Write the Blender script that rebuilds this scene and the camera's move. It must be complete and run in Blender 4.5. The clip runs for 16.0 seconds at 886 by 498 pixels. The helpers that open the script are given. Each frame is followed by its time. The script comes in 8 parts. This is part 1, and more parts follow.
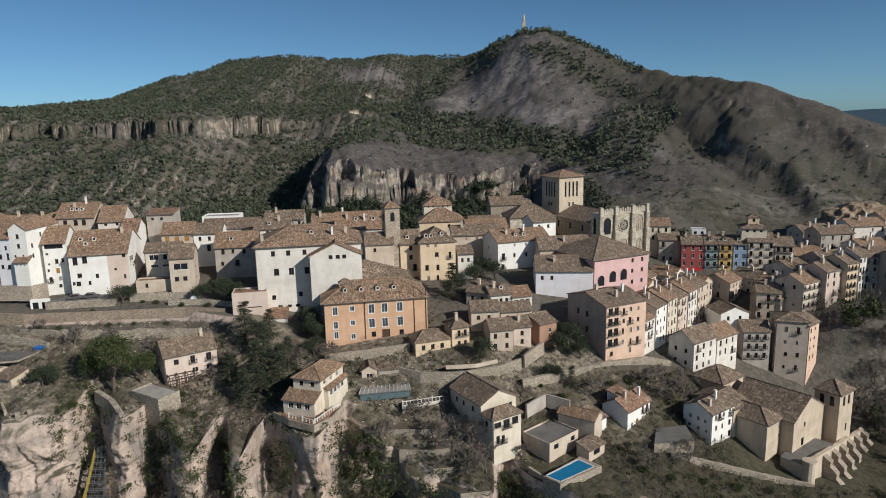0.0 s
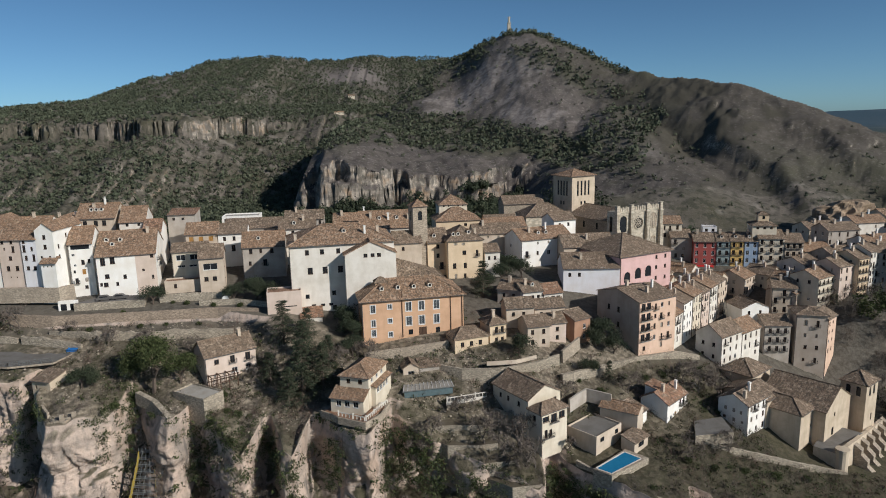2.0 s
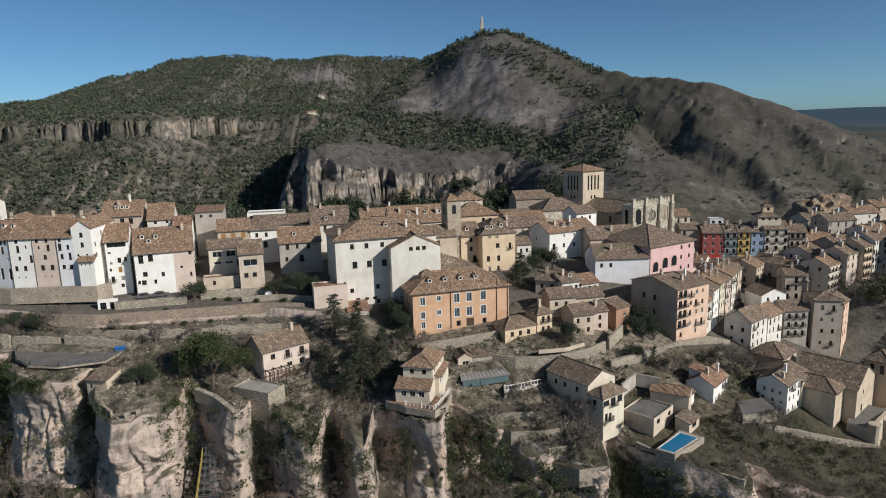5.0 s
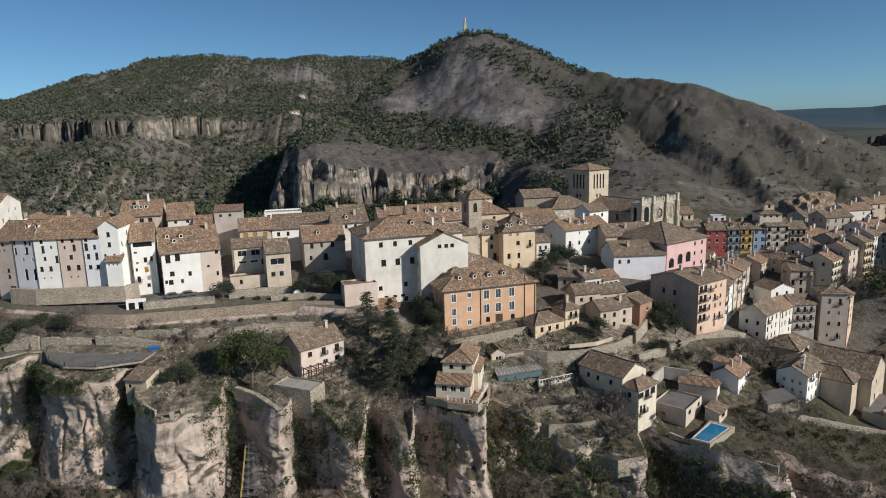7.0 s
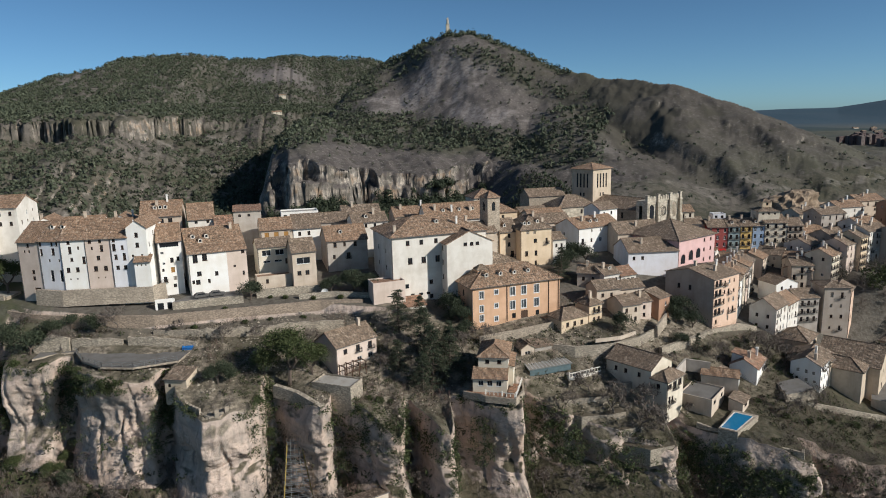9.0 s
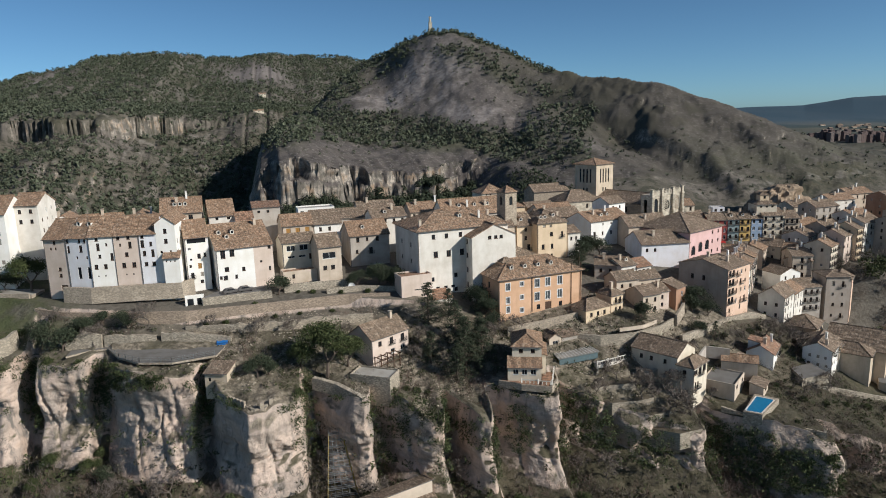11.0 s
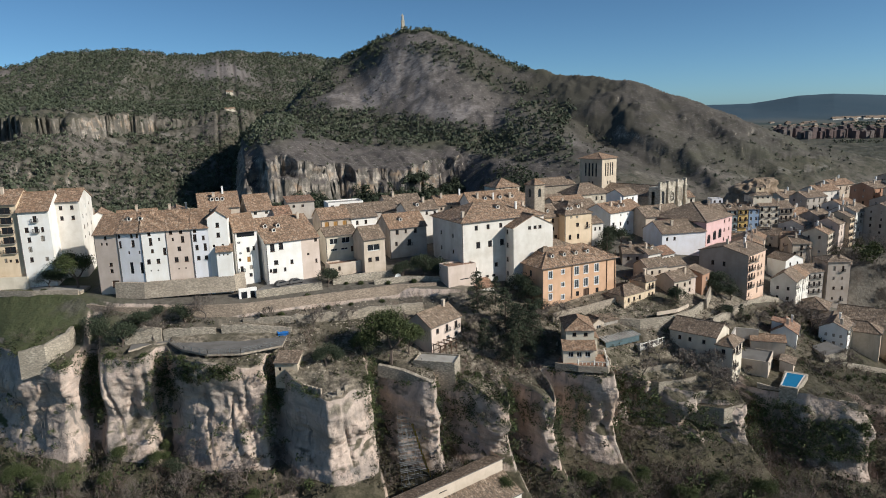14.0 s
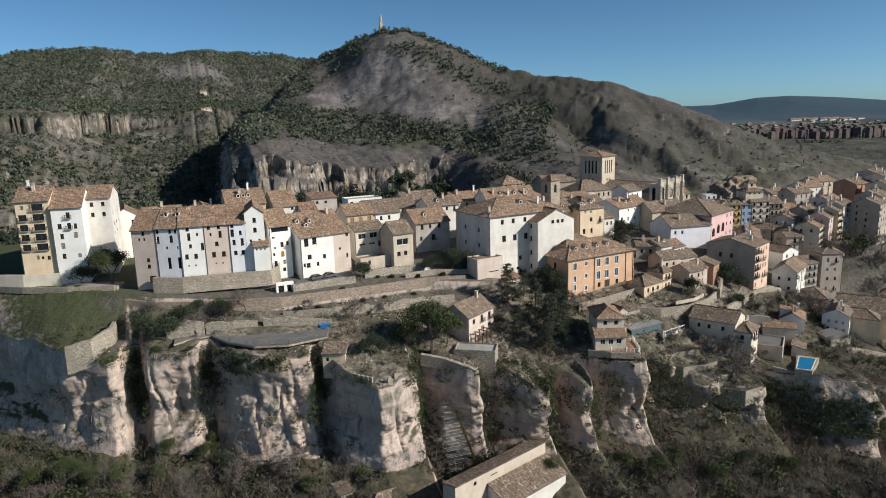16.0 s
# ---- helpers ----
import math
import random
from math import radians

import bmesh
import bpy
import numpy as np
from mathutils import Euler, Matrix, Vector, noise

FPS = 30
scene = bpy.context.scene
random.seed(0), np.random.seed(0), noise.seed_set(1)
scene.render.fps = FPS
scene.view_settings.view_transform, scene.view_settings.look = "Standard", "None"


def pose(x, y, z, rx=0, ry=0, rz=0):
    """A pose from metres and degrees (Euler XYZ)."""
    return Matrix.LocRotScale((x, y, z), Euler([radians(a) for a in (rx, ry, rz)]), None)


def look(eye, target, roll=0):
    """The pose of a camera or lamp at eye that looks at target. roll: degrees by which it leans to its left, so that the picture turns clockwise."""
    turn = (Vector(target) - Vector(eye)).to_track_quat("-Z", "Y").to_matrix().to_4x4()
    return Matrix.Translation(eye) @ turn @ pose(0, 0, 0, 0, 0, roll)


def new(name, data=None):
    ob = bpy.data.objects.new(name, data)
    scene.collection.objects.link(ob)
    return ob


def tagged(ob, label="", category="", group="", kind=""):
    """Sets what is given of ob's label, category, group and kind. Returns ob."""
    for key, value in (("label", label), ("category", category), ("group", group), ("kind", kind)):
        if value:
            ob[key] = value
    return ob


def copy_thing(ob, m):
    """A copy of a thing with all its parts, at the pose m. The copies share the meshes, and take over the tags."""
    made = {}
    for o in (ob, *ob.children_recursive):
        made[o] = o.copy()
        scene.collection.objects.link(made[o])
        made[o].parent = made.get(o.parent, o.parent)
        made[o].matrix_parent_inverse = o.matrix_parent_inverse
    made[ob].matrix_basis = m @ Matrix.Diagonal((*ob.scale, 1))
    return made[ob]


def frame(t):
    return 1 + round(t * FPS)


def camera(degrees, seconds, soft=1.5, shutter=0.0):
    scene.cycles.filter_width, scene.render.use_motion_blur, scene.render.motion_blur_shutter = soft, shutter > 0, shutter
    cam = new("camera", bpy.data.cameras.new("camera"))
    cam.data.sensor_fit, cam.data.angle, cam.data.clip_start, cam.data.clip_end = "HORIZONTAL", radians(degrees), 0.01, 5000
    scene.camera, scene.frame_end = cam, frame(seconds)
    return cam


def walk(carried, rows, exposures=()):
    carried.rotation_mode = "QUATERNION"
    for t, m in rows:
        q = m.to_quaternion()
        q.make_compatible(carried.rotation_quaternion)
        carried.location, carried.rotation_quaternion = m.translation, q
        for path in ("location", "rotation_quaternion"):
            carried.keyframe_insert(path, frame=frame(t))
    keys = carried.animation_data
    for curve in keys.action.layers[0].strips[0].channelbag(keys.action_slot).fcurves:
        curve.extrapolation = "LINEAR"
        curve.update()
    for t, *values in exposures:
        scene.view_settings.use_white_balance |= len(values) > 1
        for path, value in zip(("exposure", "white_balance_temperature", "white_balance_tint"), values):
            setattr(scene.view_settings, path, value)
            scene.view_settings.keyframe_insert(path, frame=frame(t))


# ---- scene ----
cam = camera(67.9, 16.0, 1.0)
PATH = [
    (0, (0.071, 0.307, 45.633), (0.076, 2.27, 45.252), -1.4),
    (0.5, (-4.055, -0.044, 45.491), (-4.033, 1.919, 45.111), -1.4),
    (1, (-8.318, -0.401, 45.283), (-8.276, 1.563, 44.904), -1.4),
    (1.5, (-12.508, -0.495, 45.229), (-12.447, 1.468, 44.851), -1.4),
    (2, (-16.854, -0.669, 45.216), (-16.773, 1.293, 44.838), -1.4),
    (2.5, (-20.956, -0.818, 45.099), (-20.855, 1.143, 44.722), -1.4),
    (3, (-25.076, -0.966, 44.88), (-24.956, 0.995, 44.502), -1.4),
    (3.5, (-29.15, -1.163, 44.68), (-29.008, 0.796, 44.303), -1.4),
    (4, (-33.376, -1.444, 44.407), (-33.212, 0.513, 44.029), -1.5),
    (6.5, (-53.395, -2.097, 43.89), (-53.129, -0.151, 43.51), -1.5),
    (7, (-57.455, -2.178, 44.133), (-57.169, -0.235, 43.752), -1.5),
    (7.5, (-61.222, -2.309, 44.476), (-60.916, -0.369, 44.094), -1.4),
    (8, (-65.154, -2.457, 44.707), (-64.829, -0.521, 44.325), -1.5),
    (8.5, (-68.96, -2.664, 44.684), (-68.616, -0.732, 44.302), -1.5),
    (9, (-72.997, -2.788, 44.471), (-72.632, -0.859, 44.089), -1.5),
    (11.5, (-92.66, -2.92, 43.904), (-92.199, -1.013, 43.515), -1.7),
    (12, (-97.024, -2.764, 43.92), (-96.543, -0.862, 43.53), -1.7),
    (12.5, (-101.264, -2.612, 43.9), (-100.764, -0.715, 43.509), -1.7),
    (13, (-105.897, -2.565, 43.77), (-105.377, -0.674, 43.378), -1.8),
    (13.5, (-110.36, -2.294, 43.583), (-109.818, -0.41, 43.189), -1.8),
    (14, (-115.104, -2.087, 43.416), (-114.538, -0.21, 43.021), -1.8),
    (14.5, (-119.74, -1.996, 43.249), (-119.152, -0.125, 42.854), -1.8),
    (15, (-124.678, -1.778, 43.191), (-124.065, 0.084, 42.795), -1.8),
    (15.5, (-129.639, -1.537, 43.09), (-129.001, 0.317, 42.694), -1.7),
    (16, (-134.954, -1.426, 42.829), (-134.291, 0.419, 42.434), -1.7),
]
walk(cam, [(t, look(eye, target, roll)) for t, eye, target, roll in PATH], exposures=[(0.0, -0.23, 5860, 5.5), (8.0, -0.08, 5850, 5), (16.0, 0.11, 5830, 4.5)])

# ---- light ----
SUN_AZ, SUN_EL = 52.0, 29.0          # degrees: to the right of straight behind the first view, and above the horizon
to_sun = Vector((math.sin(radians(SUN_AZ)) * math.cos(radians(SUN_EL)), -math.cos(radians(SUN_AZ)) * math.cos(radians(SUN_EL)), math.sin(radians(SUN_EL))))
world = bpy.data.worlds.new("sky")
scene.world = world
world.use_nodes = True
wn, wl = world.node_tree.nodes, world.node_tree.links
sky = wn.new("ShaderNodeTexSky")
sky.sky_type, sky.sun_disc = "NISHITA", False
sky.sun_elevation, sky.sun_rotation = radians(SUN_EL), math.atan2(to_sun.x, to_sun.y)
sky.altitude, sky.air_density, sky.dust_density, sky.ozone_density = 1000, 0.55, 1.0, 1.0
wn["Background"].inputs["Strength"].default_value = 0.083
tint = wn.new("ShaderNodeMix")
tint.data_type, tint.blend_type = "RGBA", "MULTIPLY"
tint.inputs[0].default_value, tint.inputs[7].default_value = 1.0, (0.79, 0.99, 1.02, 1.0)
wl.new(sky.outputs[0], tint.inputs[6])
wl.new(tint.outputs[2], wn["Background"].inputs["Color"])
sun = new("sun", bpy.data.lights.new("sun", "SUN"))
sun.data.energy, sun.data.angle, sun.data.color = 5.0, radians(0.55), (1.0, 0.885, 0.765)
sun.matrix_world = look(to_sun * 300 + Vector((0, 200, 0)), (0, 200, 0))


# ---- materials ----
def material(name, rough=0.9, metal=0.0):
    m = bpy.data.materials.new(name)
    m.use_nodes = True
    nt = m.node_tree
    b = nt.nodes["Principled BSDF"]
    b.inputs["Roughness"].default_value, b.inputs["Metallic"].default_value = rough, metal
    b.inputs["Specular IOR Level"].default_value = 0.25
    return m, nt, b


def node(nt, kind, **values):
    n = nt.nodes.new("ShaderNode" + kind)
    for key, value in values.items():
        n.inputs[key.replace("_", " ")].default_value = value
    return n


def ramp(nt, source, stops):
    r = nt.nodes.new("ShaderNodeValToRGB")
    e = r.color_ramp.elements
    while len(e) < len(stops):
        e.new(0.5)
    for el, (p, c) in zip(e, stops):
        el.position, el.color = p, (*c, 1)
    nt.links.new(source, r.inputs[0])
    return r.outputs[0]


def blend(nt, fac, a, b, kind="MIX"):
    m = nt.nodes.new("ShaderNodeMix")
    m.data_type, m.blend_type = "RGBA", kind
    for k, v in ((0, fac), (6, a), (7, b)):
        if isinstance(v, (int, float)):
            m.inputs[k].default_value = v
        elif isinstance(v, tuple):
            m.inputs[k].default_value = (*v, 1)
        else:
            nt.links.new(v, m.inputs[k])
    return m.outputs[2]


def arith(nt, op, a, b=None):
    m = nt.nodes.new("ShaderNodeMath")
    m.operation = op
    for k, v in enumerate((a, b)):
        if isinstance(v, (int, float)):
            m.inputs[k].default_value = v
        elif v is not None:
            nt.links.new(v, m.inputs[k])
    return m.outputs[0]


def noise_tex(nt, scale, detail=4.0, stretch=None, coord="Object"):
    n = node(nt, "TexNoise", Scale=scale, Detail=detail, Roughness=0.6)
    tc = nt.nodes.new("ShaderNodeTexCoord")
    src = tc.outputs[coord]
    if stretch:
        mp = nt.nodes.new("ShaderNodeMapping")
        mp.inputs["Scale"].default_value = stretch
        nt.links.new(src, mp.inputs[0])
        src = mp.outputs[0]
    nt.links.new(src, n.inputs["Vector"])
    return n.outputs[0]


def bump(nt, b, height, strength, dist):
    bp = node(nt, "Bump", Strength=strength, Distance=dist)
    nt.links.new(height, bp.inputs["Height"])
    nt.links.new(bp.outputs[0], b.inputs["Normal"])


def plaster(name, c, dirt=0.35):
    m, nt, b = material(name, 0.92)
    big = noise_tex(nt, 0.25, 5)
    streak = noise_tex(nt, 0.6, 5, (0.9, 0.9, 0.14))
    fine = noise_tex(nt, 3.5, 5)
    k = 1 - dirt
    dark = tuple(v * f for v, f in zip(c, (k * 0.97, k * 0.93, k * 0.86)))
    col = blend(nt, ramp(nt, big, [(0.40, (0, 0, 0)), (0.72, (0.8, 0.8, 0.8))]), c, dark)
    col = blend(nt, ramp(nt, streak, [(0.5, (0, 0, 0)), (0.78, (0.6, 0.6, 0.6))]), col, dark)
    col = blend(nt, ramp(nt, fine, [(0.55, (0, 0, 0)), (0.8, (0.35, 0.35, 0.35))]), col, tuple(v * 0.6 for v in c))
    nt.links.new(col, b.inputs["Base Color"])
    bump(nt, b, fine, 0.35, 0.05)
    return m


def masonry(name, c1, c2, scale=1.6):
    m, nt, b = material(name, 0.95)
    v = node(nt, "TexVoronoi", Scale=scale, Randomness=0.9)
    tc = nt.nodes.new("ShaderNodeTexCoord")
    mp = nt.nodes.new("ShaderNodeMapping")
    mp.inputs["Scale"].default_value = (0.75, 0.75, 1.5)
    nt.links.new(tc.outputs["Object"], mp.inputs[0])
    nt.links.new(mp.outputs[0], v.inputs["Vector"])
    big = noise_tex(nt, 0.2, 5)
    col = blend(nt, ramp(nt, v.outputs["Color"], [(0.2, (0, 0, 0)), (0.9, (1, 1, 1))]), c1, c2)
    col = blend(nt, ramp(nt, big, [(0.42, (0, 0, 0)), (0.7, (0.7, 0.7, 0.7))]), col, tuple(x * 0.55 for x in c1))
    col = blend(nt, ramp(nt, v.outputs["Distance"], [(0.42, (0, 0, 0)), (0.7, (0.6, 0.6, 0.6))]), col, tuple(x * 0.45 for x in c1))
    nt.links.new(col, b.inputs["Base Color"])
    bump(nt, b, v.outputs["Distance"], 0.5, -0.08)
    return m


def tiles(name, c1, c2, c3):
    """Barrel tiles: the uv map is in metres, u along the eave and v up the slope."""
    m, nt, b = material(name, 0.9)
    uv = nt.nodes.new("ShaderNodeUVMap")
    sep = nt.nodes.new("ShaderNodeSeparateXYZ")
    nt.links.new(uv.outputs[0], sep.inputs[0])
    u, v = arith(nt, "MULTIPLY", sep.outputs[0], 3.6), arith(nt, "MULTIPLY", sep.outputs[1], 2.6)
    comb = nt.nodes.new("ShaderNodeCombineXYZ")
    nt.links.new(arith(nt, "FLOOR", u), comb.inputs[0])
    nt.links.new(arith(nt, "FLOOR", v), comb.inputs[1])
    wnz = nt.nodes.new("ShaderNodeTexWhiteNoise")
    nt.links.new(comb.outputs[0], wnz.inputs[0])
    info = nt.nodes.new("ShaderNodeObjectInfo")
    big, mid = noise_tex(nt, 0.35, 5), noise_tex(nt, 1.7, 4)
    col = ramp(nt, wnz.outputs[0], [(0.0, c1), (0.45, c2), (1.0, c3)])
    mp = nt.nodes.new("ShaderNodeMapping")
    mp.inputs["Scale"].default_value = (2.2, 0.45, 1.0)
    nt.links.new(uv.outputs[0], mp.inputs[0])
    runs = node(nt, "TexNoise", Scale=1.0, Detail=4.0, Roughness=0.7)
    nt.links.new(mp.outputs[0], runs.inputs["Vector"])
    col = blend(nt, ramp(nt, runs.outputs[0], [(0.42, (0, 0, 0)), (0.62, (0.85, 0.85, 0.85))]), col, tuple(x * 0.5 for x in c2))
    col = blend(nt, ramp(nt, runs.outputs[0], [(0.25, (0.7, 0.7, 0.7)), (0.42, (0, 0, 0))]), col, tuple(min(1, x * 1.25) for x in c3))
    col = blend(nt, ramp(nt, big, [(0.42, (0, 0, 0)), (0.66, (0.6, 0.6, 0.6))]), col, tuple(x * 0.5 for x in c2))
    col = blend(nt, ramp(nt, noise_tex(nt, 0.9, 6), [(0.54, (0, 0, 0)), (0.66, (0.6, 0.6, 0.6))]), col, (0.60, 0.48, 0.36))
    col = blend(nt, ramp(nt, mid, [(0.48, (0, 0, 0)), (0.60, (0.75, 0.75, 0.75))]), col, (0.085, 0.070, 0.054))
    tone = arith(nt, "ADD", arith(nt, "MULTIPLY", info.outputs["Random"], 0.3), 0.0)
    col = blend(nt, tone, col, tuple(x * 0.55 for x in c1))
    nt.links.new(col, b.inputs["Base Color"])
    rib = arith(nt, "ABSOLUTE", arith(nt, "SINE", arith(nt, "MULTIPLY", u, math.pi)))
    lap = arith(nt, "MULTIPLY", arith(nt, "FRACT", v), 0.3)
    bump(nt, b, arith(nt, "SUBTRACT", rib, lap), 0.8, 0.09)
    return m


def plain(name, c, rough=0.6, metal=0.0, var=0.25):
    m, nt, b = material(name, rough, metal)
    n = noise_tex(nt, 2.0, 4)
    nt.links.new(blend(nt, ramp(nt, n, [(0.35, (0, 0, 0)), (0.75, (1, 1, 1))]), c, tuple(x * (1 - var) for x in c)), b.inputs["Base Color"])
    return m


def foliage(name, c1, c2, c3):
    m, nt, b = material(name, 0.85)
    geo = nt.nodes.new("ShaderNodeNewGeometry")
    n = noise_tex(nt, 0.05, 3)
    col = ramp(nt, geo.outputs["Random Per Island"], [(0.0, c1), (0.5, c2), (1.0, c3)])
    col = blend(nt, ramp(nt, n, [(0.4, (0, 0, 0)), (0.65, (0.6, 0.6, 0.6))]), col, tuple(0.6 * x for x in c1))
    nt.links.new(col, b.inputs["Base Color"])
    return m


WHITE = plaster("white_plaster", (0.84, 0.81, 0.765), 0.12)
WHITE2 = plaster("old_white_plaster", (0.74, 0.69, 0.62), 0.25)
BLUISH = plaster("bluish_white_plaster", (0.755, 0.74, 0.765), 0.14)
BEIGE = plaster("beige_plaster", (0.60, 0.50, 0.40), 0.3)
ROSE = plaster("rose_beige_plaster", (0.66, 0.54, 0.46), 0.22)
GREYP = plaster("grey_plaster", (0.46, 0.41, 0.36), 0.35)
TAUPE = plaster("taupe_plaster", (0.46, 0.39, 0.33), 0.25)
YELLOW = plaster("yellow_plaster", (0.72, 0.57, 0.40), 0.22)
CREAM = plaster("cream_plaster", (0.70, 0.62, 0.50), 0.25)
ORANGE = plaster("orange_plaster", (0.66, 0.42, 0.27), 0.22)
SALMON = plaster("salmon_plaster", (0.70, 0.50, 0.38), 0.22)
PINK = plaster("pink_plaster", (0.66, 0.44, 0.42), 0.2)
GOLD = plaster("gold_plaster", (0.76, 0.52, 0.20), 0.15)
SAND = plaster("sandstone_render", (0.58, 0.48, 0.365), 0.35)
RED = plaster("red_plaster", (0.38, 0.10, 0.09), 0.25)
BLUE = plaster("blue_plaster", (0.36, 0.46, 0.62), 0.25)
TEAL = plaster("grey_green_plaster", (0.36, 0.43, 0.43), 0.25)
BROWN = plaster("brown_plaster", (0.40, 0.24, 0.16), 0.3)
STONE = masonry("limestone", (0.48, 0.40, 0.31), (0.32, 0.265, 0.205), 2.2)
ASHLAR = masonry("pale_ashlar", (0.62, 0.55, 0.44), (0.52, 0.45, 0.35), 0.9)
PINKRUB = masonry("pinkish_rubble_wall", (0.42, 0.33, 0.25), (0.26, 0.205, 0.155), 2.4)
RUBBLE = masonry("rubble_wall", (0.50, 0.43, 0.335), (0.22, 0.185, 0.145), 2.6)
TILE_A = tiles("barrel_tiles", (0.50, 0.31, 0.195), (0.36, 0.225, 0.14), (0.64, 0.46, 0.32))
TILE_B = tiles("weathered_tiles", (0.375, 0.265, 0.185), (0.255, 0.185, 0.13), (0.49, 0.375, 0.28))
TILE_C = tiles("reddish_tiles", (0.46, 0.26, 0.165), (0.38, 0.21, 0.13), (0.52, 0.35, 0.25))
GLASS = plain("dark_window_glass", (0.025, 0.028, 0.033), 0.12, 0.0, 0.4)
BLIND = plain("roller_blind", (0.42, 0.38, 0.32), 0.7)
WOOD = plain("dark_brown_wood", (0.10, 0.06, 0.04), 0.7)
OCHREW = plain("ochre_wood", (0.42, 0.23, 0.07), 0.6)
WHITEW = plain("white_frame", (0.75, 0.74, 0.72), 0.5)
IRON = plain("black_iron", (0.03, 0.03, 0.032), 0.5, 0.4)
STEEL = plain("galvanised_steel", (0.35, 0.36, 0.36), 0.4, 0.7)
NETTING = plain("yellow_netting", (0.33, 0.245, 0.05), 0.9)
CONCRETE = plaster("concrete", (0.42, 0.39, 0.35), 0.35)
PAVING = plaster("grey_paving", (0.19, 0.178, 0.165), 0.35)
PALEPAVE = plaster("pale_paving", (0.36, 0.33, 0.29), 0.3)
SOIL = plaster("bare_orchard_soil", (0.15, 0.125, 0.09), 0.5)
TEALGLASS = plain("teal_glass", (0.12, 0.165, 0.175), 0.25)
LEADW = plain("plastic_blue", (0.03, 0.16, 0.45), 0.5)
AWNING = plain("red_awning", (0.45, 0.02, 0.02), 0.8)
BARK = plain("bark", (0.13, 0.10, 0.08), 0.95)
TWIG = plain("grey_twigs", (0.165, 0.136, 0.115), 0.95)
TWIGR = plain("reddish_twigs", (0.17, 0.11, 0.092), 0.95)
PINE = foliage("pine_needles", (0.064, 0.074, 0.047), (0.090, 0.103, 0.064), (0.125, 0.136, 0.088))
NEEDLE = foliage("fresh_pine_needles", (0.04, 0.052, 0.018), (0.065, 0.08, 0.028), (0.10, 0.112, 0.045))
CEDAR = foliage("dark_conifer_needles", (0.030, 0.040, 0.023), (0.048, 0.060, 0.034), (0.080, 0.090, 0.052))
HEDGE = foliage("green_shrub_leaves", (0.036, 0.048, 0.017), (0.058, 0.072, 0.026), (0.10, 0.11, 0.045))
SCRUB = foliage("dry_scrub", (0.055, 0.047, 0.03), (0.09, 0.073, 0.05), (0.055, 0.062, 0.03))


def pool_water():
    m, nt, b = material("pool_water", 0.08)
    n = noise_tex(nt, 1.2, 3)
    nt.links.new(blend(nt, n, (0.02, 0.15, 0.30), (0.035, 0.21, 0.38)), b.inputs["Base Color"])
    bump(nt, b, n, 0.2, 0.05)
    return m


WATER = pool_water()


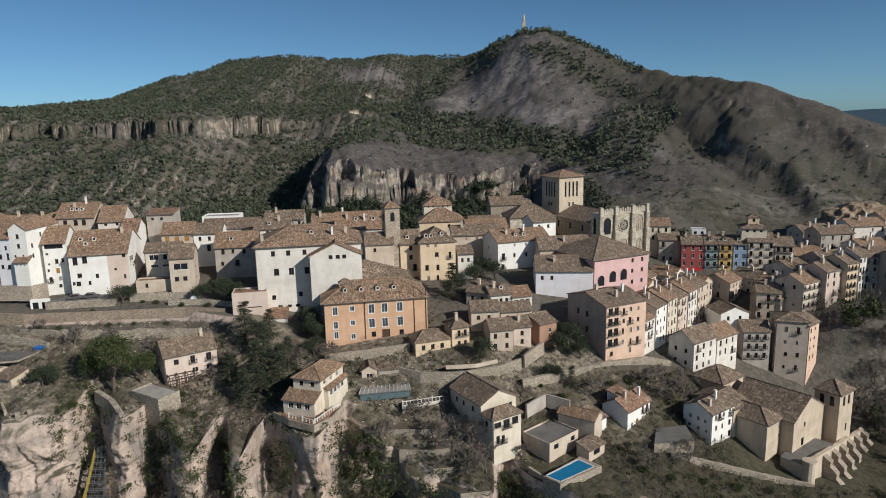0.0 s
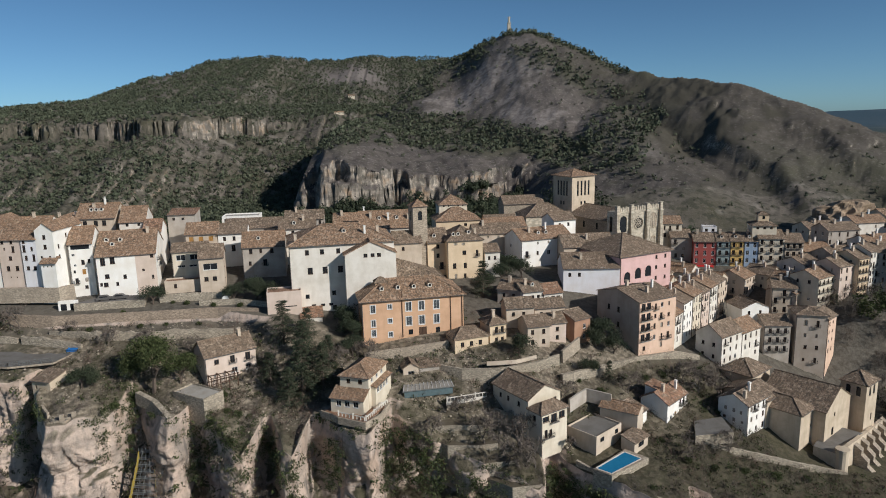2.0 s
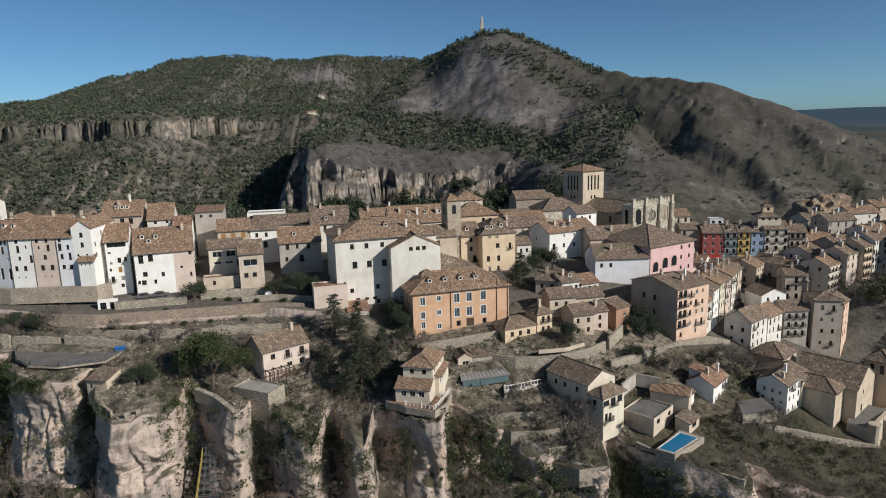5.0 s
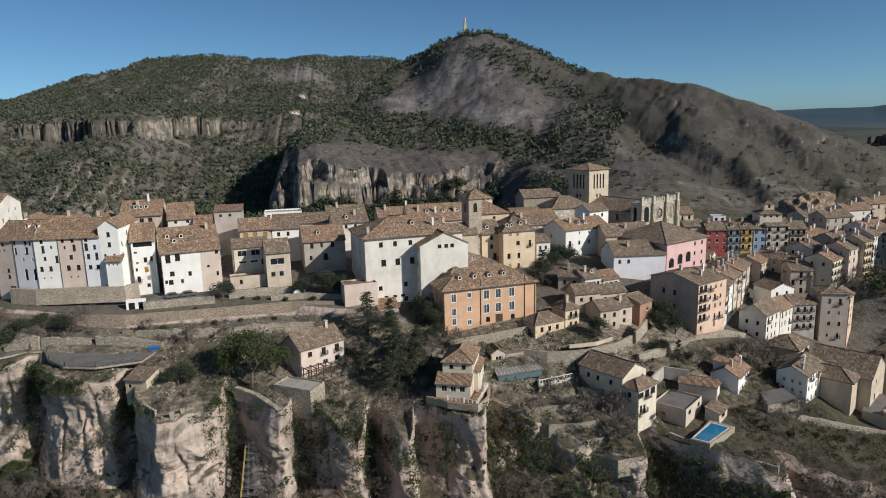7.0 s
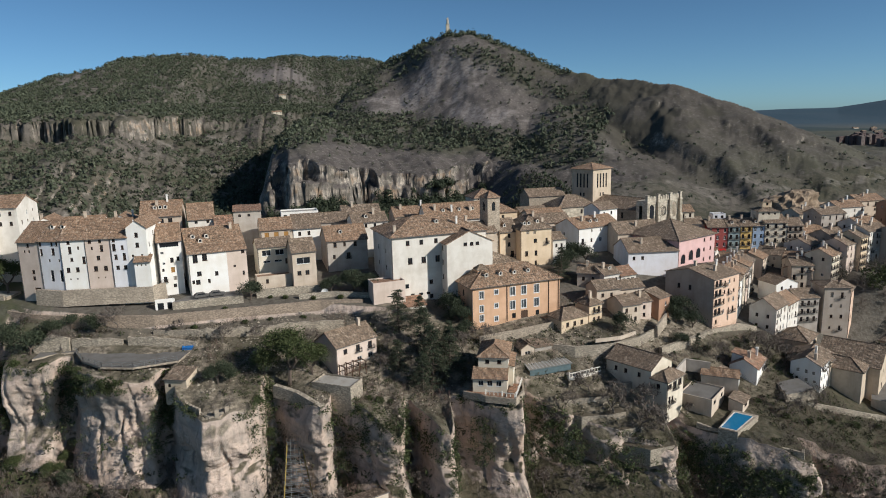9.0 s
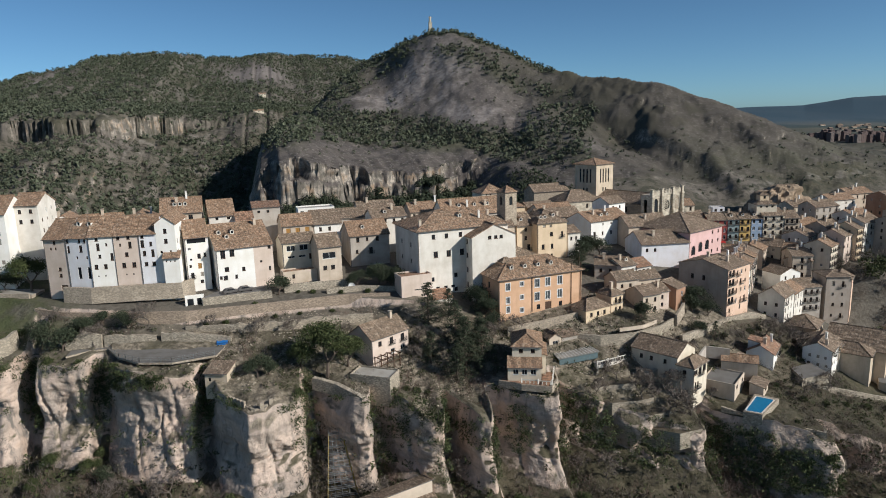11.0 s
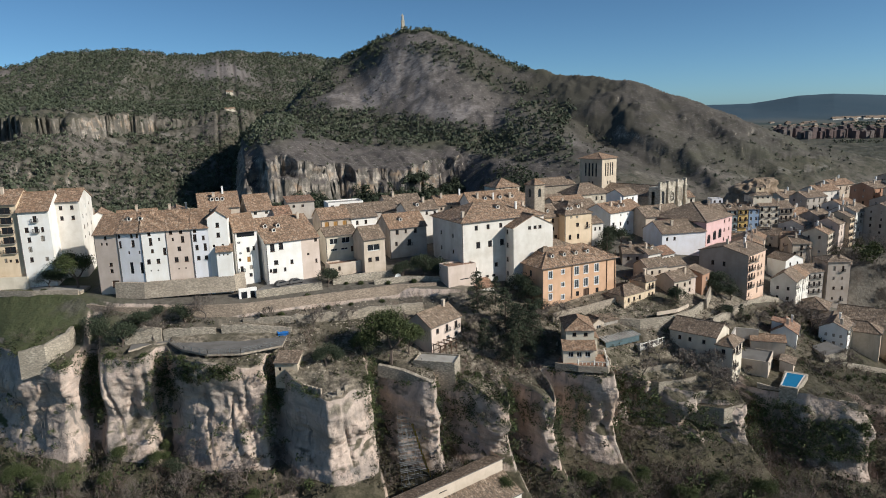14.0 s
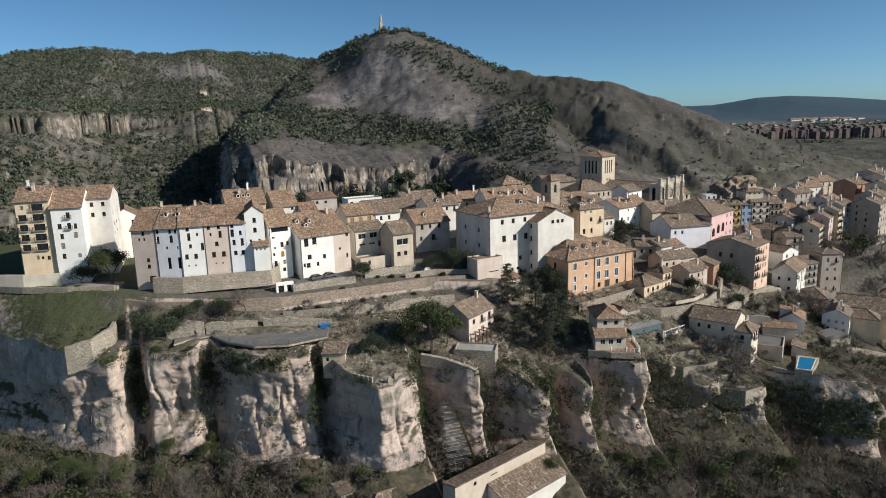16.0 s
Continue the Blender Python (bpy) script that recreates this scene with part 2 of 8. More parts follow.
def ground_material():
    m, nt, b = material("hillside_ground", 0.97)
    geo = nt.nodes.new("ShaderNodeNewGeometry")
    sep = nt.nodes.new("ShaderNodeSeparateXYZ")
    nt.links.new(geo.outputs["Normal"], sep.inputs[0])
    pos = nt.nodes.new("ShaderNodeSeparateXYZ")
    nt.links.new(geo.outputs["Position"], pos.inputs[0])
    n1, n2, n3 = noise_tex(nt, 0.012, 6), noise_tex(nt, 0.09, 6), noise_tex(nt, 0.7, 6)
    strata = noise_tex(nt, 0.35, 5, (0.25, 0.25, 1.6))
    flutes = noise_tex(nt, 0.45, 8, (1.0, 1.0, 0.30))
    stain = noise_tex(nt, 0.42, 7, (1.0, 1.0, 0.22))
    soil = blend(nt, ramp(nt, n2, [(0.35, (0, 0, 0)), (0.65, (1, 1, 1))]), (0.16, 0.138, 0.117), (0.088, 0.078, 0.065))
    soil = blend(nt, ramp(nt, n1, [(0.42, (0, 0, 0)), (0.62, (0.75, 0.75, 0.75))]), soil, (0.058, 0.056, 0.031))
    soil = blend(nt, ramp(nt, n3, [(0.52, (0, 0, 0)), (0.72, (0.6, 0.6, 0.6))]), soil, (0.165, 0.14, 0.11))
    tufts = noise_tex(nt, 0.16, 9)
    soil = blend(nt, ramp(nt, tufts, [(0.50, (0, 0, 0)), (0.58, (0.75, 0.75, 0.75))]), soil, (0.048, 0.048, 0.034))
    soil = blend(nt, ramp(nt, noise_tex(nt, 0.05, 8), [(0.57, (0, 0, 0)), (0.66, (0.6, 0.6, 0.6))]), soil, (0.24, 0.215, 0.185))
    lie = nt.nodes.new("ShaderNodeAttribute")
    lie.attribute_name = "cover"
    lies = nt.nodes.new("ShaderNodeSeparateColor")
    nt.links.new(lie.outputs["Color"], lies.inputs[0])
    slope = blend(nt, ramp(nt, noise_tex(nt, 0.06, 8), [(0.36, (0, 0, 0)), (0.64, (1, 1, 1))]), (0.070, 0.060, 0.054), (0.125, 0.107, 0.097))
    slope = blend(nt, ramp(nt, tufts, [(0.53, (0, 0, 0)), (0.62, (0.7, 0.7, 0.7))]), slope, (0.062, 0.058, 0.044))
    slope = blend(nt, ramp(nt, noise_tex(nt, 0.35, 6), [(0.56, (0, 0, 0)), (0.66, (0.8, 0.8, 0.8))]), slope, (0.215, 0.19, 0.175))
    slope = blend(nt, lies.outputs[2], slope, (0.068, 0.061, 0.046))
    stones = blend(nt, ramp(nt, noise_tex(nt, 0.22, 7), [(0.40, (0, 0, 0)), (0.60, (1, 1, 1))]), (0.165, 0.142, 0.13), (0.27, 0.238, 0.22))
    slope = blend(nt, lies.outputs[0], slope, stones)
    slope = blend(nt, arith(nt, "MULTIPLY", lies.outputs[1], 0.75), slope, (0.075, 0.074, 0.046))
    soil = blend(nt, lie.outputs["Alpha"], soil, slope)
    near_soil = blend(nt, ramp(nt, n3, [(0.42, (0, 0, 0)), (0.62, (1, 1, 1))]), (0.13, 0.108, 0.08), (0.34, 0.285, 0.215))
    near_soil = blend(nt, ramp(nt, n2, [(0.44, (0, 0, 0)), (0.60, (0.75, 0.75, 0.75))]), near_soil, (0.066, 0.060, 0.036))
    turf = blend(nt, ramp(nt, n3, [(0.40, (0, 0, 0)), (0.64, (1, 1, 1))]), (0.052, 0.048, 0.027), (0.090, 0.077, 0.050))
    along = arith(nt, "ADD", arith(nt, "DIVIDE", pos.outputs[0], 1000.0), arith(nt, "ADD", 0.5, arith(nt, "MULTIPLY", arith(nt, "SUBTRACT", n2, 0.5), 0.06)))
    near_soil = blend(nt, ramp(nt, along, [(0.54, (0, 0, 0)), (0.56, (0.85, 0.85, 0.85))]), near_soil, turf)
    near_soil = blend(nt, ramp(nt, arith(nt, "DIVIDE", arith(nt, "ADD", pos.outputs[2], 100.0), 100.0), [(0.66, (0.9, 0.9, 0.9)), (0.73, (0, 0, 0))]), near_soil, turf)
    paved = blend(nt, ramp(nt, n3, [(0.40, (0, 0, 0)), (0.62, (1, 1, 1))]), (0.15, 0.132, 0.11), (0.085, 0.074, 0.06))
    near_soil = blend(nt, ramp(nt, arith(nt, "DIVIDE", arith(nt, "ADD", pos.outputs[1], arith(nt, "MULTIPLY", n2, 14.0)), 1000.0), [(0.180, (0, 0, 0)), (0.190, (0.92, 0.92, 0.92))]), near_soil, paved)
    near_soil = blend(nt, ramp(nt, along, [(0.335, (0.9, 0.9, 0.9)), (0.35, (0, 0, 0))]), near_soil, blend(nt, n3, (0.035, 0.055, 0.016), (0.085, 0.085, 0.036)))
    soil = blend(nt, ramp(nt, arith(nt, "DIVIDE", pos.outputs[1], 1000.0), [(0.27, (0.95, 0.95, 0.95)), (0.33, (0, 0, 0))]), soil, near_soil)
    mass, grain = noise_tex(nt, 0.13, 9), noise_tex(nt, 1.1, 7)
    rock = ramp(nt, mass, [(0.30, (0.30, 0.25, 0.215)), (0.44, (0.43, 0.345, 0.285)), (0.56, (0.56, 0.435, 0.355)), (0.72, (0.42, 0.345, 0.30))])
    rock = blend(nt, ramp(nt, flutes, [(0.50, (0, 0, 0)), (0.64, (0.6, 0.6, 0.6))]), rock, (0.27, 0.235, 0.205))
    rock = blend(nt, ramp(nt, strata, [(0.54, (0, 0, 0)), (0.66, (0.45, 0.45, 0.45))]), rock, (0.24, 0.21, 0.18))
    rock = blend(nt, ramp(nt, n2, [(0.52, (0, 0, 0)), (0.68, (0.5, 0.5, 0.5))]), rock, (0.42, 0.285, 0.20))
    rock = blend(nt, ramp(nt, stain, [(0.57, (0, 0, 0)), (0.68, (0.85, 0.85, 0.85))]), rock, (0.14, 0.128, 0.115))
    rock = blend(nt, ramp(nt, grain, [(0.56, (0, 0, 0)), (0.68, (0.45, 0.45, 0.45))]), rock, (0.20, 0.175, 0.15))
    # near-black patches paint shaded hollows onto the far cliffs, which have none modelled
    cave_shade = noise_tex(nt, 0.075, 4, (1.0, 1.0, 0.65))
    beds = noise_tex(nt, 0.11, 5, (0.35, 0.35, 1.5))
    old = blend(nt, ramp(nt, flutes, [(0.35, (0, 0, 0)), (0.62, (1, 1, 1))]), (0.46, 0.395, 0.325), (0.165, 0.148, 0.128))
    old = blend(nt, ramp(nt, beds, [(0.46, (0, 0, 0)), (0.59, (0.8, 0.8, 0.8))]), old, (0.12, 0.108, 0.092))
    old = blend(nt, ramp(nt, n2, [(0.50, (0, 0, 0)), (0.66, (0.7, 0.7, 0.7))]), old, (0.30, 0.20, 0.12))
    old = blend(nt, ramp(nt, cave_shade, [(0.54, (0, 0, 0)), (0.60, (0.75, 0.75, 0.75))]), old, (0.08, 0.072, 0.06))
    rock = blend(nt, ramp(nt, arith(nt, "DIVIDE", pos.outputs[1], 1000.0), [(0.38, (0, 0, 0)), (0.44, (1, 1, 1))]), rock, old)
    hazy_fields = blend(nt, ramp(nt, noise_tex(nt, 0.004, 3, (1.0, 0.35, 1.0)), [(0.45, (0, 0, 0)), (0.56, (1, 1, 1))]), (0.050, 0.064, 0.054), (0.12, 0.115, 0.09))
    # distance haze painted in: the furthest land blends to a flat blue
    hazy_fields = blend(nt, ramp(nt, arith(nt, "DIVIDE", arith(nt, "ADD", pos.outputs[1], arith(nt, "MULTIPLY", pos.outputs[0], 0.8)), 6000.0), [(0.60, (0, 0, 0)), (0.74, (0.9, 0.9, 0.9))]), hazy_fields, (0.043, 0.077, 0.108))
    soil = blend(nt, ramp(nt, arith(nt, "DIVIDE", arith(nt, "ADD", pos.outputs[1], arith(nt, "MULTIPLY", pos.outputs[0], 0.5)), 3000.0), [(0.58, (0, 0, 0)), (0.66, (1, 1, 1))]), soil, hazy_fields)
    floor_far = arith(nt, "MULTIPLY", ramp(nt, arith(nt, "DIVIDE", arith(nt, "ADD", pos.outputs[2], 100.0), 100.0), [(0.66, (1, 1, 1)), (0.72, (0, 0, 0))]), ramp(nt, arith(nt, "DIVIDE", pos.outputs[1], 3000.0), [(0.15, (0, 0, 0)), (0.18, (1, 1, 1))]))
    meadows = blend(nt, ramp(nt, noise_tex(nt, 0.014, 3, (1.0, 0.5, 1.0)), [(0.46, (0, 0, 0)), (0.54, (1, 1, 1))]), (0.052, 0.054, 0.036), (0.098, 0.09, 0.066))
    soil = blend(nt, floor_far, soil, meadows)
    steep = arith(nt, "ADD", sep.outputs[2], arith(nt, "MULTIPLY", arith(nt, "SUBTRACT", n3, 0.5), 0.5))
    steep = arith(nt, "ADD", steep, ramp(nt, along, [(0.55, (0, 0, 0)), (0.575, (0.25, 0.25, 0.25)), (0.66, (0.25, 0.25, 0.25)), (0.70, (0, 0, 0))]))
    steep = arith(nt, "ADD", steep, ramp(nt, arith(nt, "DIVIDE", pos.outputs[1], 1000.0), [(0.60, (0, 0, 0)), (0.68, (0.16, 0.16, 0.16))]))
    fac = ramp(nt, steep, [(0.52, (1, 1, 1)), (0.70, (0, 0, 0))])
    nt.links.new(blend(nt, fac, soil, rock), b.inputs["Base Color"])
    bump(nt, b, arith(nt, "ADD", arith(nt, "ADD", n3, arith(nt, "MULTIPLY", grain, 0.5)), arith(nt, "MULTIPLY", strata, 0.5)), 0.8, 0.5)
    return m


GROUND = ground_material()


# ---- mesh helpers ----
class Mesh:
    """Gathers faces with a material slot and a uv, and makes one object of them."""

    def __init__(self):
        self.v, self.f, self.m, self.uv = [], [], [], []

    def face(self, pts, slot=0, uv=None):
        i = len(self.v)
        self.v += [tuple(p) for p in pts]
        self.f.append(tuple(range(i, i + len(pts))))
        self.m.append(slot)
        self.uv += uv if uv else [(0, 0)] * len(pts)

    def box(self, x0, y0, z0, x1, y1, z1, slot=0):
        p = [(x, y, z) for z in (z0, z1) for x, y in ((x0, y0), (x1, y0), (x1, y1), (x0, y1))]
        for q in ((3, 2, 1, 0), (4, 5, 6, 7), (0, 1, 5, 4), (1, 2, 6, 5), (2, 3, 7, 6), (3, 0, 4, 7)):
            self.face([p[k] for k in q], slot)

    def prism(self, ring, z0, z1, slot=0, top=1.0):
        cx, cy = sum(p[0] for p in ring) / len(ring), sum(p[1] for p in ring) / len(ring)
        low = [(x, y, z0) for x, y in ring]
        high = [(cx + (x - cx) * top, cy + (y - cy) * top, z1) for x, y in ring]
        n = len(ring)
        for k in range(n):
            self.face([low[k], low[(k + 1) % n], high[(k + 1) % n], high[k]], slot)
        self.face(high, slot)
        self.face(low[::-1], slot)

    def tube(self, a, b, r0, r1, slot=0, n=6):
        a, b = Vector(a), Vector(b)
        d = (b - a).normalized()
        s = d.orthogonal().normalized()
        t = d.cross(s)
        ra = [a + (s * math.cos(2 * math.pi * k / n) + t * math.sin(2 * math.pi * k / n)) * r0 for k in range(n)]
        rb = [b + (s * math.cos(2 * math.pi * k / n) + t * math.sin(2 * math.pi * k / n)) * r1 for k in range(n)]
        for k in range(n):
            self.face([ra[k], ra[(k + 1) % n], rb[(k + 1) % n], rb[k]], slot)
        self.face(rb, slot)

    def data(self, name, mats):
        me = bpy.data.meshes.new(name)
        me.from_pydata(self.v, [], self.f)
        for m in mats:
            me.materials.append(m)
        me.polygons.foreach_set("material_index", self.m)
        layer = me.uv_layers.new(name="UVMap")
        layer.data.foreach_set("uv", [c for p in self.uv for c in p])
        me.update()
        return me


def part(name, mesh, mats, parent, label=""):
    """One mesh object under a thing or a part."""
    me = mesh if isinstance(mesh, bpy.types.Mesh) else mesh.data(name, mats)
    ob = new(name, me)
    ob.parent = parent
    return tagged(ob, label)


def ring(n, r, cx=0.0, cy=0.0, turn=0.0):
    return [(cx + r * math.cos(2 * math.pi * k / n + turn), cy + r * math.sin(2 * math.pi * k / n + turn)) for k in range(n)]


# ---- noise on arrays ----
def lattice(ix, iy, iz):
    h = (ix.astype(np.int64) * 374761393 + iy.astype(np.int64) * 668265263 + iz.astype(np.int64) * 2147483647) & 0xFFFFFFFF
    h = ((h ^ (h >> 13)) * 1274126177) & 0xFFFFFFFF
    return ((h ^ (h >> 16)) & 0xFFFF) / 65535.0


def vnoise(x, y, z):
    x, y, z = np.broadcast_arrays(np.asarray(x, float), np.asarray(y, float), np.asarray(z, float))
    ix, iy, iz = np.floor(x), np.floor(y), np.floor(z)
    fx, fy, fz = x - ix, y - iy, z - iz
    fx, fy, fz = (f * f * (3 - 2 * f) for f in (fx, fy, fz))
    out = 0
    for dx in (0, 1):
        for dy in (0, 1):
            for dz in (0, 1):
                w = (fx if dx else 1 - fx) * (fy if dy else 1 - fy) * (fz if dz else 1 - fz)
                out = out + w * lattice(ix + dx, iy + dy, iz + dz)
    return out


def fbm(x, y, z=0.0, octaves=4):
    """About -1 to 1."""
    out, amp = 0, 1.0
    for k in range(octaves):
        f = 2.03 ** k
        out = out + amp * (vnoise(np.asarray(x) * f + 17 * k, np.asarray(y) * f - 9 * k, np.asarray(z) * f + 5 * k) * 2 - 1)
        amp *= 0.5
    return out


def step(a, b, x):
    s = np.clip((x - a) / (b - a), 0, 1)
    return s * s * (3 - 2 * s)


# ---- the lie of the land: lines along x from the gorge over the cliff and the town to the river behind ----
def line(*pairs):
    xs, vs = [p[0] for p in pairs], [p[1] for p in pairs]
    return lambda x: np.interp(x, xs, vs)


edge_y = line((-300, 240), (-235, 222), (-195, 204), (-182, 190), (-172, 178), (-161.2, 169.8), (-159, 172.5), (-157, 181.5), (-155, 181.5), (-152.6, 171), (-144, 166.6), (-141.2, 167), (-139.8, 173), (-137.6, 173.5),
              (-133.6, 163.5), (-128, 157.5), (-119, 154.8), (-114.6, 155.6), (-113, 162), (-111.6, 162), (-108, 150), (-101, 140.3), (-98, 140.6), (-91.5, 144.6), (-89.5, 148), (-88.5, 156), (-86, 156), (-77, 144.4), (-74.6, 143), (-73.4, 146), (-72.4, 153),
              (-70.5, 153), (-60, 139), (-57.2, 137.4), (-56, 141), (-55, 151), (-53.5, 151), (-48, 136.5), (-45.8, 135.5), (-44.6, 139), (-43.6, 149), (-41, 147.5), (-32, 137.4), (-28.4, 136.8),
              (-27, 141), (-26, 150), (-24, 151), (-14, 143.5), (-12, 144.5), (-3, 138), (-1, 139), (8, 133.4), (10.5, 133.6), (12.6, 145), (14.5, 145.5), (20, 137), (26, 129.6), (35, 122), (38, 121.2), (40.5, 125), (43, 133),
              (52, 129), (70, 124), (110, 120), (282, 110))
edge_z = line((-300, -14), (-205, -11), (-171, -12), (-149, -13.6), (-143, -13.2), (-129, -13.0), (-113, -13.4), (-109, -17), (-100, -19.7), (-75, -20.7), (-71, -20), (-58, -27), (-55, -23), (-46, -27.5), (-43.5, -24), (-40, -22.6), (-27, -22.6),
              (-24, -25.5), (-12, -29.5), (9, -36), (14, -34), (27, -34), (37, -36.4), (44, -38), (70, -46), (110, -52), (282, -62))
foot_z = line((-300, -34), (-165, -36), (-131, -38.6), (-105, -39), (-67, -42), (-46, -43.5), (-7, -47), (29, -54), (70, -62), (282, -80))
terrace_y = line((-300, 262), (-171, 184), (-147, 177), (-130, 170), (-105, 164), (-85, 161), (-66, 159), (-48, 157), (-25, 153), (-10, 153), (10, 149), (20, 146), (34, 146), (50, 152),
                 (80, 150), (282, 150))
terrace_z = line((-300, -9), (-171, -9.5), (-146, -12.4), (-112, -12.4), (-105, -13), (-85, -15.5), (-70, -19.5), (-48, -22.5), (-25, -21.5), (-10, -25), (4, -27), (16, -29), (20, -32.6), (34, -32.8), (51, -32), (80, -42),
                 (110, -48), (282, -60))
street_y = line((-300, 275), (-171, 201), (-150, 188), (-118, 180), (-74, 184), (-55, 178), (-32, 169), (-10, 171), (10, 165), (27, 172), (45, 172), (73, 181), (95, 168), (113, 190),
                (282, 200))
street_z = line((-300, 2), (-171, -1), (-150, -3), (-118, -5.5), (-74, -5.8), (-55, -7), (-32, -15.3), (-10, -13.3), (10, -16), (27, -18), (45, -22.3), (73, -28), (95, -43),
                (113, -43), (282, -48))
mid_z = line((-300, 4), (-205, -0.4), (-160, -1.4), (-150, 0.0), (-118, -1), (-74, -1), (-50, -2), (-20, -4), (0, -5), (20, -6), (46, -8), (65, -19), (85, -25), (100, -31), (108, -33), (122, -27), (136, -21), (165, -25), (282, -38))
back_z = line((-300, 4), (-118, 5), (-50, 4), (0, 0), (40, -2), (60, -6.5), (98, -15), (117, -13.8), (140, -14.5), (200, -17), (282, -28))
brow_z = line((-300, -5), (-118, -5), (-50, -8), (0, -8), (60, 0), (100, -13), (140, -14), (200, -18), (282, -28))
river_z = line((-300, -46), (0, -46), (120, -40), (282, -34), (450, -34))
wall_drop = line((-160, 0.3), (-150, 1.6), (-140, 3.0), (-74, 3.2), (-62, 2.0), (-50, 0.4), (282, 0.4))     # height of the retaining wall under the upper street
slope_out = line((-24, 0), (-10, 1), (5, 2), (14, 4), (30, 2.5), (37, 1.0), (42, 2), (53, 13), (282, 22))
# crest of the hill with the monument
crest_y = line((-140, 900), (-60, 960), (38, 985), (78, 970), (114, 940), (142, 920), (179, 880), (228, 800), (266, 720), (300, 655), (336, 610), (371, 570), (408, 540), (431, 520), (520, 480), (700, 460))
crest_z = line((-700, -60), (-260, 20), (-140, 52), (-60, 88), (-18, 108), (38, 129), (78, 149), (114, 159), (142, 160), (179, 143), (228, 107), (266, 87), (300, 77), (336, 58), (371, 36), (408, 15), (431, 4), (480, -16), (520, -32), (900, -60))
fall = line((-140, 0.34), (0, 0.37), (100, 0.47), (184, 0.54), (260, 0.52), (336, 0.48), (431, 0.4), (700, 0.3))
spur_y = line((-135, 585), (-118, 560), (-95, 536), (-60, 548), (-18, 566), (42, 586), (75, 600), (140, 620))
flank_x = line((540, -124), (580, -122), (700, -112), (780, -85), (850, -55), (900, -25), (985, 20), (1100, 60))
spur_z = line((-125, -60), (-112, 6), (-95, 16), (-80, 18), (-18, 5), (42, -3), (90, -10), (150, -20), (420, -35))
mesa_y = line((-1600, 700), (-700, 740), (-500, 770), (-352, 782), (-271, 800), (-226, 850), (-162, 925), (-80, 1010), (100, 1150), (1500, 2000))


mesa_k = line((-420, 0.238), (-250, 0.246), (-160, 0.262), (-60, 0.288), (60, 0.30), (200, 0.27))
SCARPS = ((line((430, 268), (510, 256), (575, 250), (660, 262)), 10, 440, 600), (line((430, 335), (520, 325), (600, 318)), 6, 450, 570))


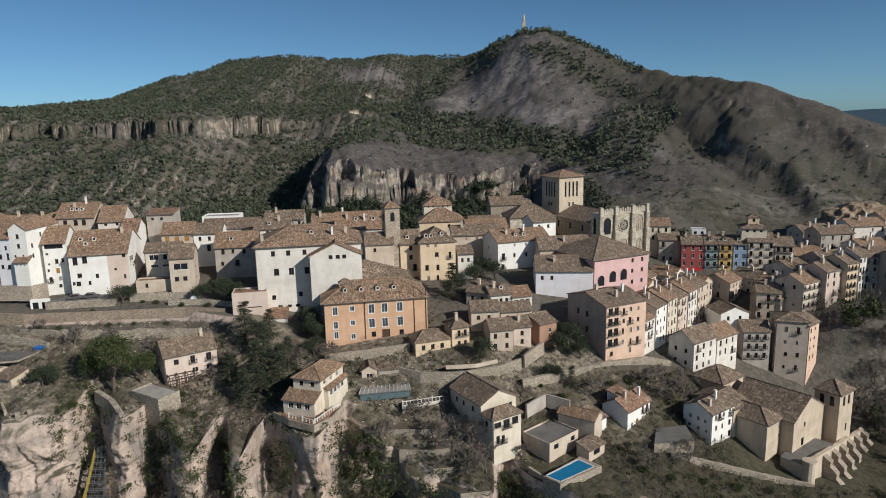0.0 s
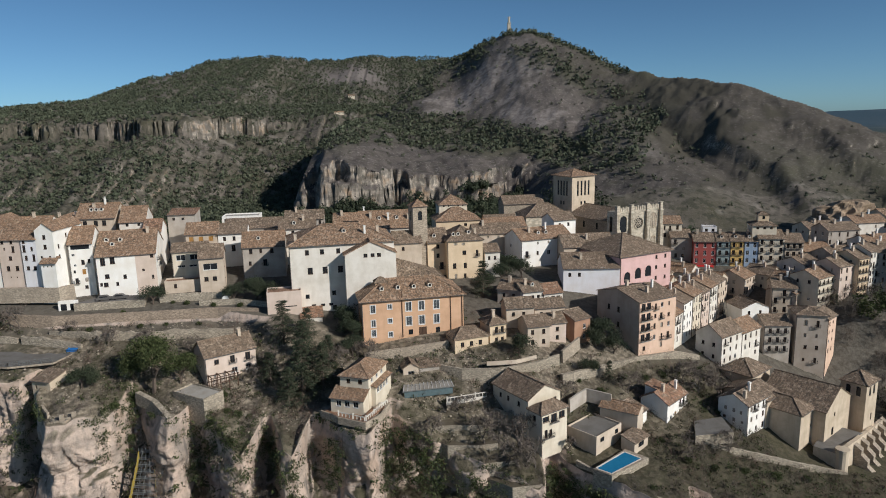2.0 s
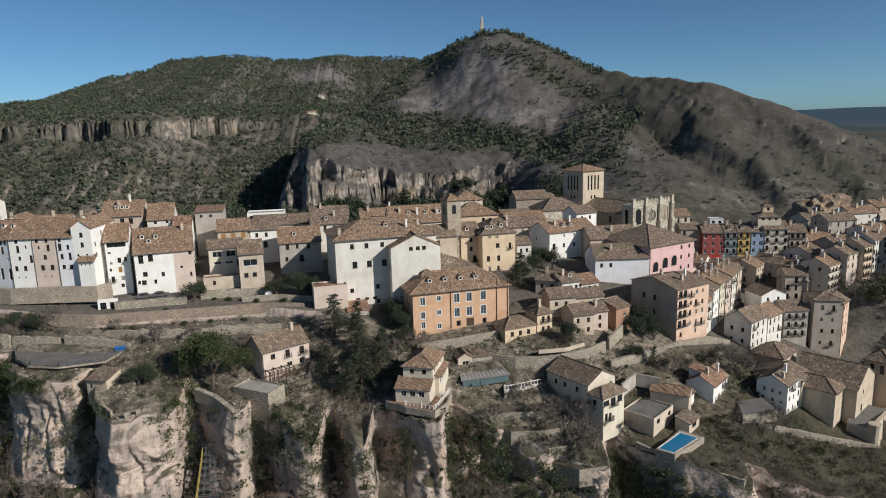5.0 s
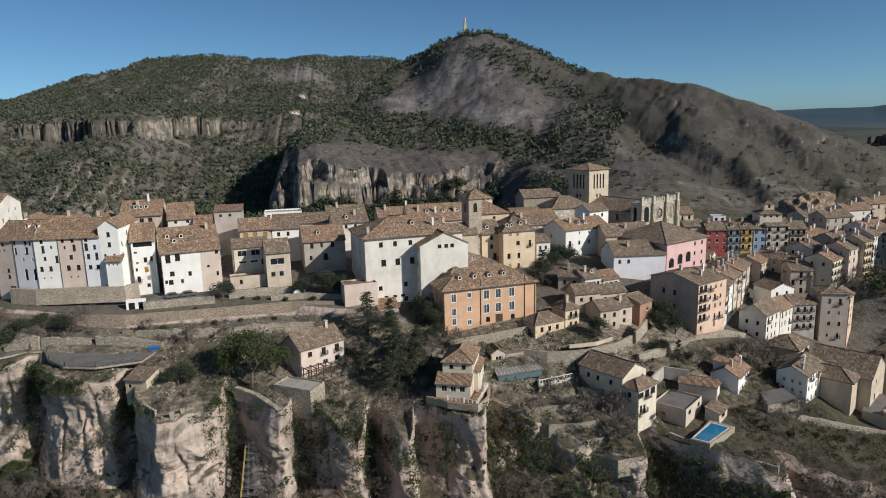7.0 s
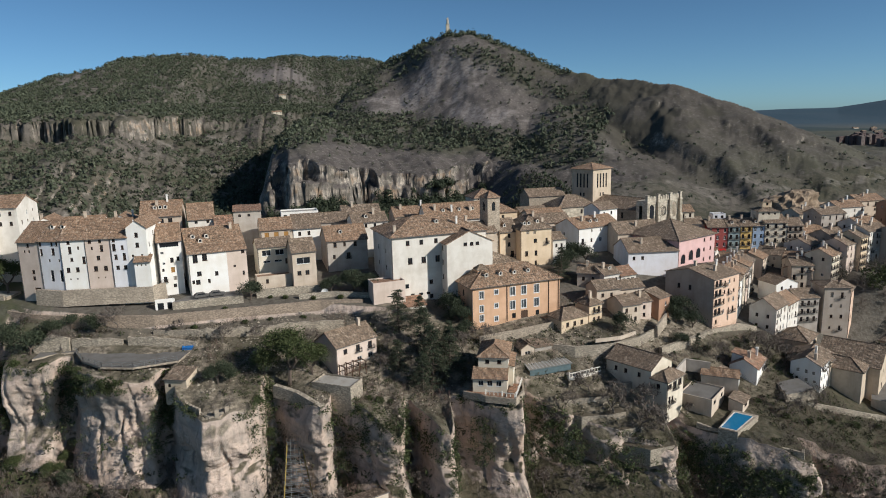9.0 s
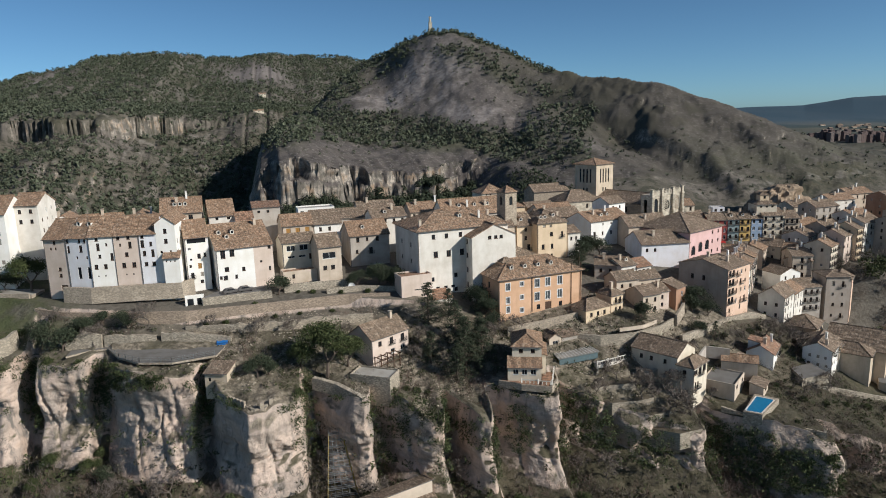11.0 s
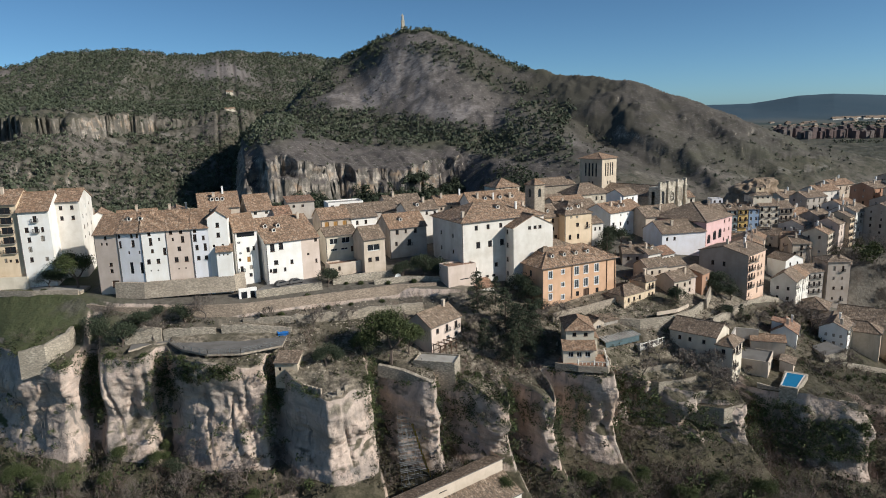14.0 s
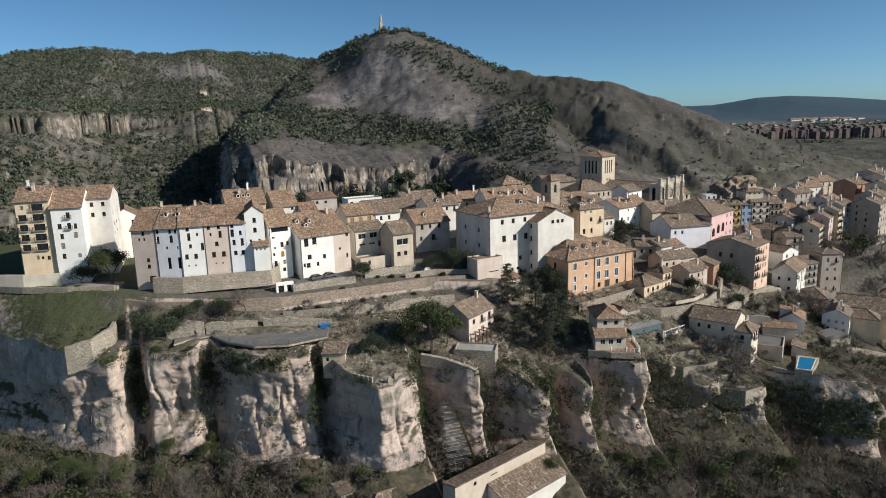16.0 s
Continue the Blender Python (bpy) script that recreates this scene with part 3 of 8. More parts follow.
def far_ground(x, y):
    """Heights beyond the river: the hill, its rocky spur, the wooded mesa and the plain."""
    x, y = np.broadcast_arrays(np.asarray(x, float), np.asarray(y, float))
    cy, cz, k = crest_y(x), crest_z(x), fall(x)
    d = cy - y
    hill = np.where(d > 0, cz - k * d + 10 * np.exp(-((d - 60) / 60) ** 2) * step(40, 90, x) * step(260, 200, x), cz + 0.42 * d)
    shoulder = np.full(x.shape, -200.0)       # the eastern shoulder falls away evenly from its winding crest
    for cx in range(170, 521, 3):
        shoulder = np.maximum(shoulder, crest_z(cx) - 0.47 * np.hypot(x - cx, y - crest_y(cx)))
    turn = step(175, 250, x)
    hill = np.where(d > 0, hill * (1 - turn) + shoulder * turn, hill)
    apron = (13 + 0.28 * (y - 550)) * step(100, 190, x) + (4 + 0.17 * (y - 590)) * (1 - step(100, 190, x))
    hill = np.maximum(hill, np.where(d > 0, np.minimum(apron, cz), -200))
    hill = hill - 0.6 * np.maximum(0, flank_x(y) - x)
    rug = fbm(x / 34, y / 34, 3.1, 3)
    for xs, amp, y0, y1 in SCARPS:            # ribs of rock whose steep side turns to the west
        off = x - xs(y) - 9 * fbm(y / 45, 4.0, 0, 2) - 3 * fbm(x / 14, y / 30, 2.0, 2)
        hill = hill - amp * step(-75, -12, off) * step(11, -11, off) * step(y0 - 30, y0 + 25, y) * step(y1 + 30, y1 - 25, y)
    crops = fbm(x / 30, y / 30, 8.0, 4)
    hill = hill + 5.0 * np.maximum(0, crops - 0.30) * step(150, 260, x) * step(10, 40, d)
    b1 = fbm(x / 19, 7.7, 0, 3)
    sy = spur_y(x)
    low = -46 + 14 * step(380, 540, y)
    b0 = fbm(x / 52, 3.3, 0, 3)
    cleft = np.exp(-(fbm((x + 0.25 * y) / 24, y / 60, 2.2, 2) / 0.14) ** 2)
    face = y - sy - 18 * b0 - 8 * b1 - 8 * cleft
    cut = 0.16 * step(-40, -6, face) + 0.40 * step(-4, 1, face) + 0.30 * step(0, 7, face - 3 - 14 * np.maximum(0, fbm(x / 13, 5.5, 0, 2))) + 0.14 * step(8, 60, face)
    cut = cut * step(-130, -112, x)
    top = np.maximum(hill, np.minimum(spur_z(x) + 0.13 * (y - sy), cz + 4) - 0.6 * np.maximum(0, flank_x(y) - x))
    west, east = low + (top - low) * cut, np.maximum(hill, low)
    e1 = step(62, 112, x)
    z = west * (1 - e1) + east * e1
    my = mesa_y(x) + 30 * fbm(x / 60, 1.3, 0, 3) + 15 * np.exp(-(fbm(x / 21, 4.4, 0, 2) / 0.13) ** 2) + 6 * np.exp(-(fbm(x / 8, 1.4, 0, 2) / 0.2) ** 2)
    e = y - my
    talus = -40 + 66 * step(-330, -6, e) + 3 * rug
    plateau = 58 + 0.10 * np.clip(e, 0, 200) + mesa_k(x) * np.clip(e - 200, 0, 440) - 0.35 * np.clip(e - 640, 0, 900)
    plateau = plateau + np.where(x < -420, (x + 420) * 0.30, 0) * step(150, 500, e)
    cliffh = line((-1600, 0.6), (-480, 0.8), (-352, 1.0), (-271, 1.0), (-232, 0.95), (-205, 0.4), (-150, 0.15), (-90, 0.0))(x) * np.clip(0.82 + 0.45 * fbm(x / 46, 9.1, 0, 3), 0.3, 1)
    mesa = talus + (plateau - talus) * np.where(e > 0, step(-3, 4, e) * cliffh + (1 - cliffh) * step(-90, 60, e), (1 - cliffh) * step(-90, 60, e))
    mesa = np.where(x < 260, mesa, -90)
    z = np.maximum(z, mesa)
    r = np.hypot(x, y)
    far = -58 + 52 * step(1400, 4000, r) + line((-0.9, 150), (-0.5, 135), (-0.2, 60), (0.45, 60), (0.54, 66), (0.71, 68), (0.735, 82), (0.764, 103), (0.805, 110), (0.858, 90), (0.913, 66), (1.2, 60))(np.arctan2(x, y)) * step(3300, 4300, r)
    far = far + 2.5 * fbm(x / 300, y / 300, 0, 3) * step(2600, 4000, r)
    z = np.maximum(z, far)
    return z + (2.6 * rug * step(430, 560, y) + 0.9 * fbm(x / 9, y / 9, 1.1, 3)) * step(2300, 1300, r)


bare_left = line((20, -75), (50, -38), (68, -19), (85, 14), (99, 36), (112, 66), (135, 92), (150, 99), (165, 106))     # along the height
belt_top = line((-120, 72), (-23, 64), (70, 50), (151, 29), (180, 15))
belt_low = line((-120, 40), (-82, 34), (-32, 25), (8, 19), (90, 8), (121, 0), (160, -8))


def far_cover(x, y, z):
    """What grows or lies on the far slopes, 0 to 1: pale scree, closed woods, grass."""
    d = crest_y(x) - y
    west = x < flank_x(y)
    front = (~west) & (d > -30)
    n1, n2 = fbm(x / 45, y / 45, 2.0, 3), fbm(x / 15, y / 15, 5.0, 3)
    edge = 10 * n1 + 4 * n2
    scree = step(-8, 14, x - bare_left(z) + edge) * step(-6, 8, z - belt_top(x) + 0.6 * edge) * step(205, 165, x + 0.4 * (z - 40) + edge)
    scree = scree * (0.15 + 0.75 * step(-0.25, 0.45, n1 + 0.7 * n2))
    peak = np.exp(-((x - 108) / 17) ** 2 - ((z - 131) / 20) ** 2) + 0.8 * np.exp(-((x - 118) / 14) ** 2 - ((z - 103) / 9) ** 2)
    scree = np.where(front, np.maximum(scree, peak * (0.8 + 0.7 * n2)), 0)
    woods = 1.0 * step(8, -10, x - bare_left(z) + edge) * step(15, 30, z)
    belt = step(5, -7, z - belt_top(x) + 0.5 * edge) * step(-4, 3, z - belt_low(x) + 0.3 * edge) * step(165, 140, x)
    grove = step(-14, 6, x - 126 - 0.92 * np.maximum(0, z) + edge) * step(14, -6, x - 158 - 1.55 * np.maximum(0, z) + edge) * step(-6, 2, z) * step(66, 48, z + 0.4 * edge)
    crest = np.exp(-(np.maximum(0, np.abs(d - 6) - 12) / 12) ** 2) * step(-30, 40, x) * step(262, 235, x) * (1 - 0.8 * np.exp(-((x - 104) / 10) ** 2))
    mid = np.exp(-(((x - 132 - (132 - z)) / 30) ** 2)) * step(55, 75, z) * step(146, 132, z) * 0.6
    woods = np.maximum.reduce([woods * (0.62 + 0.5 * n1), belt * (0.50 + 0.6 * n1 + 0.3 * n2), grove * (0.62 + 0.5 * n1), crest, mid * (1 + n2)])
    woods = np.where(front, woods, 0)
    open_land = 0.95 * np.exp(-(((x + 135) / 85) ** 2 + ((y - 1385) / 105) ** 2)) + 0.8 * np.exp(-(((x + 480) / 50) ** 2 + ((y - 1300) / 150) ** 2))
    front = front & ((z > -38) | (x < 300))
    scree = np.where(front, scree, np.clip(1.2 * open_land + 0.3 * fbm(x / 30, y / 90, 1.0, 2) - 0.35, 0, 0.6) * (y > 1100))
    brush = step(34, 6, z + edge) * step(215, 275, x) * front * np.clip(0.62 + 0.7 * n1 + 0.4 * n2, 0, 1)      # low brush at the foot of the flank
    woods = np.maximum(woods, 0.85 * brush)
    grass = np.where(front, (1 - brush) * step(150, 230, x) * (0.45 + 0.5 * step(-0.2, 0.4, n1 + 0.3 * n2)), 0)
    return scree, woods, grass, front, open_land


def stations(x):
    ey, ez, fz = edge_y(x), edge_z(x), foot_z(x)
    fy = np.minimum(ey - 2.5, 0.65 * (ey - 3.5) + 0.35 * (np.interp(x, [-300, -171, -100, -46, 40, 282], [228, 168, 138, 132, 122, 104])))
    fy = fy - slope_out(x)
    flat, sy = np.zeros_like(x), np.maximum(street_y(x), ey + 8)
    return [(flat - 1800, flat - 60), (flat + 40, fz - 42), (fy - 22, fz - 8), (fy, fz), (ey, ez), (np.maximum(terrace_y(x), ey + 3), terrace_z(x)),
            (np.maximum(street_y(x), ey + 8) - 1.2, street_z(x) - wall_drop(x)), (np.maximum(street_y(x), ey + 8), street_z(x)), (np.maximum(204, sy + 7), mid_z(x)), (np.maximum(255, sy + 25), back_z(x)), (np.maximum(300, sy + 40), brow_z(x)), (flat + 400, river_z(x))]


def ground(x, y):
    """Height of the ground in the town."""
    st = stations(np.array([float(x)]))
    return float(np.interp(y, [s[0][0] for s in st], [s[1][0] for s in st]))


def land():
    cols = np.linspace(0, 1, 1001)
    counts = [8, 8, 22, 84, 26, 24, 4, 16, 12, 8, 12]
    rows_x, rows_y, rows_z = [], [], []
    x = np.interp(cols, [0, 0.04, 0.66, 0.83, 1], [-300, -190, 60, 160, 460])
    st = stations(x)
    for k, n in enumerate(counts):
        (ya, za), (yb, zb) = st[k], st[k + 1]
        for j in range(n):
            f = j / n
            y, z = ya + (yb - ya) * f, za + (zb - za) * f
            px, py = x.copy(), y
            if k == 3:                    # the cliff face: bulges, ledges and flutes
                y = ya + (yb - ya) * math.sin(math.pi / 2 * min(1, 1.7 * f))
                w = math.sin(math.pi * min(1, f * 1.02))
                big = fbm(x / 9, z / 11, 4.0, 3)
                crack = np.exp(-(fbm((x + 0.15 * z) / 6.5, z / 30, 14.0, 2) / 0.09) ** 2)
                joint = np.exp(-(fbm((x - 0.3 * z) / 15, z / 7, 31.0, 2) / 0.05) ** 2)
                small = fbm(x / 2.6, z / 2.8, 9.0, 4)
                block = np.round(3 * vnoise(x / 4.5 + 0.5 * small, z / 3.2 + 0.4 * big, 6.0)) / 3 - 0.5
                lip = float(step(0.35, 0.7, np.array(f)) * step(1.0, 0.80, np.array(f)))
                y = y - 1.5 * lip * (1 + 0.7 * fbm(x / 6, 3.0, 2.0, 2))
                z = z + 1.1 * fbm(x / 4.5, 8.0, 1.0, 3) * step(0.4, 1.0, np.full_like(x, f))
                ledge = fbm(x / 22, z / 3.6, 2.0, 2)
                py = y - w * (2.0 * big + 0.9 * small + 0.6 * ledge + 0.8 * block - 1.3 * crack - 0.5 * joint)
                px = x + w * (0.9 * fbm(x / 5, z / 5, 21.0, 2))
            else:
                if k == 4:
                    z = z + 1.1 * fbm(x / 4.5, 8.0, 1.0, 3) * (1 - step(0.0, 0.5, np.full_like(x, f)))
                rough = (0.9, 1.2, 1.4, 0, 0.9, 0.6, 0.0, 0.25, 0.2, 0.6, 2.0)[k]
                z = z + rough * (0.5 * fbm(x / 7, y / 7, 0.5, 3) + 0.25 * fbm(x / 1.9, y / 1.9, 3.5, 2)) * (1 if k < 3 else step(0, 0.15, np.full_like(x, f + (0 if k == 4 else 0.1))))
            rows_x.append(px), rows_y.append(py), rows_z.append(z)
    far = np.concatenate([np.arange(400, 520, 4), np.arange(520, 700, 2.6), np.arange(700, 1000, 4.6), np.arange(1000, 1700, 12), np.arange(1700, 3461, 55)])
    for y in far:
        xl, xr = -300 - 0.62 * (y - 400), 460 + 1.40 * (y - 400)
        px = xl + (xr - xl) * cols
        w = step(400, 470, y)
        z = (1 - w) * river_z(px) + w * far_ground(px, np.full_like(px, y))
        before = (1 - w) * river_z(px) + w * far_ground(px, np.full_like(px, y - 3.0))
        bulge = step(0.55, 1.6, np.abs(z - before) / 3.0) * (1 if y < 1000 else 0)
        rows_x.append(px + bulge * 2.0 * fbm(px / 8, z / 8, 3.0, 2)), rows_y.append(y - bulge * (5.0 * fbm(px / 10, z / 6, y / 40, 3) + 1.5 * fbm(px / 3, z / 3, 1.0, 2))), rows_z.append(z)
    vx, vy, vz = (np.stack(r) for r in (rows_x, rows_y, rows_z))
    n, m = vx.shape
    me = bpy.data.meshes.new("ground")
    me.vertices.add(n * m)
    me.vertices.foreach_set("co", np.stack([vx, vy, vz], -1).astype(np.float32).ravel())
    i = (np.arange(n - 1)[:, None] * m + np.arange(m - 1)[None]).ravel()
    quads = np.stack([i, i + 1, i + m + 1, i + m], -1).astype(np.int32)
    me.loops.add(quads.size)
    me.loops.foreach_set("vertex_index", quads.ravel())
    me.polygons.add(len(quads))
    me.polygons.foreach_set("loop_start", np.arange(0, quads.size, 4, dtype=np.int32))
    me.polygons.foreach_set("loop_total", np.full(len(quads), 4, np.int32))
    me.update(calc_edges=True)
    me.validate()
    me.polygons.foreach_set("use_smooth", np.ones(len(quads), bool))
    cover = np.zeros((n * m, 4), np.float32)
    scree, woods, grass, front, open_land = far_cover(vx.ravel(), vy.ravel(), vz.ravel())
    beyond = vy.ravel() > 480
    cover[:, 0], cover[:, 1], cover[:, 2], cover[:, 3] = scree * beyond, np.clip(woods, 0, 1) * beyond, grass * beyond, np.maximum(front, np.clip(1.5 * open_land, 0, 1) * (vy.ravel() > 1100)) * beyond
    me.attributes.new("cover", "FLOAT_COLOR", "POINT").data.foreach_set("color", cover.ravel())
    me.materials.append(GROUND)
    return tagged(new("ground", me), "dry limestone hillside with cliffs, terraces and scrub", "ground", kind="structure")


land()


# ---- houses ----
WINDOWS = {}
SKYGLASS = plain("curtained_window_glass", (0.085, 0.095, 0.105), 0.35, 0.0, 0.3)


def window_meshes(w, h, kind):
    """Frame and pane of one window size, shared by all alike: the opening's middle is the origin, the outside towards -y."""
    key = (round(w, 2), round(h, 2), kind)
    if key not in WINDOWS:
        mats = {"w": (WOOD, GLASS), "W": (WHITEW, GLASS), "o": (OCHREW, OCHREW), "d": (WOOD, WOOD), "b": (WOOD, GLASS), "v": (WOOD, BLIND), "k": (GLASS, GLASS), "i": (IRON, GLASS), "s": (WHITEW, SKYGLASS), "A": (GREYP, GLASS), "P": (PINK, GLASS), "H": (ASHLAR, GLASS), "S": (STONE, GLASS)}[kind]
        f, t = Mesh(), min(0.07, w * 0.09)
        if kind in "APHS":                # a round arch: the spandrels beside it
            r = w / 2
            arc = [(r * math.cos(math.pi * k / 10), h / 2 - r + r * math.sin(math.pi * k / 10)) for k in range(11)]
            for (u0, v0), (u1, v1) in zip(arc, arc[1:]):
                f.face([(u0, 0.0, v0), (u0, 0.0, h / 2), (u1, 0.0, h / 2), (u1, 0.0, v1)])
                f.face([(u0, 0.0, v0), (u1, 0.0, v1), (u1, 0.2, v1), (u0, 0.2, v0)])
                f.face([(u0 * 1.12, -0.12, (v0 - h / 2 + r) * 1.12 + h / 2 - r), (u0, -0.12, v0), (u1, -0.12, v1), (u1 * 1.12, -0.12, (v1 - h / 2 + r) * 1.12 + h / 2 - r)])
            p = Mesh()
            p.face([(-w / 2, 0.2, -h / 2), (w / 2, 0.2, -h / 2), (w / 2, 0.2, h / 2), (-w / 2, 0.2, h / 2)])
            WINDOWS[key] = (f.data("window_frame", [mats[0]]), p.data("window", [mats[1]]))
            return WINDOWS[key]
        f.box(-w / 2, 0.10, -h / 2, -w / 2 + t, 0.18, h / 2)
        f.box(w / 2 - t, 0.10, -h / 2, w / 2, 0.18, h / 2)
        f.box(-w / 2 + t, 0.10, h / 2 - t, w / 2 - t, 0.18, h / 2)
        f.box(-w / 2 + t, 0.10, -h / 2, w / 2 - t, 0.18, -h / 2 + t)
        f.box(-t / 2, 0.11, -h / 2 + t, t / 2, 0.17, h / 2 - t)
        if kind in "wWb" and h > 0.9:
            f.box(-w / 2 - 0.08, -0.07, -h / 2 - 0.09, w / 2 + 0.08, 0.10, -h / 2)
        if kind == "s":                   # a pale painted surround
            for x0, x1, z0, z1 in ((-w / 2 - 0.2, -w / 2, -h / 2 - 0.2, h / 2 + 0.2), (w / 2, w / 2 + 0.2, -h / 2 - 0.2, h / 2 + 0.2), (-w / 2, w / 2, h / 2, h / 2 + 0.2), (-w / 2, w / 2, -h / 2 - 0.2, -h / 2)):
                f.box(x0, -0.05, z0, x1, 0.0, z1)
        p = Mesh()
        p.face([(-w / 2, 0.2, -h / 2), (w / 2, 0.2, -h / 2), (w / 2, 0.2, h / 2), (-w / 2, 0.2, h / 2)])
        WINDOWS[key] = (f.data("window_frame", [mats[0]]), p.data("window", [mats[1]]))
    return WINDOWS[key]


BALCONY = {}
PIPE = plain("dull_zinc", (0.13, 0.12, 0.115), 0.6, 0.2)


def balcony_meshes(w):
    key = round(w, 1)
    if key not in BALCONY:
        b, r = Mesh(), Mesh()
        b.box(-w / 2, -0.7, -0.12, w / 2, 0.0, 0.0)
        n = max(3, int(w / 0.3))
        gap = w / n
        facade(r, (-w / 2, 0, 0), (1, 0, 0), w, 0.06, 1.02, [(gap * (k + 0.5), 0.54, gap - 0.06, 0.82) for k in range(n)], 0, 0.03)
        for x, ax in ((w / 2, 1), (-w / 2, -1)):
            facade(r, (x, 0.0 if ax > 0 else 0.7, 0), (0, ax, 0), 0.7, 0.06, 1.02, [(0.18, 0.54, 0.26, 0.82), (0.52, 0.54, 0.26, 0.82)], 0, 0.03)
        me = r.data("balcony_railing", [IRON])
        bm = bmesh.new()
        bm.from_mesh(me)
        bmesh.ops.remove_doubles(bm, verts=bm.verts, dist=0.002)
        bm.to_mesh(me)
        bm.free()
        BALCONY[key] = (b.data("balcony", [CONCRETE]), me)
    return BALCONY[key]


def facade(mesh, origin, axis, length, z0, z1, holes, slot=0, deep_by=0.2):
    """A wall panel from z0 to z1 with real openings and their reveals. The outside is to the right of axis."""
    o, a = Vector(origin), Vector(axis)
    inn = Vector((-a.y, a.x, 0)) * deep_by
    us, zs = {0.0, length}, {z0, z1}
    good = []
    for u, z, w, h in holes:
        if u - w / 2 > 0.02 and u + w / 2 < length - 0.02 and z - h / 2 > z0 + 0.02 and z + h / 2 < z1 - 0.02:
            good.append((u, z, w, h))
            us |= {u - w / 2, u + w / 2}
            zs |= {z - h / 2, z + h / 2}
    us, zs = sorted(us), sorted(zs)

    def at(u, z, deep=False):
        p = o + a * u + (inn if deep else Vector((0, 0, 0)))
        return (p.x, p.y, z)

    for i in range(len(us) - 1):
        for j in range(len(zs) - 1):
            u, z = (us[i] + us[i + 1]) / 2, (zs[j] + zs[j + 1]) / 2
            if not any(abs(u - g[0]) < g[2] / 2 and abs(z - g[1]) < g[3] / 2 for g in good):
                mesh.face([at(us[i], zs[j]), at(us[i + 1], zs[j]), at(us[i + 1], zs[j + 1]), at(us[i], zs[j + 1])], slot)
    for u, z, w, h in good:
        l, r, b, t = u - w / 2, u + w / 2, z - h / 2, z + h / 2
        for p, q in (((l, b), (r, b)), ((r, b), (r, t)), ((r, t), (l, t)), ((l, t), (l, b))):
            mesh.face([at(*p), at(*p, True), at(*q, True), at(*q)], slot)
    return good


def slab(mesh, a, b, c, d, thick=0.2, sag=0.06, slot=0):
    """A tiled slope: a, b along the eave, c, d at the top (above b and a)."""
    a, b, c, d = Vector(a), Vector(b), Vector(c), Vector(d)
    n = max(1, min(30, int((b - a).length / 1.1)))
    m = max(1, min(14, int(((d - a).length) / 1.1)))
    long, high = (b - a).length, ((d + c) / 2 - (a + b) / 2).length

    def at(i, j):
        f, g = i / n, j / m
        p = (a * (1 - f) + b * f) * (1 - g) + (d * (1 - f) + c * f) * g
        if 0 < j < m or 0 < i < n:
            p = p + Vector((0, 0, sag * (noise.noise(p * 0.45) + 0.6 * noise.noise(p * 1.3))))
        return p

    def uv(i, j):
        f, g = i / n, j / m
        p = (a * (1 - f) + b * f) * (1 - g) + (d * (1 - f) + c * f) * g
        return ((p - a).dot((b - a).normalized()), g * high)

    grid = [[at(i, j) for i in range(n + 1)] for j in range(m + 1)]
    for j in range(m):
        for i in range(n):
            q = [(i, j), (i + 1, j), (i + 1, j + 1), (i, j + 1)]
            mesh.face([grid[y][x] for x, y in q], slot, [uv(x, y) for x, y in q])
    low = Vector((0, 0, -thick))
    rim = [grid[0][i] for i in range(n + 1)] + [grid[j][n] for j in range(1, m + 1)] + [grid[m][i] for i in range(n - 1, -1, -1)] + [grid[j][0] for j in range(m - 1, 0, -1)]
    for p, q in zip(rim, rim[1:] + rim[:1]):
        if (p - q).length > 1e-4:
            mesh.face([p, p + low, q + low, q], slot)
    mesh.face([d + low, c + low, b + low, a + low], slot)


def ridge_cap(mesh, p, q, r=0.16):
    p, q = Vector(p), Vector(q)
    if (p - q).length > 0.3:
        mesh.tube(p + Vector((0, 0, 0.02)), q + Vector((0, 0, 0.02)), r, r, 0, 6)


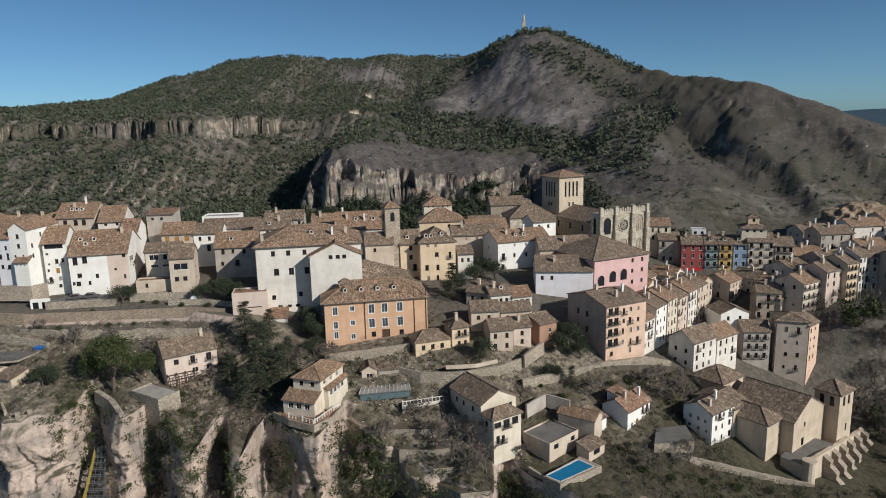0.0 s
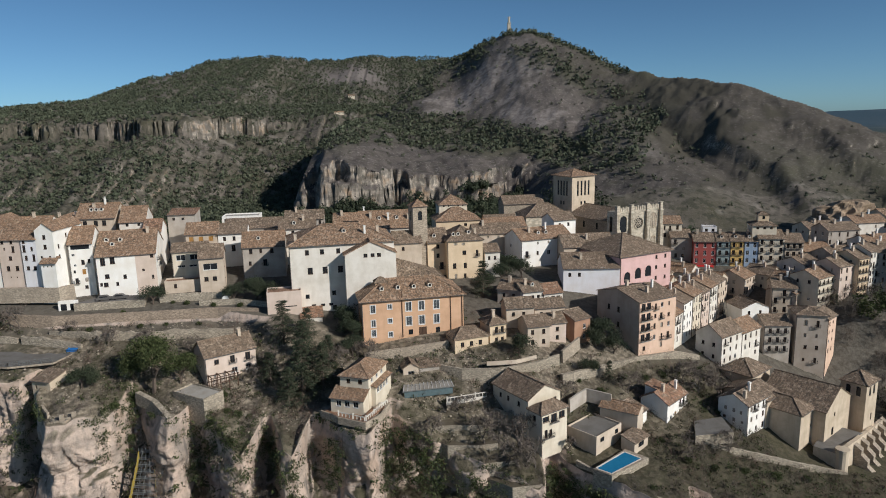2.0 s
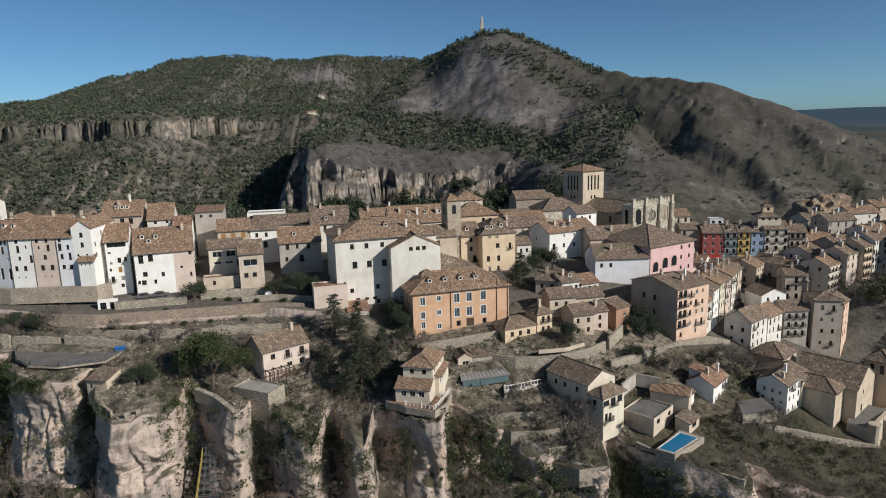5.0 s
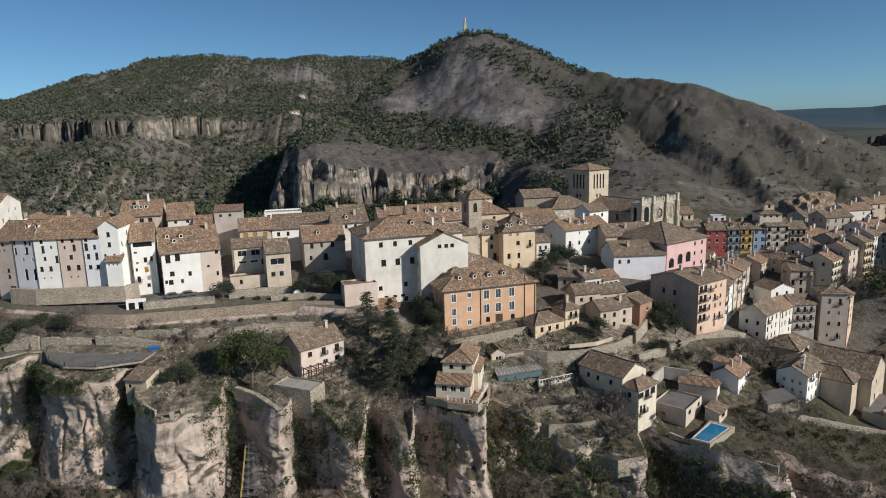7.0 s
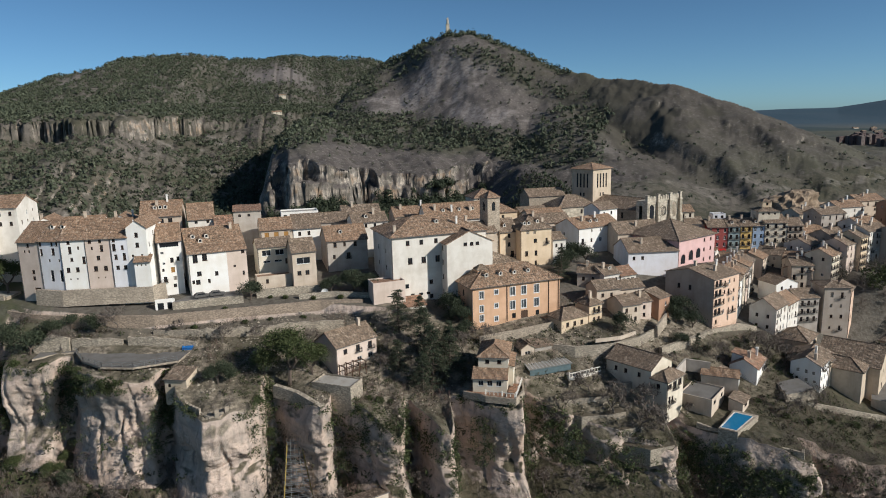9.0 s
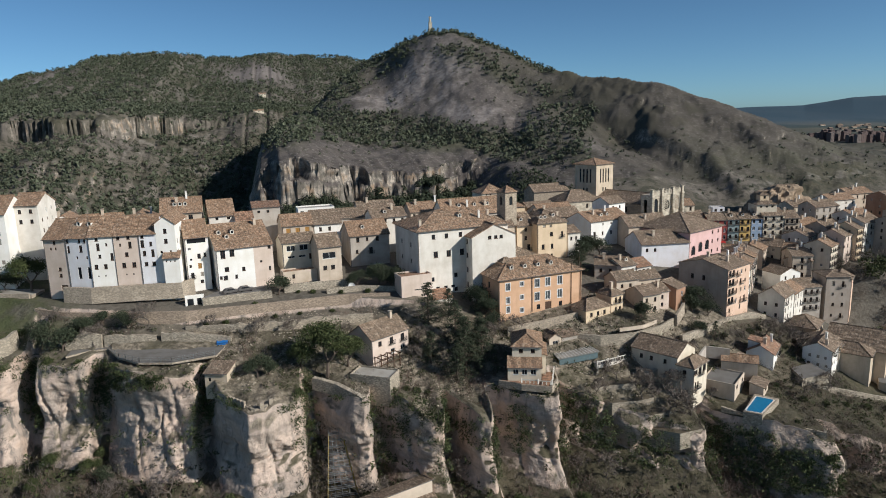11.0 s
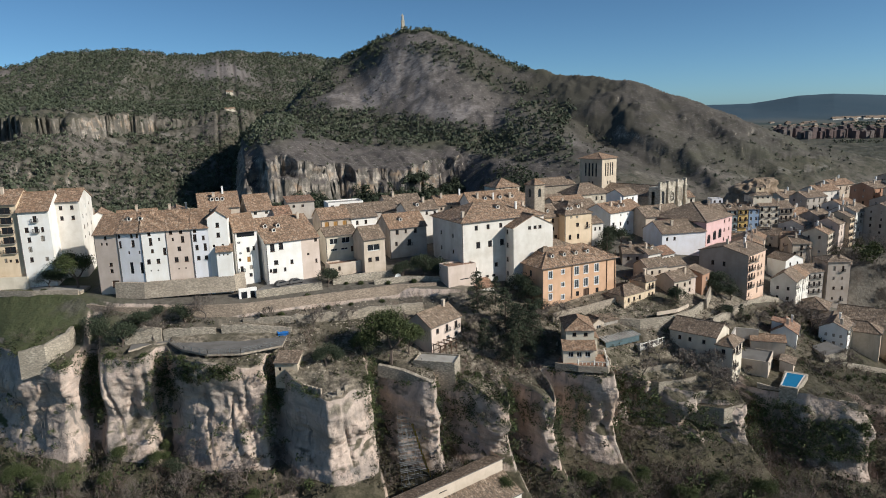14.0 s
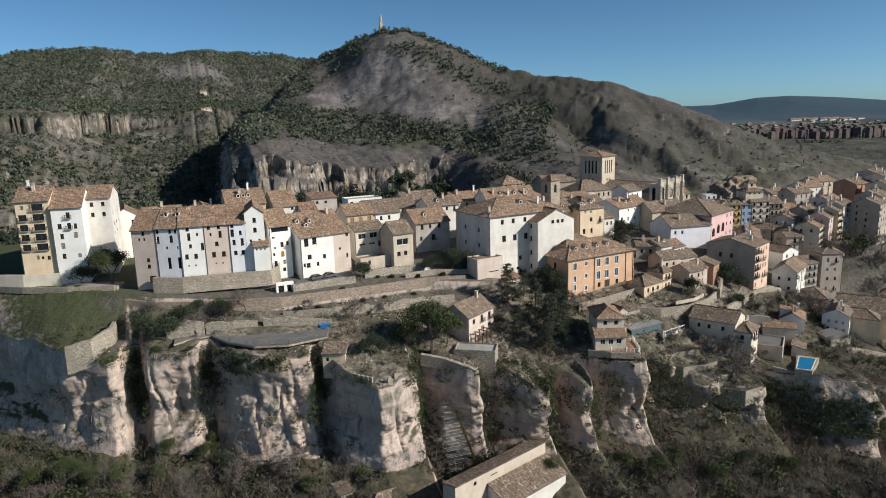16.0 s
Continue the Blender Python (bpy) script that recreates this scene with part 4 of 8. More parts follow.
def roof_mesh(kind, w, d, h, rise, over=0.45):
    r = Mesh()
    o = over
    if kind == "gable":
        k = rise / (d / 2)
        e = h - o * k
        slab(r, (-o * 0.6, -o, e), (w + o * 0.6, -o, e), (w + o * 0.6, d / 2, h + rise), (-o * 0.6, d / 2, h + rise))
        slab(r, (w + o * 0.6, d + o, e), (-o * 0.6, d + o, e), (-o * 0.6, d / 2, h + rise), (w + o * 0.6, d / 2, h + rise))
        ridge_cap(r, (-o * 0.6, d / 2, h + rise), (w + o * 0.6, d / 2, h + rise))
    elif kind == "perp":
        k = rise / (w / 2)
        e = h - o * k
        slab(r, (-o, d + o * 0.6, e), (-o, -o * 0.6, e), (w / 2, -o * 0.6, h + rise), (w / 2, d + o * 0.6, h + rise))
        slab(r, (w + o, -o * 0.6, e), (w + o, d + o * 0.6, e), (w / 2, d + o * 0.6, h + rise), (w / 2, -o * 0.6, h + rise))
        ridge_cap(r, (w / 2, -o * 0.6, h + rise), (w / 2, d + o * 0.6, h + rise))
    elif kind == "shed":
        k = rise / d
        slab(r, (-o * 0.6, -o, h - o * k), (w + o * 0.6, -o, h - o * k), (w + o * 0.6, d + 0.2, h + rise + 0.2 * k), (-o * 0.6, d + 0.2, h + rise + 0.2 * k))
    elif kind == "pyr":
        e = h - o * rise / (d / 2)
        a, b, c, f, p = (-o, -o, e), (w + o, -o, e), (w + o, d + o, e), (-o, d + o, e), (w / 2, d / 2, h + rise)
        slab(r, a, b, p, p), slab(r, b, c, p, p), slab(r, c, f, p, p), slab(r, f, a, p, p)
        for q in (a, b, c, f):
            ridge_cap(r, q, p, 0.13)
    elif kind == "hip":
        m = min(w, d) / 2
        e = h - o * rise / m
        a, b, c, f = (-o, -o, e), (w + o, -o, e), (w + o, d + o, e), (-o, d + o, e)
        if w >= d:
            p, q = (m, d / 2, h + rise), (w - m, d / 2, h + rise)
            slab(r, a, b, q, p), slab(r, c, f, p, q), slab(r, b, c, q, q), slab(r, f, a, p, p)
        else:
            p, q = (w / 2, m, h + rise), (w / 2, d - m, h + rise)
            slab(r, a, b, p, p), slab(r, c, f, q, q), slab(r, b, c, q, p), slab(r, f, a, p, q)
        ridge_cap(r, p, q)
        for s, t in ((a, p), (f, p if w >= d else q), (b, q if w >= d else p), (c, q)):
            ridge_cap(r, s, t, 0.13)
    return r


def roof_height(kind, w, d, h, rise, u, v):
    if kind == "gable":
        return h + rise * (1 - abs(v - d / 2) / (d / 2))
    if kind == "perp":
        return h + rise * (1 - abs(u - w / 2) / (w / 2))
    if kind == "shed":
        return h + rise * v / d
    if kind == "hip":
        return h + rise * min(1, min(u, w - u, v, d - v) / (min(w, d) / 2))
    return h


CHIMNEYS = [Mesh(), Mesh()]
for ch, r, hh in ((CHIMNEYS[0], 0.38, 1.5), (CHIMNEYS[1], 0.28, 1.9)):
    ch.box(-r, -r, -1.0, r, r, hh)
    ch.box(-r - 0.08, -r - 0.08, hh, r + 0.08, r + 0.08, hh + 0.1)
    ch.box(-r * 0.7, -r * 0.7, hh + 0.1, r * 0.7, r * 0.7, hh + 0.32)
    ch.box(-r - 0.1, -r - 0.1, hh + 0.32, r + 0.1, r + 0.1, hh + 0.42)
CHIMNEYS = [(CHIMNEYS[0].data("chimney", [BEIGE]), CHIMNEYS[1].data("chimney", [WHITE]))[k] for k in (0, 1)]


def dormer_meshes():
    wall, top = Mesh(), Mesh()
    facade(wall, (-0.55, 0, 0), (1, 0, 0), 1.1, -0.3, 1.0, [(0.55, 0.5, 0.7, 0.75)])
    wall.face([(-0.55, 0, 1.0), (0.55, 0, 1.0), (0, 0, 1.32)])
    wall.face([(0.55, 0, -0.3), (0.55, 2.2, 0.6), (0.55, 2.2, 1.0), (0.55, 0, 1.0)])
    wall.face([(-0.55, 2.2, 0.6), (-0.55, 0, -0.3), (-0.55, 0, 1.0), (-0.55, 2.2, 1.0)])
    slab(top, (-0.7, 2.4, 0.95), (-0.7, -0.15, 0.95), (0, -0.15, 1.38), (0, 2.4, 1.38), 0.1, 0)
    slab(top, (0.7, -0.15, 0.95), (0.7, 2.4, 0.95), (0, 2.4, 1.38), (0, -0.15, 1.38), 0.1, 0)
    return wall.data("dormer", [WHITE2]), top.data("dormer_roof", [TILE_A])


DORMER = dormer_meshes()


def grid(us, zs, w=0.9, h=1.3, kind="w"):
    """Window middles: us along the wall, zs below the eave."""
    return [(u, z, w, h, kind) for z in zs for u in us]


def spread(length, n, margin=1.4):
    return [length / 2] if n == 1 else [margin + (length - 2 * margin) * k / (n - 1) for k in range(n)]


TOWN = "houses of the old town"


def uneven(wins, x, y, turn):
    """Old fronts: windows a little out of line, of varied size, some with balconies or lowered blinds, some missing."""
    out = []
    for k, (u, z, w, h, kind) in enumerate(wins):
        r = random.Random(int(x * 131 + y * 17 + k * 7919 + turn * 3))
        if kind == "w" and len(wins) > 4:
            if r.random() < 0.10:
                continue
            u, z = u + r.uniform(-0.28, 0.28), z + r.uniform(-0.16, 0.16)
            f = r.choice((0.75, 0.9, 1.0, 1.1))
            w, h = round(w * f, 2), round(h * r.choice((0.8, 1.0, 1.0, 1.15)), 2)
            q = r.random()
            if h > 1.35 and q < 0.3:
                kind, h, z = "b", round(h + 0.4, 2), z + 0.2
            elif q < 0.42:
                kind = "v"
            elif q < 0.52:
                kind = "W"
        out.append((u, z, w, h, kind))
    return out


PIPES = {}


def house(label, x, y, ang, w, d, ze, roof, rise, wall, tile, front=(), left=(), right=(), back=(), chimneys=(), dormers=(), base=None, name="house", category="house", group=TOWN, over=0.45, roof_label="", side=None, rside=None):
    """x, y: the front wall's left corner; ang: the way the front runs; ze: the eave's height above datum."""
    ca, sa = math.cos(radians(ang)), math.sin(radians(ang))
    corners = [(x + u * ca - v * sa, y + u * sa + v * ca) for u, v in ((0, 0), (w, 0), (w, d), (0, d))]
    zb = base if base is not None else min(ground(*c) for c in corners) - 0.6
    h = ze - zb
    top = new(name)
    top.matrix_world = pose(x, y, zb, 0, 0, ang)
    top.empty_display_size = 0.5
    tagged(top, label, category, group)
    m = Mesh()
    sides = (("front", (0, 0, 0), (1, 0, 0), w, front, 0), ("right", (w, 0, 0), (0, 1, 0), d, right, 90), ("back", (w, d, 0), (-1, 0, 0), w, back, 180), ("left", (0, d, 0), (0, -1, 0), d, left, -90))
    panes = []
    for tag, o, ax, length, wins, turn in sides:
        hi = h
        if name == "house" and group not in ("tall white row over the gorge", "coloured houses on the square"):
            wins = uneven(wins, x, y, turn)
        if roof == "shed" and tag == "back":
            hi = h + rise
        good = facade(m, o, ax, length, 0.0, hi, [(q[0], h - q[1], q[2], q[3]) for q in wins], 2 if side and tag == "left" else 3 if rside and tag == "right" else 0)
        for q in wins:
            if any(abs(g[0] - q[0]) < 1e-6 and abs(g[1] - (h - q[1])) < 1e-6 for g in good):
                panes.append((Vector(o) + Vector(ax) * q[0] + Vector((0, 0, h - q[1])), turn, q))
    if roof == "gable":
        m.face([(w, 0, h), (w, d, h), (w, d / 2, h + rise)], 3 if rside else 0), m.face([(0, d, h), (0, 0, h), (0, d / 2, h + rise)], 2 if side else 0)
    elif roof == "perp":
        m.face([(0, 0, h), (w, 0, h), (w / 2, 0, h + rise)]), m.face([(w, d, h), (0, d, h), (w / 2, d, h + rise)])
    elif roof == "shed":
        m.face([(w, 0, h), (w, d, h), (w, d, h + rise)]), m.face([(0, d, h), (0, 0, h), (0, d, h + rise)])
    elif roof == "flat":
        m.face([(0.2, 0.2, h - 0.4), (w - 0.2, 0.2, h - 0.4), (w - 0.2, d - 0.2, h - 0.4), (0.2, d - 0.2, h - 0.4)], 1)
        ins, out = [(0.2, 0.2), (w - 0.2, 0.2), (w - 0.2, d - 0.2), (0.2, d - 0.2)], [(0, 0), (w, 0), (w, d), (0, d)]
        for k in range(4):
            p, q, s, t = out[k], out[(k + 1) % 4], ins[(k + 1) % 4], ins[k]
            m.face([(*p, h), (*q, h), (*s, h), (*t, h)])
            m.face([(*t, h), (*s, h), (*s, h - 0.4), (*t, h - 0.4)])
    part("wall", m, [wall, tile, side or wall, rside or wall], top)
    if roof != "flat":
        r = part("roof", roof_mesh(roof, w, d, h, rise, over), [tile], top, roof_label or "sloping roof of weathered clay barrel tiles")
    for place, turn, q in panes:
        f, p = window_meshes(q[2], q[3], q[4])
        if q[4] == "d":
            win = part("door", p, None, top)
        else:
            win = part("window", p, None, top)
        win.matrix_basis = Matrix.Translation(place) @ pose(0, 0, 0, 0, 0, turn)
        part("window_frame" if q[4] != "d" else "door_frame", f, None, win)
        if q[4] == "b":
            slabm, railm = balcony_meshes(q[2] + 0.7)
            bal = part("balcony", slabm, None, top, "shallow balcony with iron railing")
            bal.matrix_basis = Matrix.Translation(place + Vector((0, 0, -q[3] / 2))) @ pose(0, 0, 0, 0, 0, turn)
            part("balcony_railing", railm, None, bal, "black iron railing").location = (0, -0.7, 0)
    if len(front) > 4 and h > 8:          # rainwater pipe beside the corner
        key = round(h - 0.6, 1)
        if key not in PIPES:
            p = Mesh()
            p.tube((0, 0, 0.4), (0, 0, key), 0.09, 0.09, 0, 6)
            PIPES[key] = p.data("drainpipe", [PIPE])
        part("drainpipe", PIPES[key], None, top, "thin dark rainwater pipe").location = (0.14, -0.1, 0)
    if roof in ("gable", "hip", "shed", "pyr") and h > 5:
        g = Mesh()
        k = rise / (d if roof == "shed" else min(w, d) / 2 if roof == "hip" else d / 2)
        g.tube((-over * 0.6, -over - 0.05, h - over * k - 0.12), (w + over * 0.6, -over - 0.05, h - over * k - 0.12), 0.09, 0.09, 0, 6)
        part("gutter", g, [PIPE], top, "thin dark rain gutter")
    for k, (u, v) in enumerate(chimneys):
        c = part("chimney", CHIMNEYS[k % 2], None, top)
        c.location = (u, v, roof_height(roof, w, d, h, rise, u, v))
    for u, v in dormers:
        c = part("dormer", DORMER[0], None, top)
        c.location = (u, v, roof_height(roof, w, d, h, rise, u, v) + 0.05)
        part("dormer_roof", DORMER[1], None, c)
        f, p = window_meshes(0.7, 0.75, "W")
        win = part("window", p, None, c)
        win.location = (0, 0, 0.5)
    return top


# ---- the white row above the cliff ----
ROW = "tall white row over the gorge"
house("tall pale rose plastered house with small dark windows", -155.0, 194.6, -20, 6.4, 13, 15.0, "gable", 4.5, ROSE, TILE_A, grid([3.2], [1.2], 0.7, 1.0) + grid([2.0, 3.4], [2.9], 0.55, 0.8) + grid([3.9], [8.6, 10.4], 0.9, 1.0) + [(4.6, 14.2, 2.0, 2.2, "d")], left=grid([4, 9], [3, 7], 0.8, 1.1), group=ROW)
house("tall bluish white plastered house with dormers", -148.9, 192.4, -20, 6.6, 13, 15.3, "gable", 4.6, BLUISH, TILE_A, grid([0.6, 4.1, 5.6], [1.1], 0.65, 1.0) + [(0.7, 3.4, 0.7, 1.9, "w"), (4.3, 3.2, 0.9, 1.9, "w")] + grid([2.9, 5.8], [5.7], 0.5, 0.8) + [(3.2, 10.0, 0.9, 3.2, "k"), (6.0, 10.0, 0.9, 3.2, "k")], dormers=((2, 3.5), (5.2, 3.5)), group=ROW)
house("tall white plastered house with small square windows", -142.7, 190.1, -3, 6.3, 13, 15.5, "gable", 4.4, WHITE, TILE_A, grid([2.2], [0.9], 0.8, 1.1) + [(2.4, 3.1, 0.8, 2.0, "w"), (4.6, 2.6, 0.5, 0.9, "w"), (2.6, 5.7, 0.7, 1.0, "w"), (5.7, 6.0, 0.8, 2.0, "w")] + grid([1.4, 3.8], [8.6], 0.9, 1.3) + grid([1.7, 3.5], [11.2], 0.4, 0.4), group=ROW)
house("tall rose beige plastered house with small windows", -136.4, 189.8, -3, 6.6, 13, 15.5, "gable", 4.4, ROSE, TILE_A, grid([1.4, 4.0], [0.9], 0.8, 1.1) + [(1.8, 2.9, 0.5, 0.9, "w"), (4.3, 3.0, 0.8, 1.8, "w"), (3.2, 5.6, 0.9, 1.2, "w")] + grid([2.2, 4.8], [8.6], 1.0, 1.4) + grid([2.6, 4.4], [11.2], 0.4, 0.4), group=ROW)
house("tall bluish plastered house with brown-framed windows", -129.8, 189.4, -3, 4.5, 13, 15.5, "gable", 4.4, BLUISH, TILE_A, [(1.0, 0.8, 0.8, 1.1, "w"), (0.9, 2.9, 0.9, 2.0, "w"), (3.1, 3.0, 0.7, 1.2, "w"), (1.2, 5.6, 0.8, 1.4, "w"), (3.4, 5.6, 0.8, 2.0, "w")] + grid([1.4, 3.4], [8.6], 0.9, 1.1), group=ROW)
house("tall white end house with stepped gable roofs", -125.3, 189.1, -3, 5.2, 15, 18.0, "perp", 2.0, WHITE, TILE_A, grid([2.6], [2.2, 5.0], 0.9, 1.3) + grid([1.2, 3.6], [8.0], 0.6, 0.7), right=grid([2.2], [5.2, 8.2], 0.8, 1.2) + grid([6.5, 10], [2.6, 5.6], 0.8, 1.2), group=ROW)
house("small lean-to under a tiled roof on the end house", -123.6, 187.2, -3, 4.2, 2.2, 8.8, "shed", 1.3, WHITE, TILE_A, grid([0.8, 1.9, 3.0], [1.2], 0.4, 0.4), base=0.8, group=ROW)
# narrow loggia house and the big white house beside it
house("narrow white house with an open top loggia and small balconies", -118.6, 193.0, 12, 6.4, 12, 13.0, "gable", 4.2, WHITE, TILE_A, [(3.2, 1.2, 5.0, 1.3, "k")] + grid([1.3], [3.6, 6.4, 8.6], 0.8, 0.9) + grid([3.4, 5.0], [5.6], 0.9, 1.2) + [(3.6, 8.6, 1.0, 1.6, "o")] + grid([3.8], [11.0, 13.2], 0.9, 1.2) + [(1.4, 11.2, 0.9, 1.6, "b")], right=grid([2, 5], [2, 5.2], 0.8, 1.1))
house("big white house with a broad tiled roof and dormers", -110.2, 190.9, 15, 10.6, 24, 9.3, "gable", 5.6, WHITE, TILE_A, grid([2.0, 4.4], [1.6], 1.2, 2.0) + grid([1.0], [4.3, 8.3], 0.8, 1.2) + grid([2.4], [6.2, 8.6], 1.1, 1.3) + grid([7.6], [3.4, 6.4], 0.9, 1.2) + grid([5.0], [8.4], 0.8, 1.1), dormers=((4.2, 4.5), (6.2, 6.5), (2.4, 6.8)), left=grid([4], [2, 5], 0.8, 1.1))
house("rose plastered end house under a shared roof", -99.96, 193.65, 15, 5.6, 24, 9.3, "gable", 5.6, ROSE, TILE_A, grid([4.6], [0.9], 0.9, 1.0) + grid([2.0], [5.0], 0.7, 0.7) + grid([4.4], [7.3], 0.6, 1.2), right=grid([3.5, 7.5], [1.5], 0.8, 1.8) + grid([3.5, 7.5, 12], [4.2], 0.8, 1.4) + grid([5], [7.5], 0.8, 1.0), chimneys=((3, 10),), rside=WHITE)
house("low plastered house with a glazed gallery", -91.9, 200.6, 12, 10.5, 9, 8.2, "gable", 2.0, CREAM, TILE_B, grid([2.6, 6.6], [2.0], 2.6, 1.7, "W") + grid([2.6, 6.0], [4.7], 2.2, 0.7, "W") + [(8.6, 5.0, 0.9, 1.8, "d")])
house("terrace house front with a red tiled floor", -92.0, 193.2, 12, 10.2, 4.4, 0.7, "flat", 0, BEIGE, TILE_C, [(3, 1.6, 0.8, 1.2, "w")])
house("small tall house with a glazed bay window", -81.4, 193.0, 12, 7.0, 9, 7.6, "gable", 3.2, BEIGE, TILE_B, [(3.2, 2.9, 4.0, 1.9, "W")] + grid([1.8, 4.2], [6.6], 1.2, 1.3), right=grid([3], [3, 6.5], 0.8, 1.2))
house("old house with ochre shutters and brown roof", -91.6, 213.0, 8, 10, 11, 11.6, "gable", 3.0, BEIGE, TILE_A, grid([1.9, 4.9, 8.0], [1.8], 1.4, 1.6, "o") + grid([3, 7], [5], 1.0, 1.2))
house("white house with dark-framed windows behind the roofs", -81.4, 214.2, 8, 9, 11, 11.3, "gable", 2.6, WHITE, TILE_B, grid([2, 5], [1.8], 0.9, 1.3) + grid([4.6], [5], 1.2, 2.0))
house("grey plastered house with a dormer and weathered roof", -71.1, 203.0, 8, 13, 12, 8.6, "gable", 3.8, GREYP, TILE_A, grid([2.4, 5.4, 8.8], [1.6], 1.0, 1.5) + grid([2.4, 7], [5.2], 1.1, 1.6), dormers=((5, 2.5),))
house("house with an attic gallery of dormer windows", -129.0, 219.5, 5, 12.5, 13, 17.0, "gable", 4.2, BEIGE, TILE_A, grid([3, 6.4, 9], [1.9], 1.3, 1.8), chimneys=((5, 4), (8, 6)), dormers=((4.4, 2.8), (6, 2.8), (7.6, 2.8)), right=grid([4, 8], [2], 0.8, 1.0))
house("house with a white gable and brown roof", -114.2, 218.0, 10, 8.0, 13, 15.6, "gable", 4.4, WHITE2, TILE_A, grid([2.4, 6], [1.2], 0.9, 0.9), right=grid([4, 9], [2], 0.8, 1.2))
house("lower white-gabled house beside it", -105.5, 214.5, 10, 5.5, 11, 12.6, "gable", 3.4, WHITE, TILE_C, grid([2.6], [1.6], 0.9, 0.9))
house("small box-like house behind the roofs", -101.0, 225.0, 5, 9, 8, 16.6, "shed", 1.2, GREYP, TILE_C, grid([2, 5], [1.6], 0.9, 0.9))
house("white flat-roofed house behind the ridge", -86.0, 236.0, 5, 13, 8, 14.0, "flat", 0, WHITE, CONCRETE, grid(spread(13, 4), [1.5], 1.2, 1.0))
house("white gabled house with a tiled roof on the plateau", -164.0, 226.0, 5, 9.5, 12, 14.6, "perp", 2.8, WHITE, TILE_A, grid([2.4, 6.8], [1.6, 4.2], 0.8, 1.1), chimneys=((3, 4),))
house("long low house with a tiled roof", -154.2, 226.0, 5, 12, 11, 13.6, "gable", 3.0, WHITE2, TILE_A, grid(spread(12, 4), [1.6], 0.8, 1.1), right=grid([4, 8], [1.6], 0.8, 1.1), chimneys=((6, 5),))
house("house with a tiled roof on the plateau", -142.0, 224.0, 5, 12, 11, 14.6, "perp", 2.6, WHITE, TILE_A, grid(spread(12, 3), [1.6], 0.9, 1.2), chimneys=((4, 4), (9, 5)))
house("long house with a brown tiled roof", -82.0, 224.0, 5, 19, 11, 11.4, "gable", 2.6, GREYP, TILE_B, grid(spread(19, 5), [1.5], 0.9, 1.2))
house("low house at the back of the town", -64.3, 238.0, 5, 14, 10, 12.0, "gable", 2.6, GREYP, TILE_B, grid(spread(14, 4), [1.5], 0.9, 1.2), chimneys=((4, 4),))
house("white house with a brown roof at the back", -62.0, 216.0, 8, 12, 10, 12.0, "gable", 2.4, WHITE2, TILE_B, grid(spread(12, 4), [1.4], 0.9, 1.1), dormers=((5, 2),), chimneys=((8, 4),))
house("low back-row house with a tiled roof", -46.0, 232.0, 5, 15, 11, 11.0, "gable", 2.8, BEIGE, TILE_A, grid(spread(15, 4), [1.5], 0.9, 1.1), chimneys=((3, 4), (11, 5)))
# far end of the plateau
house("cream apartment house with recessed balconies", -184.9, 209.0, -4, 8.6, 14, 23.2, "gable", 3.4, YELLOW, TILE_A, grid([1.6], [1.9], 0.8, 1.1) + grid([1.7], [4.7, 7.5, 10.3, 13.1], 2.0, 1.7, "b") + grid([5.6], [1.9, 4.7, 7.5, 10.3, 13.1], 2.8, 1.8, "b") + grid([3.6], [1.5, 6.2, 9.0], 0.6, 0.8) + grid([4.2, 5.4, 6.6], [16.2], 0.7, 1.0), chimneys=((4, 5), (2, 8)))
house("white apartment house with a stepped roof", -176.2, 207.6, -4, 8.0, 15, 21.0, "gable", 4.6, WHITE, TILE_A, grid([2.0, 5.8], [5.4, 8.2, 11.0, 14.0], 1.0, 1.4, "w") + [(4.4, 5.4, 1.0, 1.7, "b"), (4.4, 2.4, 1.0, 1.7, "b")])
house("old white house with a brown roof behind the row", -168.4, 213.5, -4, 7.0, 13, 22.6, "gable", 3.0, WHITE2, TILE_A, grid([2, 5], [2, 5], 0.9, 1.2), right=grid([2.5, 6, 9.5], [2, 5, 8, 11], 0.8, 1.2))
# the big white convent block
house("massive white plastered block with small square windows", -52.9, 183.8, 10, 30.0, 20, 12.0, "hip", 4.2, WHITE2, TILE_A,
      grid([5.0, 9.2, 13.8], [2.3], 1.1, 1.4) + grid([5.6, 9.8, 14.2], [7.7], 1.4, 1.9) + [(4.4, 15.2, 1.1, 1.3, "k")] + grid([12.0], [14.6, 19.0], 1.1, 1.3) + grid([6.0, 8.6, 11], [18], 1.2, 0.8),
      left=grid([6, 14], [5, 10], 0.9, 1.2), name="convent", category="building", over=0.7, chimneys=((2, 3), (22, 4), (26, 6)), dormers=((16, 5),))
house("white gabled wing with rough stone corners", -37.0, 181.6, 8, 14.4, 6.2, 9.4, "perp", 3.4, WHITE2, TILE_A, grid([5.8, 7.8, 9.6], [0.6], 1.1, 1.0), left=grid([2.5], [1.8, 6, 10.5, 15], 1.0, 1.4), name="convent_wing", category="building")
house("low pale annex with a red terrace roof", -59.0, 179.3, 10, 9.5, 6, -0.3, "flat", 0, ROSE, TILE_C, [(6, 4.4, 4.0, 0.3, "k")])
house("pale annex step under the convent", -49.8, 178.6, 10, 6.0, 6, -7.5, "shed", 1.5, WHITE2, TILE_C, [(2.5, 2.0, 0.9, 1.6, "k")])
